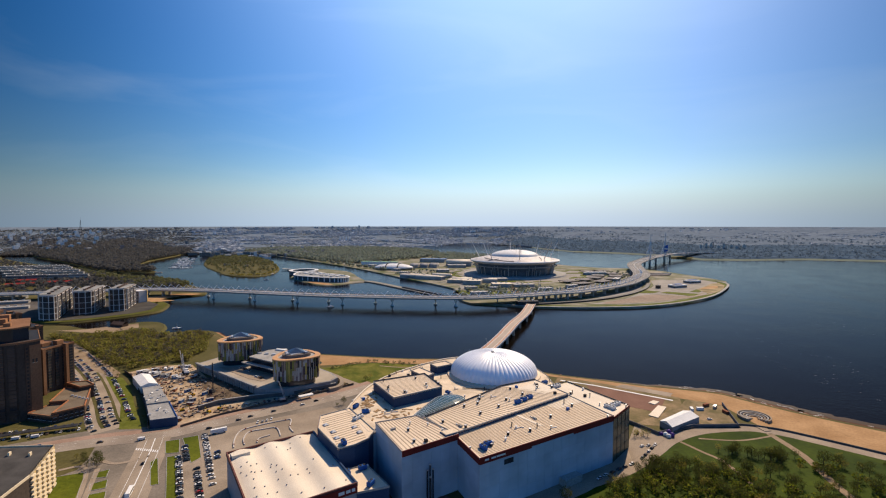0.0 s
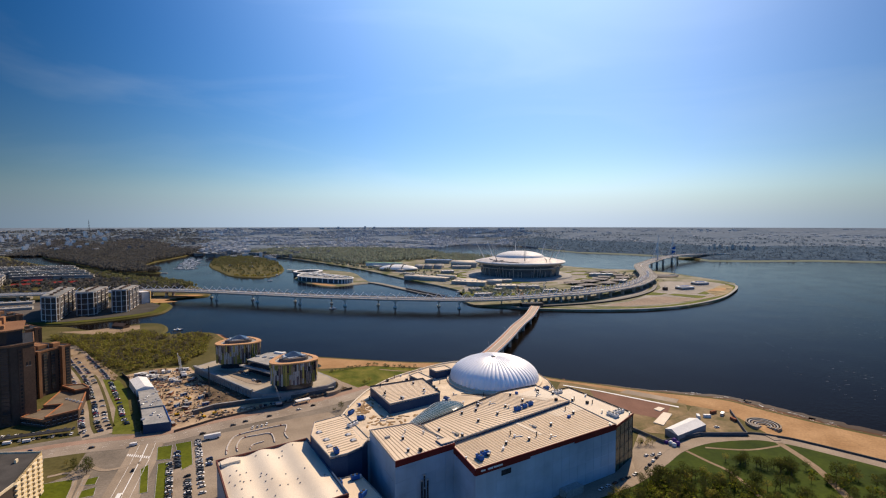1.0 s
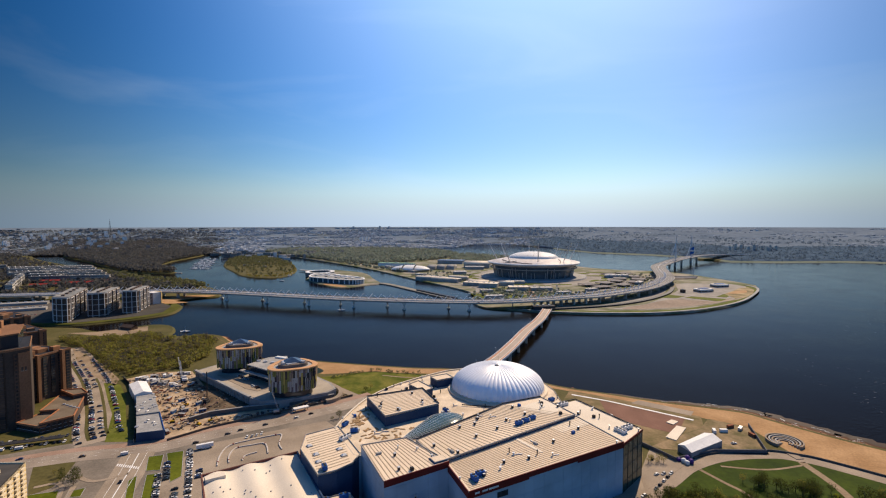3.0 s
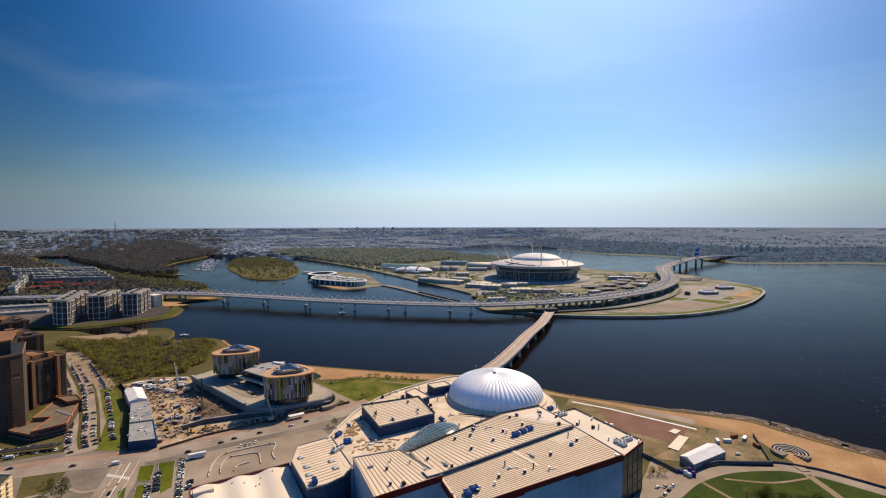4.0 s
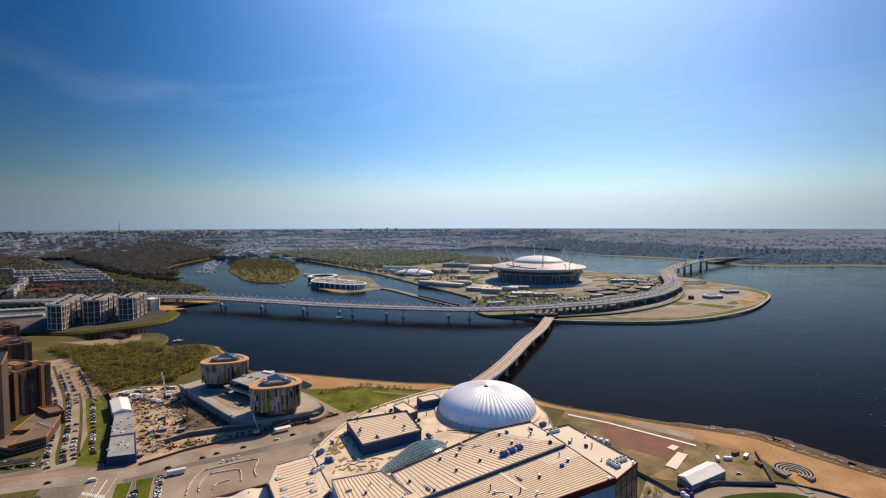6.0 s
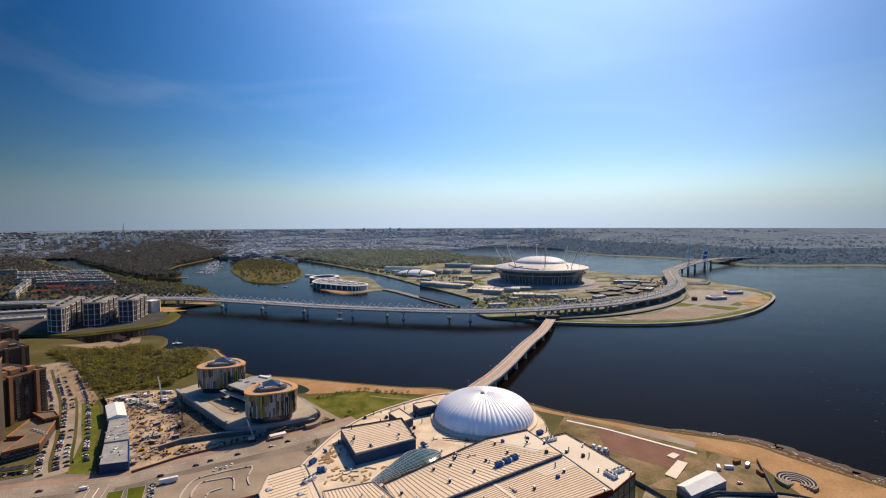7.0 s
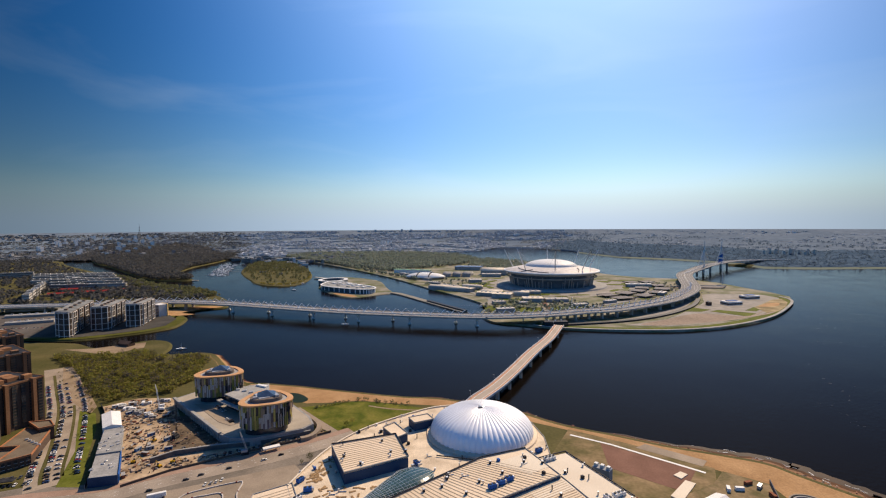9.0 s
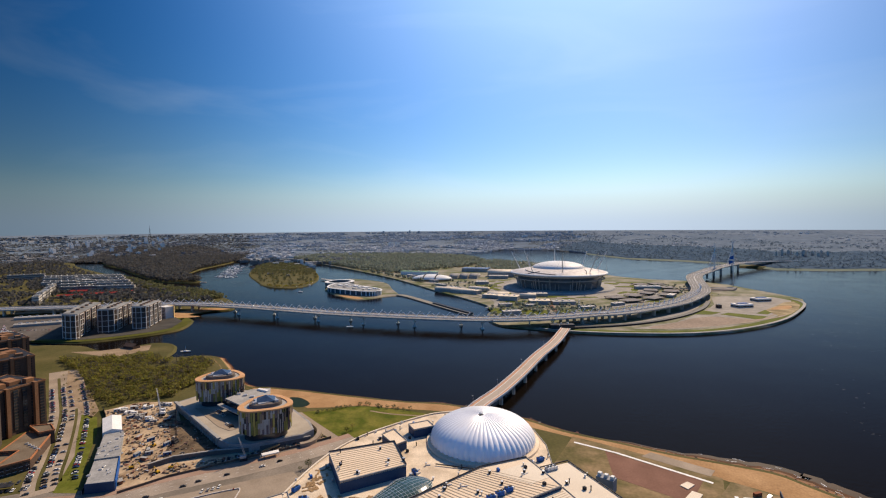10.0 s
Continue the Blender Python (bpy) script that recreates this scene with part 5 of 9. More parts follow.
# ---- seafront: tent, amphitheatre, wall ----
event_tent = thing("event_tent", "long white gabled event tent with grey sides", "tent")
a, b, c, d2 = Vector((184, 410)), Vector((188.5, 397)), Vector((221, 419)), Vector((214, 433))
r1, r2 = a.lerp(b, 0.5), d2.lerp(c, 0.5)
Geo().prism([tuple(p) for p in (a, b, c, d2)], G0 - 0.2, 8.0, top=False).ob("wall", mat("grey_canvas", (0.20, 0.21, 0.23), (0.27, 0.28, 0.30), 0.1), event_tent, "grey canvas sides")
Geo().add([(*a, 8), (*b, 8), (*r1, 10.6), (*d2, 8), (*c, 8), (*r2, 10.6)], [(1, 0, 2), (2, 0, 3, 5), (1, 2, 5, 4), (3, 4, 5)]).ob("roof", WHITE, event_tent, "white pitched roof")
amph = thing("amphitheatre", "round stone amphitheatre with concentric steps on the sand", "amphitheatre", at=(274, 430, G0), turn=-8)
for k in range(5):
    r = 12.4 - 2.2 * k
    arc = [(r * math.cos(radians(t)), r * math.sin(radians(t))) for t in range(-62, 235, 9)]
    ribbon(arc, 0.55, 0.55, -0.2, 2.2 - 0.35 * k).ob("stone_step", CONCRETE if k % 2 else PAVING, amph)
ribbon([(266, 413), (268, 402)], 3.0, 3.0, G0 - 0.2, G0 + 0.6).ob("amphitheatre_ramp", PAVING, None, "")
bpy.data.objects["amphitheatre_ramp"].parent = amph
bpy.data.objects["amphitheatre_ramp"].matrix_parent_inverse = amph.matrix_basis.inverted()
wall_s = thing("sea_wall", "low dark stone wall along the promenade", "wall")
ribbon(side(prom, 7)[27:], 0.4, 0.4, G0 - 0.3, G0 + 1.5).ob("wall", mat("dark_stone", (0.08, 0.075, 0.07), (0.14, 0.13, 0.12), 0.2), wall_s)
wall_f = thing("yard_wall", "long dark hoarding round the sandy yard", "fence")
ribbon([(150, 432), (163, 414), (176, 394), (211, 409), (249, 410), (263, 460)], 0.3, 0.3, G0 - 0.2, G0 + 2.8).ob("hoarding", mat("grey_hoarding", (0.10, 0.10, 0.11), (0.16, 0.16, 0.17), 0.2), wall_f)
stage = thing("inflatable_castle", "purple inflatable play castle beside the tent", "play castle")
PURPLE = mat("purple_vinyl", (0.07, 0.03, 0.16), (0.12, 0.06, 0.24), 0.4, rough=0.4)
for k, (dx, dy, h) in enumerate(((0, 0, 3.2), (3.2, 1.6, 4.6), (-2.6, 2.4, 2.4), (1.2, -2.6, 2.8), (4.6, -1.2, 3.4))):
    Geo().loft([[(181 + dx + 1.7 * f * math.cos(t * math.pi / 5), 392 + dy + 1.7 * f * math.sin(t * math.pi / 5), G0 + h * z) for t in range(10)] for f, z in ((1, 0), (1.1, 0.4), (1, 0.8), (0.5, 1.0))], True).ob("air_tower", PURPLE if k % 3 else WHITE, stage, "", True)
house = thing("pump_house", "grey block house with rooftop vents on the court", "building")
Geo().box(141, 452, G0 - 0.2, 13, 7, 9.5, -33, 0.1).ob("wall", mat("grey_block", (0.24, 0.25, 0.27), (0.34, 0.35, 0.37), 0.1), house)
for k in range(3):
    Geo().box(137 + 4 * k, 454.8 - 2.6 * k, G0 + 9.3, 2.6, 3.0, 2.0, -33, 0.1).ob("vent_box", WHITE, house)
for pts in ([(184, 433), (202, 456), (208, 452), (190, 427)], [(196, 463), (203, 469), (207, 465), (200, 458)]):
    slab_p = thing("stage_slab", "pale concrete stage slab by the court", "slab")
    Geo().prism(pts, G0, G0 + 0.8).ob("slab", WHITEROOF, slab_p)

# ---- expressway bridge ----
DECK = [(-1500, 880), (-1250, 960), (-1051, 1032), (-868, 1085), (-758, 1124), (-663, 1136), (-552, 1120), (-486, 1104), (-371, 1074), (-268, 1049), (-173, 1034), (-85, 1024), (0, 1019), (68, 1026), (122, 1041), (177, 1063), (236, 1095), (296, 1122), (368, 1180), (450, 1259), (523, 1365), (585, 1480),
        (632, 1640), (682, 1800), (757, 1927), (923, 2172), (1134, 2420), (1406, 2610), (1936, 2792), (2600, 2900)]
deck = smooth_line(DECK, False, 4)
dz = [17.5 if p[1] < 1400 or p[0] < 500 else (min(28.0, 17.5 + (p[1] - 1400) * 0.016) if p[0] < 1050 else max(8.0, 28 - (p[0] - 1050) * 0.03)) for p in deck]
GREYROAD = mat("grey_asphalt", (0.17, 0.165, 0.16), (0.25, 0.245, 0.24), 0.03, fine=0.6)
bridge = thing("expressway_bridge", "long pale concrete expressway viaduct over the water", "bridge")
BRIDGEC = mat("viaduct_concrete", (0.37, 0.35, 0.32), (0.49, 0.47, 0.43), 0.03, fine=0.3)
for off in (-12.5, 12.5):
    line = side(deck, off)
    ribbon(line, 11.5, 11.5, [z - 1.2 for z in dz], dz).ob("deck", BRIDGEC, bridge)
    ribbon(line, 5, 5, [z - 2.8 for z in dz], [z - 1.2 for z in dz]).ob("girder", BRIDGEC, bridge, "deep steel girder")
    ribbon(line, 10.2, 10.2, dz, [z + 0.06 for z in dz]).ob("carriageway", GREYROAD, bridge, "grey asphalt carriageway")
    for e in (-11.3, 11.3):
        ribbon(side(line, e), 0.25, 0.25, [z - 0.6 for z in dz], [z + 1.3 for z in dz]).ob("parapet", WHITE if off * e < 0 else BRIDGEC, bridge, "pale edge barrier")
    for e in (-3.4, 3.4):
        ribbon(side(line, e), 0.14, 0.14, [z + 0.06 for z in dz], [z + 0.1 for z in dz]).ob("lane_line", WHITE, bridge)
PIERC = mat("pier_paint", (0.60, 0.60, 0.59), (0.74, 0.74, 0.73), 0.2)


def pier(x, y, turn, z):
    """A slim forked pier on a white pile cap."""
    g = Geo()
    c, s = math.cos(radians(turn)), math.sin(radians(turn))
    g.tube((x, y, 1.2), (x + c * 0.4, y + s * 0.4, z * 0.45), 1.3, 8, 1.2)
    for e in (-1, 1):
        g.tube((x + c * 0.4, y + s * 0.4, z * 0.42), (x + c * e * 3.2, y + s * e * 3.2, z - 3.4), 1.0, 8, 0.9)
    g.box(x, y, z - 4.0, 9, 2.2, 0.9, turn, 0.1)
    leg = g.ob("pier", PIERC, bridge, "white forked pier")
    Geo().box(x, y, -2, 6.5, 5.5, 4.6, turn, 0.6).ob("pile_cap", WHITE, leg)


for x, y in ((-563, 1134), (-454, 1109), (-346, 1081), (-259, 1060), (-154, 1044), (-24, 1033), (109, 1050),
             (-535, 1103), (-429, 1076), (-325, 1050), (-222, 1029), (-114, 1015), (19, 1008), (153, 1040)):
    pier(x, y, 18, 17.5)
for k in range(len(deck)):
    x, y = deck[k]
    if (y > 1050 and x > 150 or x < -640) and k % 2 == 0 and x < 760:
        a = Vector(deck[min(k + 1, len(deck) - 1)]) - Vector(deck[k - 1])
        for off in (-12.5, 12.5):
            p = side(deck, off)[k]
            Geo().box(p[0], p[1], G0 - 0.5, 3.2, 7, dz[k] - 3.0 - G0 + 0.5, math.degrees(math.atan2(a.y, a.x)), 0.4).ob("pier", BRIDGEC, bridge)
for k in range(len(deck)):
    x, y = deck[k]
    if 760 < x < 1130 and k % 3 == 0:
        for off in (-12.5, 12.5):
            p = side(deck, off)[k]
            Geo().box(p[0], p[1], -2, 4, 7, dz[k] - 1.6, 40, 0.4).ob("pier", BRIDGEC, bridge)


LAMPW = mat("white_lamp_paint", (0.80, 0.80, 0.80), (0.86, 0.86, 0.86), 0.5, rough=0.4)


def bridge_lamp():
    o = thing("street_lamp", "white twin armed street lamp on the viaduct", "street lamp", "viaduct lamps", at=(0, 0, 0))
    Geo().tube((0, 0, -0.3), (0, 0, 3.4), 0.5, 6, 0.45).ob("post", LAMPW, o)
    for s in (-1, 1):
        Geo().tube((0, 0, 3.2), (s * 6.4, 0, 9.6 + s * 1.2), 0.8, 5, 0.62).ob("arm", LAMPW, o)
        Geo().box(s * 7.4, 0, 9.5 + s * 1.2, 2.6, 1.0, 0.5, 0, 0.1).ob("lamp_head", LAMPW, o)
    return o


lamp0 = None
dist = 0.0
for k in range(1, len(deck)):
    a, b = Vector(deck[k - 1]), Vector(deck[k])
    n = (b - a).length
    while dist < n:
        p = a.lerp(b, dist / n)
        if p.y < 1560 and p.x > -860:
            ang = math.degrees(math.atan2((b - a).y, (b - a).x)) + 15
            m = pose(p.x, p.y, dz[k - 1] - 0.2, 0, 0, ang)
            if lamp0 is None:
                lamp0 = bridge_lamp()
                lamp0.matrix_basis = m
            else:
                copy_thing(lamp0, m)
        dist += 20.0
    dist -= n
ribbon(deck[:-20], 0.5, 0.5, [z - 1.2 for z in dz[:-20]], [z + 0.3 for z in dz[:-20]]).ob("median", BRIDGEC, bridge)
# cable stayed span
for px_, py_ in ((846, 2058), (1006, 2285)):
    py = thing("bridge_pylon", "white cable stayed bridge pylon with fan cables", "bridge pylon", "bridge pylons")
    ax = Vector((0.56, 0.83))
    Geo().tube((px_, py_, -2), (px_, py_, 128), 2.6, 8, 1.3).ob("mast", WHITE, py)
    for k in range(1, 8):
        for e in (-1, 1):
            q = Vector((px_, py_)) + ax * (e * 17 * k)
            Geo().tube((px_, py_, 118 - k * 3), (q.x, q.y, 27), 0.32, 4).ob("cable", WHITE, py)
    Geo().box(px_, py_, 20, 44, 3, 2.5, -34, 0.2).ob("crossbeam", WHITE, py)
landing = [p for p in deck if p[0] > 1110]
land("embankment_ground", side(landing, 55) + side(landing, -55)[::-1], "grassy embankment where the viaduct lands", DRYGRASS, 6.5, 14)

# ---- footbridge from the dome ----
foot = thing("arched_road_bridge", "slender low road bridge with reddish footways", "bridge")
YB = smooth_line([(30, 560), (40, 590), (60, 633), (84, 701), (111, 788), (143, 880), (172, 990)], False, 5)
n = len(YB)
yz = [9.0 + 2.5 * math.sin(math.pi * k / (n - 1)) for k in range(n)]
ribbon(YB, 8.6, 8.6, [z - 1.6 for z in yz], yz).ob("deck", BRIDGEC, foot)
for e in (-4.4, 4.4):
    ribbon(side(YB, e), 0.3, 0.3, yz, [z + 0.35 for z in yz]).ob("kerb", WHITE, foot)
ribbon(YB, 4.2, 4.2, yz, [z + 0.08 for z in yz]).ob("roadway", mat("pale_pink_road", (0.36, 0.30, 0.24), (0.45, 0.385, 0.315), 0.05), foot, "pale roadway")
for e in (-6.3, 6.3):
    ribbon(side(YB, e), 1.8, 1.8, yz, [z + 0.18 for z in yz]).ob("footway", mat("red_footway", (0.40, 0.24, 0.16), (0.50, 0.31, 0.21), 0.08), foot, "reddish footway")
for e in (-8.4, 8.4):
    ribbon(side(YB, e), 0.28, 0.28, [z - 1.0 for z in yz], [z + 1.2 for z in yz]).ob("railing", WHITE, foot)
for k in range(3, n - 1, 3):
    p = YB[k]
    a = Vector(YB[k + 1]) - Vector(YB[k - 1])
    ang = math.degrees(math.atan2(a.y, a.x))
    for s in (-6.4, 6.4):
        q = side(YB, s)[k]
        Geo().box(q[0], q[1], -2, 2.4, 3.4, yz[k] + 0.6, ang, 0.2).ob("pier", BRIDGEC, foot)
lampf = thing("lamp_post", "slim grey lamp post on the bridge", "street lamp", "bridge lamp posts", at=(*side(YB, 8.0)[5], yz[5]))
Geo().tube((0, 0, -0.1), (0, 0, 8), 0.14, 5, 0.09).ob("post", STEEL, lampf)
Geo().box(-0.6, 0, 7.9, 1.4, 0.4, 0.2, 0, 0.05).ob("lamp_head", WHITE, lampf)
for k in range(8, n, 3):
    copy_thing(lampf, pose(*side(YB, 8.0 if k % 2 else -8.0)[k], yz[k]))

# ---- stadium ----
SC = (222, 1640)
stadium = thing("stadium", "huge round stadium with a white domed roof and leaning masts", "stadium", at=(*SC, G0))


def circ(r, z, n=96):
    return [(r * math.cos(2 * math.pi * k / n), r * math.sin(2 * math.pi * k / n), z) for k in range(n)]


Geo().loft([circ(172, -1), circ(168, 4.5), circ(130, 4.8)], True).ob("plinth", CONCRETE, stadium, "grass edged concrete plinth")
Geo().loft([circ(122, 4.8), circ(124, 18), circ(130, 33), circ(138, 43)]).ob("bowl", mat("bowl_glazing", (0.06, 0.08, 0.095), (0.13, 0.155, 0.175), 0.06, fine=0.3, rough=0.25, spec=0.5), stadium, "dark glazed bowl wall")
Geo().loft([circ(136, 41), circ(146, 45), circ(147.5, 48), circ(144, 50.6), circ(108, 57.5), circ(81, 62.5)], False).ob("roof_ring", mat("stadium_roof", (0.60, 0.55, 0.50), (0.70, 0.65, 0.60), 0.02, fine=0.1, rough=0.5), stadium, "pale cream roof ring", True)
Geo().loft([circ(148, 47.0), circ(148.6, 48.2), circ(147, 50.0), circ(144, 50.8)]).ob("rim", WHITE, stadium)
Geo().loft([circ(144.5, 44.2), circ(148.0, 46.9)]).ob("rim_soffit", mat("grey_soffit", (0.30, 0.31, 0.33), (0.38, 0.39, 0.41), 0.05), stadium, "grey soffit under the roof edge")
PANEL = 24
cov = Geo()
rr = []
for j in range(8):
    e = j / 7 * math.pi / 2 * 0.97
    rr.append([(80 * math.cos(e) * math.cos(a), 80 * math.cos(e) * math.sin(a), 62.5 + 19.5 * math.sin(e) ** 1.1) for a in [math.pi * 2 / PANEL * (i / 3 - 0.5) * 0.985 for i in range(4)]])
cov.loft(rr, False, False)
cm = cov.mesh("roof_panel", WHITE, True)
for k in range(PANEL):
    piece("roof_panel", cm, stadium, pose(0, 0, 0, 0, 0, 360 / PANEL * k))
Geo().loft([circ(78, 61.5, 48), circ(78, 62.3, 48), circ(2, 79, 48)], False).ob("roof_core", STEEL, stadium)
fin_m = Geo().box(0, 0, 0, 3.4, 1.3, 33, 0, 0.2).mesh("column", STEEL)
srg = random.Random(44)
for k in range(84):
    if srg.random() < 0.35:
        continue
    a = 2 * math.pi * (k + srg.uniform(-0.4, 0.4)) / 84
    f = srg.choice((0.55, 0.8, 1.0))
    piece("column", fin_m, stadium, Matrix.Translation((125 * math.cos(a), 125 * math.sin(a), 5)) @ Matrix.Rotation(a, 4, "Z") @ Matrix.Rotation(radians(11), 4, "Y") @ Matrix.Diagonal((1, 1, f, 1)))
Geo().loft([circ(137, 30), circ(140, 31), circ(140, 33), circ(136, 33)]).ob("gallery_band", CONCRETE, stadium)
for k in range(8):
    a = radians(-90 + 45 * k)
    b = Vector((118 * math.cos(a), 118 * math.sin(a), 57))
    t = Vector((146 * math.cos(a), 146 * math.sin(a), 112)) if k % 4 else Vector((130 * math.cos(a), 130 * math.sin(a), 114))
    m = Geo().tube(b, t, 1.4, 8, 0.8).ob("mast", WHITE if k > 1 and k < 7 else STEEL, stadium, "leaning steel mast")
    for e in (-0.16, 0.0, 0.16):
        q = (84 * math.cos(a + e), 84 * math.sin(a + e), 62.5)
        Geo().tube(t, q, 0.22, 4).ob("mast_cable", STEEL, m)
    Geo().tube(t, (146 * math.cos(a), 146 * math.sin(a), 51), 0.22, 4).ob("mast_cable", STEEL, m)
# dark strips laid on the roof ring as shadows of masts and cables
for a0, a1, r0, r1 in ((200, 262, 110, 140), (318, 300, 96, 134), (236, 226, 112, 141)):
    arc_ = [((r0 + (r1 - r0) * f) * math.cos(radians(a0 + (a1 - a0) * f)), (r0 + (r1 - r0) * f) * math.sin(radians(a0 + (a1 - a0) * f))) for f in [q / 12 for q in range(13)]]
    zz = [57.5 - 6.9 * (((r0 + (r1 - r0) * q / 12) - 108) / 36) for q in range(13)]
    ribbon(arc_, 0.9, 0.9, [z + 0.2 for z in zz], [z + 1.5 for z in zz]).ob("mast_shadow_strip", DARK, stadium, "dark strip drawn as a mast shadow on the roof")

# ---- island round the stadium ----
ipave = mat("island_paving", (0.22, 0.205, 0.18), (0.33, 0.305, 0.27), 0.012, fine=0.1)
edge = smooth_line([(778, 1440), (770, 1372), (690, 1250), (598, 1140), (488, 1054), (386, 1009), (281, 998), (187, 1004), (130, 1024)], False, 5)
tagged(ribbon(edge, 14, 10, G0 - 0.3, G0 + 0.1).ob("island_lawn", GRASS), "green grass verge round the island edge", "lawn", "", "structure")
tagged(ribbon(side(edge, 11), 3.0, 3.0, G0 - 0.3, G0 + 1.1).ob("embankment_walk", CONCRETE), "pale concrete embankment walk round the island", "path", "", "structure")
DUST = mat("pinkish_gravel", (0.22, 0.17, 0.13), (0.30, 0.235, 0.18), 0.012, fine=0.2)
area("island_plaza", [(300, 1028), (400, 1100), (520, 1262), (560, 1330), (600, 1450), (640, 1480), (760, 1470), (776, 1417), (735, 1330), (670, 1235), (595, 1150), (490, 1078), (386, 1030)], G0 + 0.14, ipave, "broad paved plaza on the island point", "plaza")
area("gravel_ground", [(330, 1040), (400, 1098), (454, 1150), (501, 1168), (560, 1140), (543, 1117), (474, 1078), (376, 1038)], G0 + 0.2, DUST, "pinkish gravel ground on the island", "yard", 3)
for pts in ([(520, 1196), (545, 1218), (606, 1180), (590, 1150), (572, 1140)], [(462, 1190), (500, 1245), (530, 1218), (500, 1190)], [(600, 1215), (640, 1262), (655, 1250), (618, 1205)]):
    area("island_lawn", pts, G0 + 0.3, GRASS, "green lawn strip on the plaza", "lawn")
tagged(ribbon(smooth_line([(350, 1030), (430, 1056), (500, 1090), (560, 1128), (610, 1180), (655, 1235)], False, 5), 2.2, 2.2, G0, G0 + 0.34).ob("island_path", PAVING), "pale paved path along the island edge", "path", "", "structure")
tagged(ribbon(smooth_line([(500, 1168), (560, 1140), (640, 1190), (700, 1270), (740, 1350)], False, 5), 3.2, 3.2, G0, G0 + 0.36).ob("island_path", PAVING), "pale paved path across the island point", "path", "", "structure")
area("sand_lot", [(641, 1261), (700, 1330), (740, 1380), (770, 1395), (758, 1345), (720, 1280), (668, 1212), (632, 1190)], G0 + 0.38, mat("rough_sand_lot", (0.16, 0.125, 0.06), (0.38, 0.30, 0.17), 0.03, fine=0.3, contrast=1.6), "rough sandy lot on the island point", "yard")
area("sand_patch", [(655, 1270), (700, 1320), (730, 1330), (700, 1280)], G0 + 0.44, SAND, "patch of orange sand on the island point", "yard", 3)
area("stadium_plaza", [(222 + 260 * math.cos(radians(a)), 1640 + 250 * math.sin(radians(a))) for a in range(0, 360, 8)], G0 + 0.2, ipave, "paved plaza round the stadium", "plaza")
for k in range(16):
    a = radians(200 + 21 * k)
    r = 205 + 18 * (k % 3)
    c = Vector((222 + r * math.cos(a), 1640 + r * math.sin(a)))
    w = Vector((-math.sin(a), math.cos(a)))
    q = Vector((math.cos(a), math.sin(a)))
    area("stadium_lawn", [tuple(c + w * 26 + q * 9), tuple(c - w * 26 + q * 7), tuple(c - w * 24 - q * 8), tuple(c + w * 24 - q * 9)], G0 + 0.34, GRASS, "green lawn bed round the stadium", "lawn", 3)
for pts, w in (([(230, 1035), (330, 1090), (420, 1175), (500, 1290), (550, 1420), (560, 1560), (520, 1700)], 9), ([(60, 1120), (170, 1180), (300, 1260), (420, 1380), (480, 1520), (470, 1680)], 8), ([(-40, 1420), (60, 1350), (160, 1300), (260, 1290)], 6), ([(-100, 1560), (-20, 1600), (60, 1600)], 8), ([(-150, 1700), (-40, 1760), (80, 1780)], 10), ([(20, 1230), (40, 1310), (0, 1420), (-90, 1560), (-230, 1780), (-500, 2110)], 7)):
    tagged(ribbon(smooth_line(pts, False, 6), w, w, G0, G0 + 0.42).ob("island_road", mat("pale_asphalt", (0.23, 0.22, 0.20), (0.30, 0.285, 0.26), 0.02)), "pale asphalt road on the island", "road", "", "structure")
# dark solid strip drawn in place of the shadow beside the viaduct
shade_strip = thing("approach_ramp", "dark strip standing in for shadow below the viaduct", "wall")
ribbon(smooth_line([(170, 1012), (282, 1052), (360, 1098), (438, 1170), (510, 1265), (562, 1370)], False, 5), 5, 5, G0 - 0.3, G0 + 3.0).ob("wall", DARK, shade_strip)


PALEROOF = mat("pale_grey_roof", (0.44, 0.42, 0.39), (0.58, 0.56, 0.53), 0.03, vary=0.25)


def hall_low(name, x, y, sx, sy, h, turn, label, roof=PALEROOF, wall=CONCRETE, cat="building", barrel=0.0, group=""):
    o = thing(name, label, cat, group, at=(x, y, G0 - 0.1), turn=turn)
    Geo().box(0, 0, -0.6, sx, sy, h + 0.6).ob("wall", wall, o)
    if barrel:
        Geo().loft([[(e * sx / 2 * 1.02, -sy / 2 * 1.04 * math.cos(math.pi * k / 10), h + barrel * math.sin(math.pi * k / 10)) for k in range(11)] for e in (-1, 1)], True, False).ob("roof", roof, o, "", True)
    else:
        Geo().box(0, 0, h, sx * 1.03, sy * 1.03, 0.9, 0, 0.2).ob("roof", roof, o)
        for k in range(3):
            Geo().box((k - 1) * sx * 0.27, sy * 0.1, h + 0.9, sx * 0.1, sy * 0.16, 1.6, 0, 0.1).ob("roof_unit", STEEL, o)
    return o


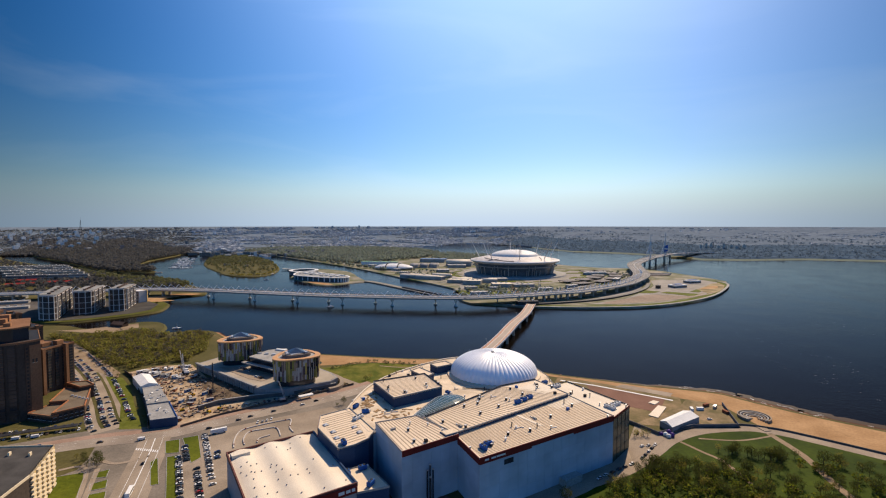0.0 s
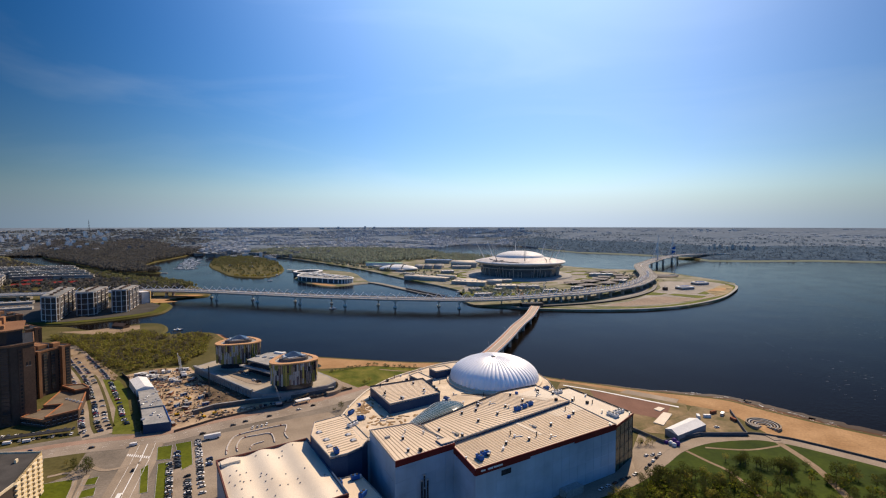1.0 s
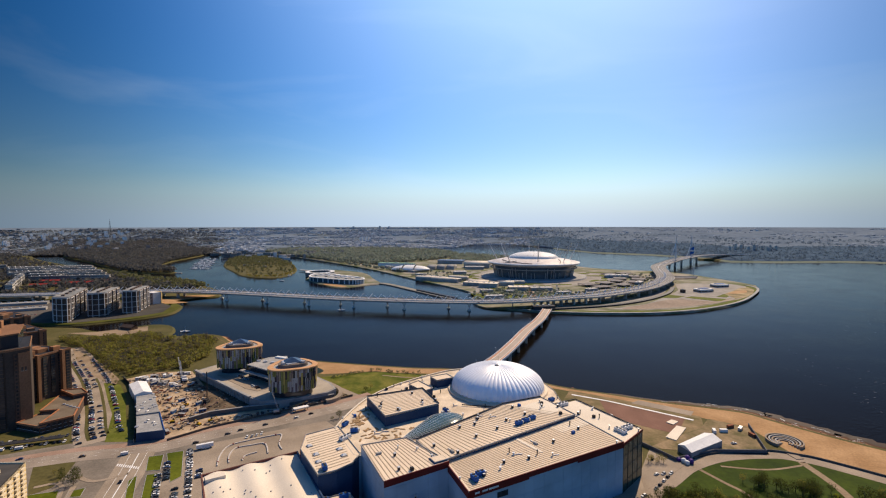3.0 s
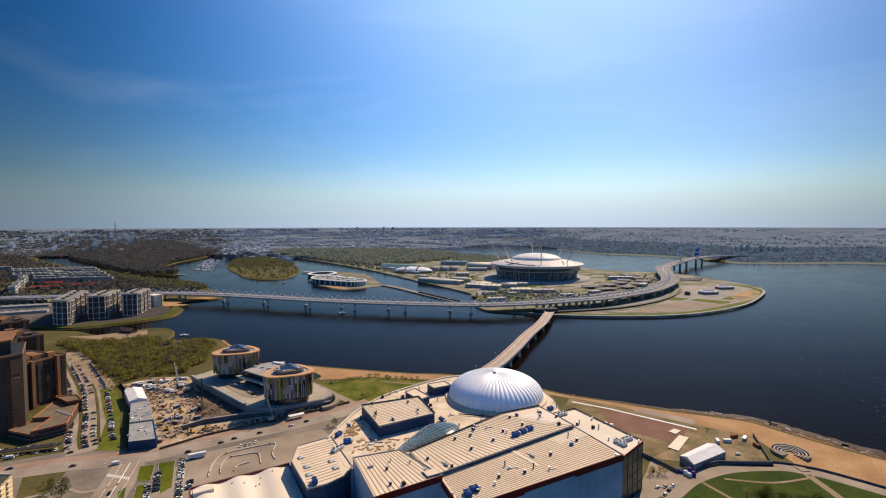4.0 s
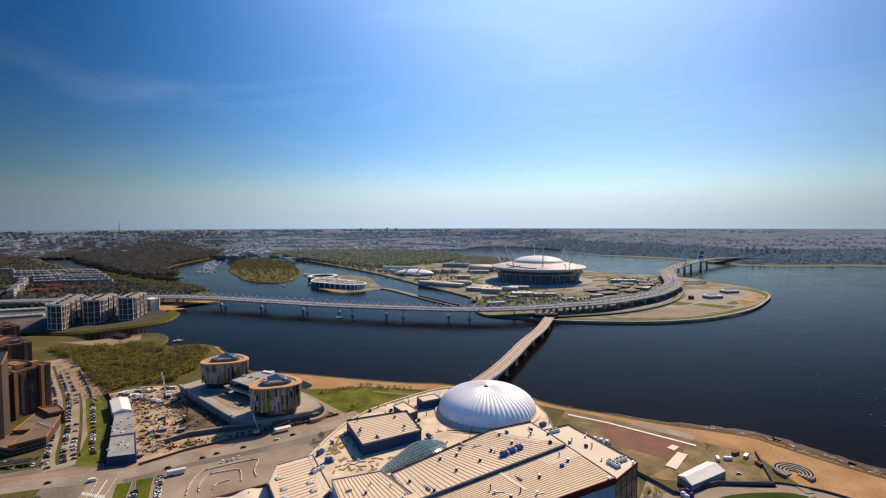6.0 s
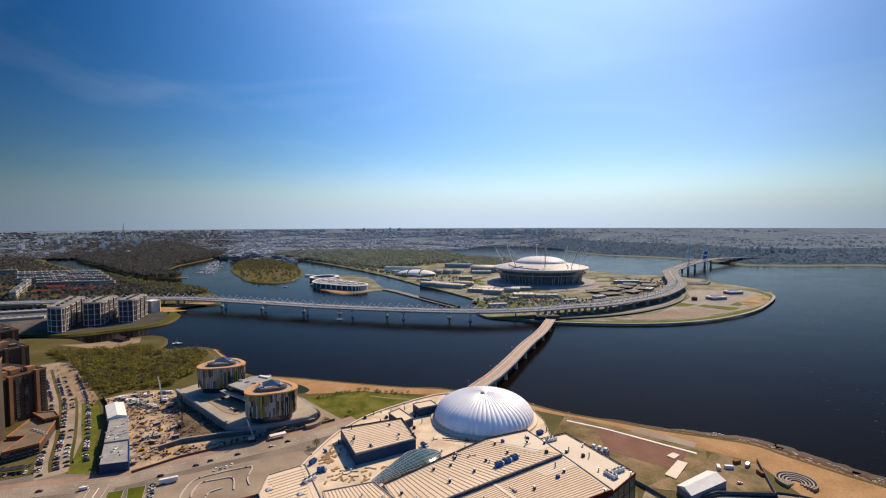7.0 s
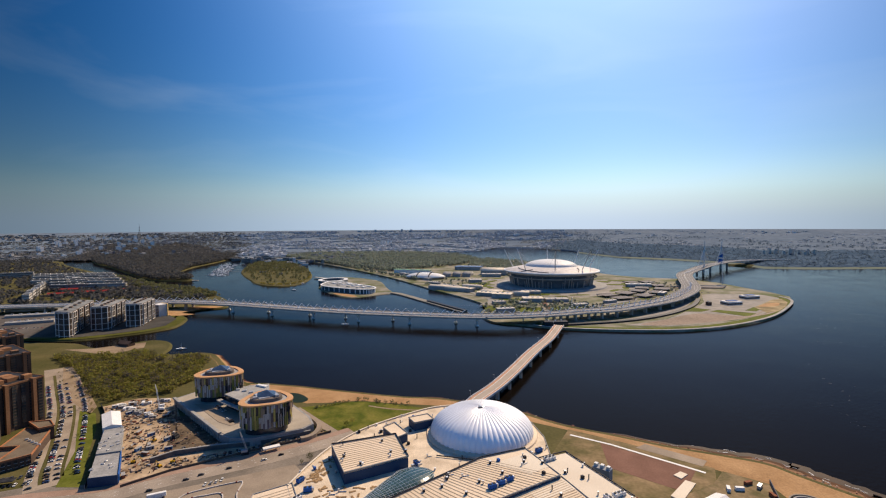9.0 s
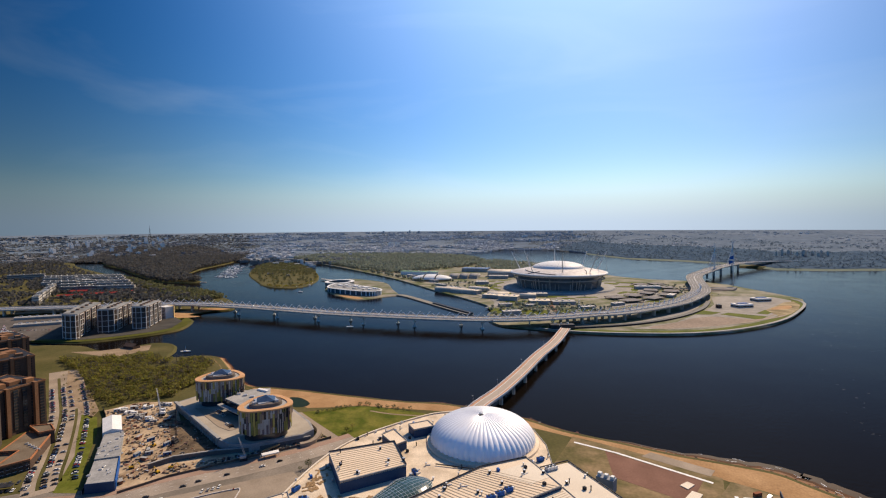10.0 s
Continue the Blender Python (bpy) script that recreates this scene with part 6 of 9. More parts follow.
for x, y, sx, sy, h, t in ((-41, 1475, 60, 26, 10, -30), (24, 1395, 46, 30, 9, -20), (69, 1362, 50, 36, 11, -12), (147, 1436, 52, 24, 8, 3), (144, 1306, 50, 34, 9, 3), (202, 1310, 56, 30, 7, 8), (-92, 1545, 70, 24, 8, -40), (75, 1152, 40, 16, 8, 18)):
    hall_low("stadium_pavilion", x, y, sx, sy, h, t, "low grey service pavilion near the stadium", WHITEROOF if h > 8 else PALEROOF, group="stadium pavilions")
SHELTER = mat("shelter_roof", (0.17, 0.16, 0.16), (0.25, 0.235, 0.23), 0.05)
for k in range(6):
    a = radians(-62 + 15 * k)
    for r_, w_ in ((268, 46), (322, 52)):
        x, y = 222 + r_ * math.cos(a), 1640 + r_ * math.sin(a)
        o = thing("parking_shelter", "grey flat roofed parking shelter by the stadium", "shelter", "parking shelters", at=(x, y, G0 - 0.1), turn=math.degrees(a) + 90)
        Geo().box(0, 0, 4.6, w_, 38, 0.8, 0, 0.2).ob("roof", SHELTER, o)
        for q in (-1, 1):
            Geo().box(0, q * 19.2, 3.6, w_ + 0.6, 0.6, 2.2).ob("roof_edge", DARK, o, "dark roof edge")
            for p_ in (-0.45, 0, 0.45):
                Geo().box(p_ * w_, q * 17, -0.5, 1.0, 1.0, 5.2).ob("post", CONCRETE, o)
hall_low("white_hall", 482, 1612, 74, 16, 9, 4, "long white roofed hall beside the stadium", WHITE, CONCRETE)
hall_low("barrel_hall", 42, 1960, 100, 66, 16, -8, "hall with a pale barrel roof", WHITEROOF, CONCRETE, barrel=10)
hall_low("blue_roof_hall", -71, 2150, 110, 60, 14, -10, "low hall with a blue roof", mat("blue_sheet_roof", (0.10, 0.17, 0.30), (0.16, 0.24, 0.40), 0.05), CONCRETE)
for x, y, sx, sy, t in ((-118, 1515, 62, 26, -22), (-62, 1480, 70, 26, -20), (-20, 1530, 60, 20, -20), (40, 1420, 54, 34, -12), (118, 1398, 44, 20, 2)):
    hall_low("long_hall", x, y, sx, sy, 8, t, "long pale roofed sports hall by the canal", WHITEROOF, CONCRETE, "sports hall", 5.0, "canal halls")
tennis = thing("tennis_dome", "wide flat white shell roof with two dark arches", "sports hall", at=(-205, 1800, G0 - 0.1), turn=-6)
Geo().loft([[(72 * f * math.cos(q * math.pi / 18), 44 * f * math.sin(q * math.pi / 18), z) for q in range(36)] for f, z in ((0.96, -0.5), (0.98, 6.5))], True).ob("wall", FINS[1], tennis, "brown louvred wall")
Geo().loft([[(74 * f * math.cos(q * math.pi / 18), 46 * f * math.sin(q * math.pi / 18), z) for q in range(36)] for f, z in ((1.0, 6.0), (0.93, 10.5), (0.75, 15.5), (0.5, 19.0), (0.25, 20.8), (0.02, 21.4))], True).ob("roof", WHITE, tennis, "white shell roof", True)
for x_ in (-22, 22):
    rib_ = [(x_, 44 * q / 8) for q in range(-8, 9)]
    zz = [5.5 + 16.0 * math.sqrt(max(0.0, 1 - (q / 8.2) ** 2)) for q in range(-8, 9)]
    ribbon(rib_, 1.4, 1.4, [z - 1 for z in zz], [z + 1.6 for z in zz]).ob("arch", DARK, tennis, "dark roof arch")
for k in range(3):
    hall_low("barrel_hall", -130 + 36 * k, 1880 + 6 * k, 30, 60, 9, -8, "small grey barrel roofed hall", CONCRETE, CONCRETE, barrel=8, group="grey barrel halls")
hall_low("green_roof_hall", -285, 1980, 150, 30, 14, -12, "long green and white sports hall", mat("green_sheet_roof", (0.16, 0.30, 0.20), (0.24, 0.40, 0.28), 0.05), WHITE)
for x, y, t in ((610, 1302, 20), (698, 1402, 20)):
    o = hall_low("island_pavilion", x, y, 40, 24, 7, t, "white and blue pavilion on the island plaza", WHITE, WHITE, group="island pavilions")
    Geo().box(0, 0, 1.2, 40.4, 24.4, 3.2).ob("window_band", DARKGLASS, o)
    Geo().box(0, 0, 8.9, 28, 12, 0.6, 0, 0.2).ob("blue_roof", BLUEPAINT, o, "blue roof panel")
hall_low("kiosk", 551, 1282, 9, 9, 7, 20, "small dark kiosk on the plaza", DARK, BRICK, "kiosk")
hall_low("gate_house", 168, 1014, 44, 16, 8, 10, "dark gatehouse under the viaduct at the bridge end", DARK, DARKGLASS)
flag = thing("flagpole", "tall white flagpole with a large blue flag", "flag", at=(770, 1722, G0 - 0.2))
Geo().tube((0, 0, -0.5), (0, 0, 108), 1.1, 8, 0.5).ob("pole", WHITE, flag)
fl = [[(-15 * s, 4 * math.sin(4 * s) * s, z - 8 * s) for s in [k / 10 for k in range(11)]] for z in (74, 96)]
Geo().loft(fl, False, False).ob("flag_cloth", BLUEPAINT, flag, "blue flag", True)
Geo().loft([[(-15 * q, 4 * math.sin(4 * q) * q + o_, 78 + 10 * q - 8 * q + w_) for q in [k / 10 for k in range(11)]] for o_, w_ in ((-0.3, 0), (-0.3, 5))], False, False).ob("flag_stripe", WHITE, flag, "white stripe", True)
pav = thing("ferry_terraces", "stepped grey terraces by the water on the island", "terrace")
for k in range(5):
    ribbon(smooth_line([(560 + 18 * k, 1600 + 22 * k), (640 + 14 * k, 1580 + 20 * k), (720 + 8 * k, 1600 + 14 * k)], False, 5), 5, 5, G0 - 0.2, G0 + 2.5 + 1.5 * (k % 2)).ob("terrace_step", CONCRETE if k % 2 else PAVING, pav)

TOWNROOF = mat("town_roof", (0.14, 0.145, 0.14), (0.27, 0.27, 0.26), 0.06, vary=0.45, contrast=1.5)
# islet building: a long rounded glass block with a ring at its end
islet = thing("islet_hotel", "rounded glass islet building with white roof ring and fins", "building")
out_l = smooth_line([(-486, 1560), (-470, 1480), (-400, 1432), (-330, 1404), (-300, 1410), (-296, 1440), (-320, 1476), (-390, 1530), (-440, 1580), (-470, 1600)], True, 4)
Geo().prism(out_l, 1.5, 14).ob("wall", mat("teal_glass", (0.04, 0.07, 0.09), (0.08, 0.12, 0.15), 0.05, rough=0.2), islet)
Geo().prism(out_l, 14, 14.6).ob("roof", TOWNROOF, islet, "grey roof deck")
ribbon(out_l + out_l[:1], 1.5, 3.5, 14, 15.6).ob("roof_rim", WHITE, islet, "white roof rim")
finm = Geo().box(0, 0, 0, 2.4, 3.0, 13.6, 0, 0.1).mesh("fin", mat("pale_blue_fin", (0.60, 0.66, 0.70), (0.72, 0.77, 0.80), 0.1))
for k, p in enumerate(out_l):
    piece("fin", finm, islet, pose(p[0], p[1], 1.8, 0, 0, k * 9))
ring = [(-492 + 42 * math.cos(a * math.pi / 16), 1640 + 50 * math.sin(a * math.pi / 16)) for a in range(33)]
ribbon(ring, 5, 5, 1.5, 14).ob("ring_wing", mat("ring_glass", (0.10, 0.12, 0.14), (0.16, 0.18, 0.20), 0.05, rough=0.3), islet)
ribbon(ring, 6, 6, 14, 15.2).ob("ring_roof", WHITE, islet, "white ring roof")
for k in range(12):
    Geo().box(-462 + 13 * k, 1538 - 9 * k + 22 * (k % 3 - 1), 14.5, 9 + 4 * (k % 3), 12 - 2 * (k % 4), 2.4 + 0.7 * (k % 2), -25 - 9 * (k % 3), 0.2).ob("roof_unit", WHITE if k % 3 else PALEROOF, islet)
area("islet_sand", [(-405, 1396), (-345, 1346), (-322, 1352), (-350, 1384), (-396, 1414)], 2.1, SAND, "sandy tip of the islet", "beach", 3)
dam = thing("causeway", "long narrow stone causeway from islet to island", "causeway")
ribbon(smooth_line([(-270, 1440), (-222, 1420), (-120, 1288), (-64, 1214), (-15, 1153)], False, 5), 9, 9, -1.5, 2.2).ob("causeway_bed", mat("pale_stone_bed", (0.20, 0.19, 0.16), (0.30, 0.28, 0.24), 0.03), dam)
ribbon(smooth_line([(-120, 1288), (-64, 1214), (-15, 1153)], False, 5), 7, 2, 2.2, 5).ob("quay_wall", DARK, dam)
low_b = thing("canal_bridge", "low flat road bridge across the canal", "bridge")
ribbon([(-620, 1800), (-560, 1760), (-530, 1740)], 6, 6, 3, 5).ob("deck", BRIDGEC, low_b)
for t in (0.3, 0.7):
    Geo().box(-620 + 90 * t, 1800 - 60 * t, -2, 3, 8, 5.2, -34).ob("pier", BRIDGEC, low_b)

irng = random.Random(19)
for k in range(26):
    a, r = irng.uniform(0, 6.28), irng.uniform(190, 330)
    x, y = 222 + r * math.cos(a), 1600 + r * math.sin(a)
    if inside(x, y, krest) and y < 1950 and not (abs(x - 560) < 60):
        w = irng.uniform(14, 40)
        area("stadium_lawn", [(x - w, y - w * 0.3), (x + w * 0.8, y - w * 0.4), (x + w, y + w * 0.35), (x - w * 0.7, y + w * 0.4)], G0 + 0.5 + k * 0.01, GRASS, "green lawn bed round the stadium", "lawn", 3)
for pts in ([(86, 1209), (160, 1216), (155, 1154), (106, 1150)], [(181, 1218), (220, 1222), (213, 1172), (180, 1164)], [(226, 1235), (268, 1226), (262, 1190), (222, 1184)], [(290, 1200), (340, 1240), (352, 1222), (300, 1180)], [(20, 1240), (60, 1215), (70, 1165), (34, 1160)]):
    area("stadium_lawn", pts, G0 + 0.62, GRASS, "green lawn bed near the viaduct", "lawn")
tagged(ribbon([(170, 1285), (172, 1220), (177, 1160)], 5, 5, G0, G0 + 0.7).ob("red_path", REDPAVE), "reddish paved walk to the stadium", "path", "", "structure")
lmast = thing("lattice_mast", "grey lattice lighting mast by the viaduct", "mast", at=(222, 1177, G0))
for e in (-1, 1):
    for f in (-1, 1):
        Geo().tube((e * 2.4, f * 2.4, -0.3), (e * 1.2, f * 1.2, 30), 0.4, 4).ob("leg", STEEL, lmast)
for z in range(4, 30, 5):
    Geo().box(0, 0, z, 4.4 - z * 0.06, 4.4 - z * 0.06, 0.5, 0, 0.1).ob("brace", STEEL, lmast)
for x, y, sx, sy, h, t in ((-150, 1640, 40, 16, 6, -40), (-200, 1760, 60, 18, 7, -45), (-20, 1700, 40, 30, 9, 10), (60, 1260, 30, 18, 6, 20), (250, 1240, 34, 14, 6, 30), (330, 1300, 34, 14, 6, 35), (120, 1260, 26, 14, 5, 10), (500, 1450, 40, 16, 7, 60), (-300, 1900, 40, 18, 8, -45), (30, 1880, 70, 30, 10, 0), (140, 1900, 60, 26, 10, 5), (300, 1880, 60, 24, 9, -10)):
    hall_low("stadium_pavilion", x, y, sx, sy, h, t, "low grey service pavilion near the stadium", PALEROOF, group="stadium pavilions")

# ---- river bank: flats on the inlet ----
WGRID = mat("white_grid_render", (0.60, 0.585, 0.56), (0.72, 0.71, 0.685), 0.05)
DKCLAD = mat("dark_blue_grey_clad", (0.06, 0.07, 0.085), (0.10, 0.11, 0.13), 0.05, rough=0.4)
FACADE = mat("brown_grey_render", (0.13, 0.095, 0.075), (0.19, 0.14, 0.11), 0.05)


def waterside_block(end_l, end_r, back, top, label, cols):
    """A curved-ended block: dark glazed round end to the water, white gridded long side."""
    o = thing("waterside_block", label, "apartment building", "waterside blocks")
    a, b, c = Vector(end_l), Vector(end_r), Vector(back)
    a = a + (a - b) * 0.08
    b, c = b + (b - a) * 0.06, c + (b - a) * 0.06
    w = (c - b)
    d = a + w
    mid = (a + b) / 2
    out = (mid - (c + d) / 2).normalized()
    r = (b - a).length / 2
    side_v = (b - a).normalized()
    rnd_end = [tuple(mid + side_v * (r * math.cos(t)) + out * (r * 0.8 * math.sin(t))) for t in [math.pi * k / 10 for k in range(11)]]
    Geo().prism([tuple(c), *rnd_end, tuple(d)], G0 - 0.5, top).ob("wall", FACADE, o)
    Geo().prism(rnd_end, G0 - 0.4, top + 0.6).ob("round_end", DKCLAD, o, "dark glazed round end")
    g_ring = [tuple(mid + (Vector(p) - mid) * 1.012) for p in rnd_end]
    for j in range(5):
        ribbon(g_ring, 0.3, 0.3, 5 + j * (top - 6) / 4, 5.8 + j * (top - 6) / 4).ob("white_band", WGRID, o)
    for k in range(0, 11, 2):
        p = g_ring[k]
        Geo().box(p[0], p[1], G0, 0.9, 0.9, top - G0, 0, 0.05).ob("white_pier", WGRID, o)
    wall_d = w.normalized()
    nrm = Vector((wall_d.y, -wall_d.x))
    if nrm.dot(b - a) < 0:
        nrm = -nrm
    ang = math.degrees(math.atan2(wall_d.y, wall_d.x))
    bays = cols
    for i in range(bays):
        lo, hi = b.lerp(c, (i + 0.06) / bays), b.lerp(c, (i + 0.66) / bays)
        m = (lo + hi) / 2 + nrm * 0.9
        bay = Geo().box(m.x, m.y, G0 + 3, (hi - lo).length, 1.8, top - G0 - 3.5, ang, 0.1).ob("bay", FACADE, o, "gridded window bay")
        for f in (0.0, 0.5, 1.0):
            p = lo.lerp(hi, f) + nrm * 1.9
            Geo().box(p.x, p.y, G0 + 3, 0.9, 0.5, top - G0 - 3.5, ang).ob("white_strip", WGRID, bay)
        for j in range(5):
            Geo().box(m.x + nrm.x * 0.95, m.y + nrm.y * 0.95, G0 + 3.2 + j * (top - G0 - 4) / 4.06, (hi - lo).length, 0.4, 0.9, ang).ob("white_strip", WGRID, bay)
        for f in (0.27, 0.73):
            for j in range(8):
                p = lo.lerp(hi, f) + nrm * 1.86
                Geo().box(p.x, p.y, G0 + 4.2 + j * (top - G0 - 5) / 8, (hi - lo).length * 0.36, 0.16, (top - G0 - 5) / 8 * 0.66, ang).ob("window", GLASS2, bay)
    Geo().prism([tuple(c), tuple(b), tuple(a), tuple(d)], top, top + 0.4).ob("roof", TOWNROOF, o)
    for k in range(5):
        p = (a + b) / 2 + w * (0.1 + 0.19 * k)
        Geo().box(p.x, p.y, top, 6, 5, 3.0, ang, 0.2).ob("roof_house", FACADE, o)
    return o


waterside_block((-716, 846), (-684, 842), (-757, 968), 46, "waterside block with white gridded bays beside the inlet", 4)
waterside_block((-690, 893), (-666, 906), (-702, 985), 46, "waterside block with white gridded bays near the inlet mouth", 3)
waterside_block((-650, 930), (-626, 938), (-654, 1008), 46, "waterside block with white gridded bays facing the bay", 3)
small = thing("waterside_house", "small white block with a yellow end wall", "apartment building")
Geo().prism([(-650, 1044), (-657, 1026), (-680, 1036), (-673, 1056)], G0 - 0.4, 28).ob("wall", WGRID, small)
Geo().prism([(-648.5, 1041), (-650, 1045), (-673, 1057), (-672, 1053)], G0, 28.5).ob("end_wall", YEL, small, "yellow end wall")
for j in range(7):
    Geo().box(-668, 1030.2, 5 + j * 3.2, 20, 0.4, 1.2, -24).ob("window_band", GLASS2, small)
area("inlet_green", smooth_line([(-760, 818), (-661, 821), (-609, 860), (-576, 898), (-560, 942), (-592, 1018), (-642, 1066), (-640, 1080), (-640, 1040), (-610, 1000), (-590, 945), (-630, 880), (-680, 838)], True, 3), Z1, ROUGHG, "green bank along the inlet", "lawn")
area("inlet_sand", smooth_line([(-600, 1060), (-640, 1075), (-622, 1118), (-590, 1158), (-650, 1160), (-690, 1100), (-640, 1040)], True, 3), Z2, SAND, "sandy spit below the viaduct", "beach")
# Dark asphalt, with the blocks' shadow added to its colour.
area("waterside_yard", [(-762, 832), (-672, 832), (-625, 868), (-594, 905), (-580, 942), (-606, 1010), (-650, 1045), (-740, 1062), (-830, 1000), (-800, 900)], Z2 + 0.05, mat("shaded_courtyard", (0.045, 0.042, 0.038), (0.09, 0.085, 0.075), 0.03, fine=0.3), "asphalt courtyard between the waterside blocks, darkened for their shadow", "yard")
area("town_yard", [(-730, 700), (-760, 800), (-740, 850), (-800, 980), (-880, 1060), (-1500, 860), (-1500, 600), (-800, 560)], Z1, mat("oily_yard", (0.07, 0.062, 0.055), (0.14, 0.125, 0.11), 0.02, fine=0.2), "paved yards and car parks of the river bank", "yard")

# ---- town blocks on the river bank ----
TOWNWALL = mat("town_render", (0.25, 0.24, 0.225), (0.38, 0.365, 0.34), 0.02, vary=0.4)
REDSHEET = mat("red_sheet_roof", (0.26, 0.035, 0.03), (0.36, 0.06, 0.05), 0.05)
town_rnd = random.Random(11)
SHEDS = (((-954, 1086), (-1048, 1047), 15), ((-894, 1025), (-977, 984), 15), ((-836, 959), (-902, 918), 16))
town_m = Geo().box(0, 0, 0, 1, 1, 1).mesh("wall", TOWNWALL)
roof_g = Geo().box(0, 0, 0, 1.02, 1.04, 1, 0, 0.0)
for k in range(11):
    roof_g.box(-0.44 + 0.088 * k, town_rnd.uniform(-0.3, 0.3), 1, town_rnd.uniform(0.012, 0.035), town_rnd.uniform(0.12, 0.35), town_rnd.uniform(1.0, 2.6))
roof_m = roof_g.mesh("roof", TOWNROOF)
roof_m.materials.append(WHITE)
for p in roof_m.polygons:
    p.material_index = int(p.center.z > 1.01 and (p.index // 6) % 4 == 1)
band_m = Geo().box(0, 0, 0, 1.006, 1.012, 1).mesh("window_band", GLASS2)


def town_block(x, y, sx, sy, h, turn, label="grey town block with bands of windows", z=G0):
    o = thing("town_block", label, "building", "town blocks", at=(x, y, z - 0.3), turn=turn)
    s = piece("wall", town_m, o, Matrix.Diagonal((sx, sy, h, 1)))
    piece("roof", roof_m, o, Matrix.Translation((0, 0, h)) @ Matrix.Diagonal((sx, sy, 0.8, 1)))
    n = max(1, min(3, int(h / 5)))
    for j in range(n):
        piece("window_band", band_m, o, Matrix.Translation((0, 0, 1.5 + j * h / n)) @ Matrix.Diagonal((sx, sy, h / n * 0.24, 1)))
    return o


for x, y, sx, sy, h, t in ((-1760, 1700, 110, 20, 20, 38), (-1950, 1560, 40, 40, 55, 10), (-1900, 1650, 34, 34, 60, 10), (-1820, 1500, 60, 30, 24, 20), (-2100, 1800, 90, 24, 24, 30), (-2300, 1700, 90, 24, 26, 15)):
    town_block(x, y, sx, sy, h, t)
for k in range(46):
    x, y = town_rnd.uniform(-2900, -1750), town_rnd.uniform(900, 2500)
    if y < 0.75 * -x - 100 and not (1000 < y < 1140):
        town_block(x, y, town_rnd.uniform(30, 110), town_rnd.uniform(16, 40), town_rnd.uniform(10, 30), town_rnd.choice((10, 35, 100, 125)))
for k in range(60):
    x, y = town_rnd.uniform(-1250, -760), town_rnd.uniform(640, 1010)
    if y < 1000 + (x + 790) * 0.1 and not any(abs((x - a[0]) * (b[1] - a[1]) - (y - a[1]) * (b[0] - a[0])) / math.dist(a, b) < 45 for a, b, w in SHEDS) and not inside(x, y, [(-800, 830), (-700, 800), (-600, 900), (-700, 1020), (-790, 990)]):
        town_block(x, y, town_rnd.uniform(20, 60), town_rnd.uniform(12, 24), town_rnd.uniform(5, 9), town_rnd.choice((-20, 70)), "low pale industrial shed on the river bank")
# perimeter blocks of the housing quarter
ex, ey = Vector((-0.943, -0.332)), Vector((-0.72, 0.69))
for j in range(7):
    for i in range(4 if j < 2 else 5):
        p = Vector((-1112, 1441)) + ex * 51.5 * i + ey * (74 * j + town_rnd.uniform(-2, 2))
        town_block(p.x, p.y, 50, 14, 18 + (i * j + j) % 3 * 1.5, 19.4, "long grey housing slab with a cluttered flat roof")
        if j and (i + j) % 3 == 0:
            q = p - ey * 37
            town_block(q.x, q.y, 14, 34, 16, 19.4, "grey housing wing with a cluttered flat roof")
for k in range(5):
    p = Vector((-1296, 1366)).lerp(Vector((-1140, 1180)), k / 4)
    town_block(p.x, p.y, 52, 14, 22 + 2 * (k % 2), -50, "tall grey housing slab beside the expressway")
# long sheds between the expressway and the waterside flats
for (x0, y0), (x1, y1), w in SHEDS:
    o = thing("long_shed", "long low shed with a pale grey roof", "shed", "long sheds", at=((x0 + x1) / 2, (y0 + y1) / 2, G0 - 0.3), turn=math.degrees(math.atan2(y1 - y0, x1 - x0)))
    ln = math.hypot(x1 - x0, y1 - y0)
    Geo().box(0, 0, 0, ln, w, 5).ob("wall", TOWNWALL, o)
    Geo().loft([[(e * ln / 2 * 1.01, q * w * 0.53, 5.02 + z) for q, z in ((-1, 0), (-0.5, 1.3), (0, 1.8), (0.5, 1.3), (1, 0))] for e in (-1, 1)], True).ob("roof", CONCRETE, o, "pale grey sheet roof")
    for k in range(6):
        Geo().box(ln * (k - 2.5) / 6.5, 0, 6.5, 5, 2.2, 1.6, 0, 0.15).ob("roof_vent", STEEL, o)
for x, y, w in ((-1150, 1285, 60), (-1090, 1335, 70), (-1210, 1372, 50)):
    rr_ = thing("red_roof_house", "long low house with a red sheet roof", "building", "red roofed houses", at=(x, y, G0 - 0.3), turn=27)
    Geo().box(0, 0, 0, w, 13, 7).ob("wall", FACADE, rr_)
    Geo().loft([[(e * w / 2 * 1.03, q * 7.2, 7 + z) for q, z in ((-1, 0), (0, 4), (1, 0))] for e in (-1, 1)], False, False).ob("roof", REDSHEET, rr_)
redrow = thing("red_roof_row", "long low building with a red roof", "building")
Geo().box(-1095, 1372, G0 - 0.3, 110, 22, 6, 25).ob("wall", WGRID, redrow)
Geo().box(-1095, 1372, 8.6, 114, 24, 1.6, 25, 0.6).ob("roof", REDSHEET, redrow)
quay_hut = thing("quay_hut", "dark brown pitched boat shed on the quay", "shed")
Geo().box(-537, 792, G0 - 0.2, 24, 12, 4.5, -15).ob("wall", BRICK, quay_hut)
Geo().loft([[(-537 + e * 12.5, 792 - e * 3.3 + s, z) for s, z in ((-7, 7.2), (0, 11), (7, 7.2))] for e in (-1, 1)], False, False).ob("roof", BRICK, quay_hut)

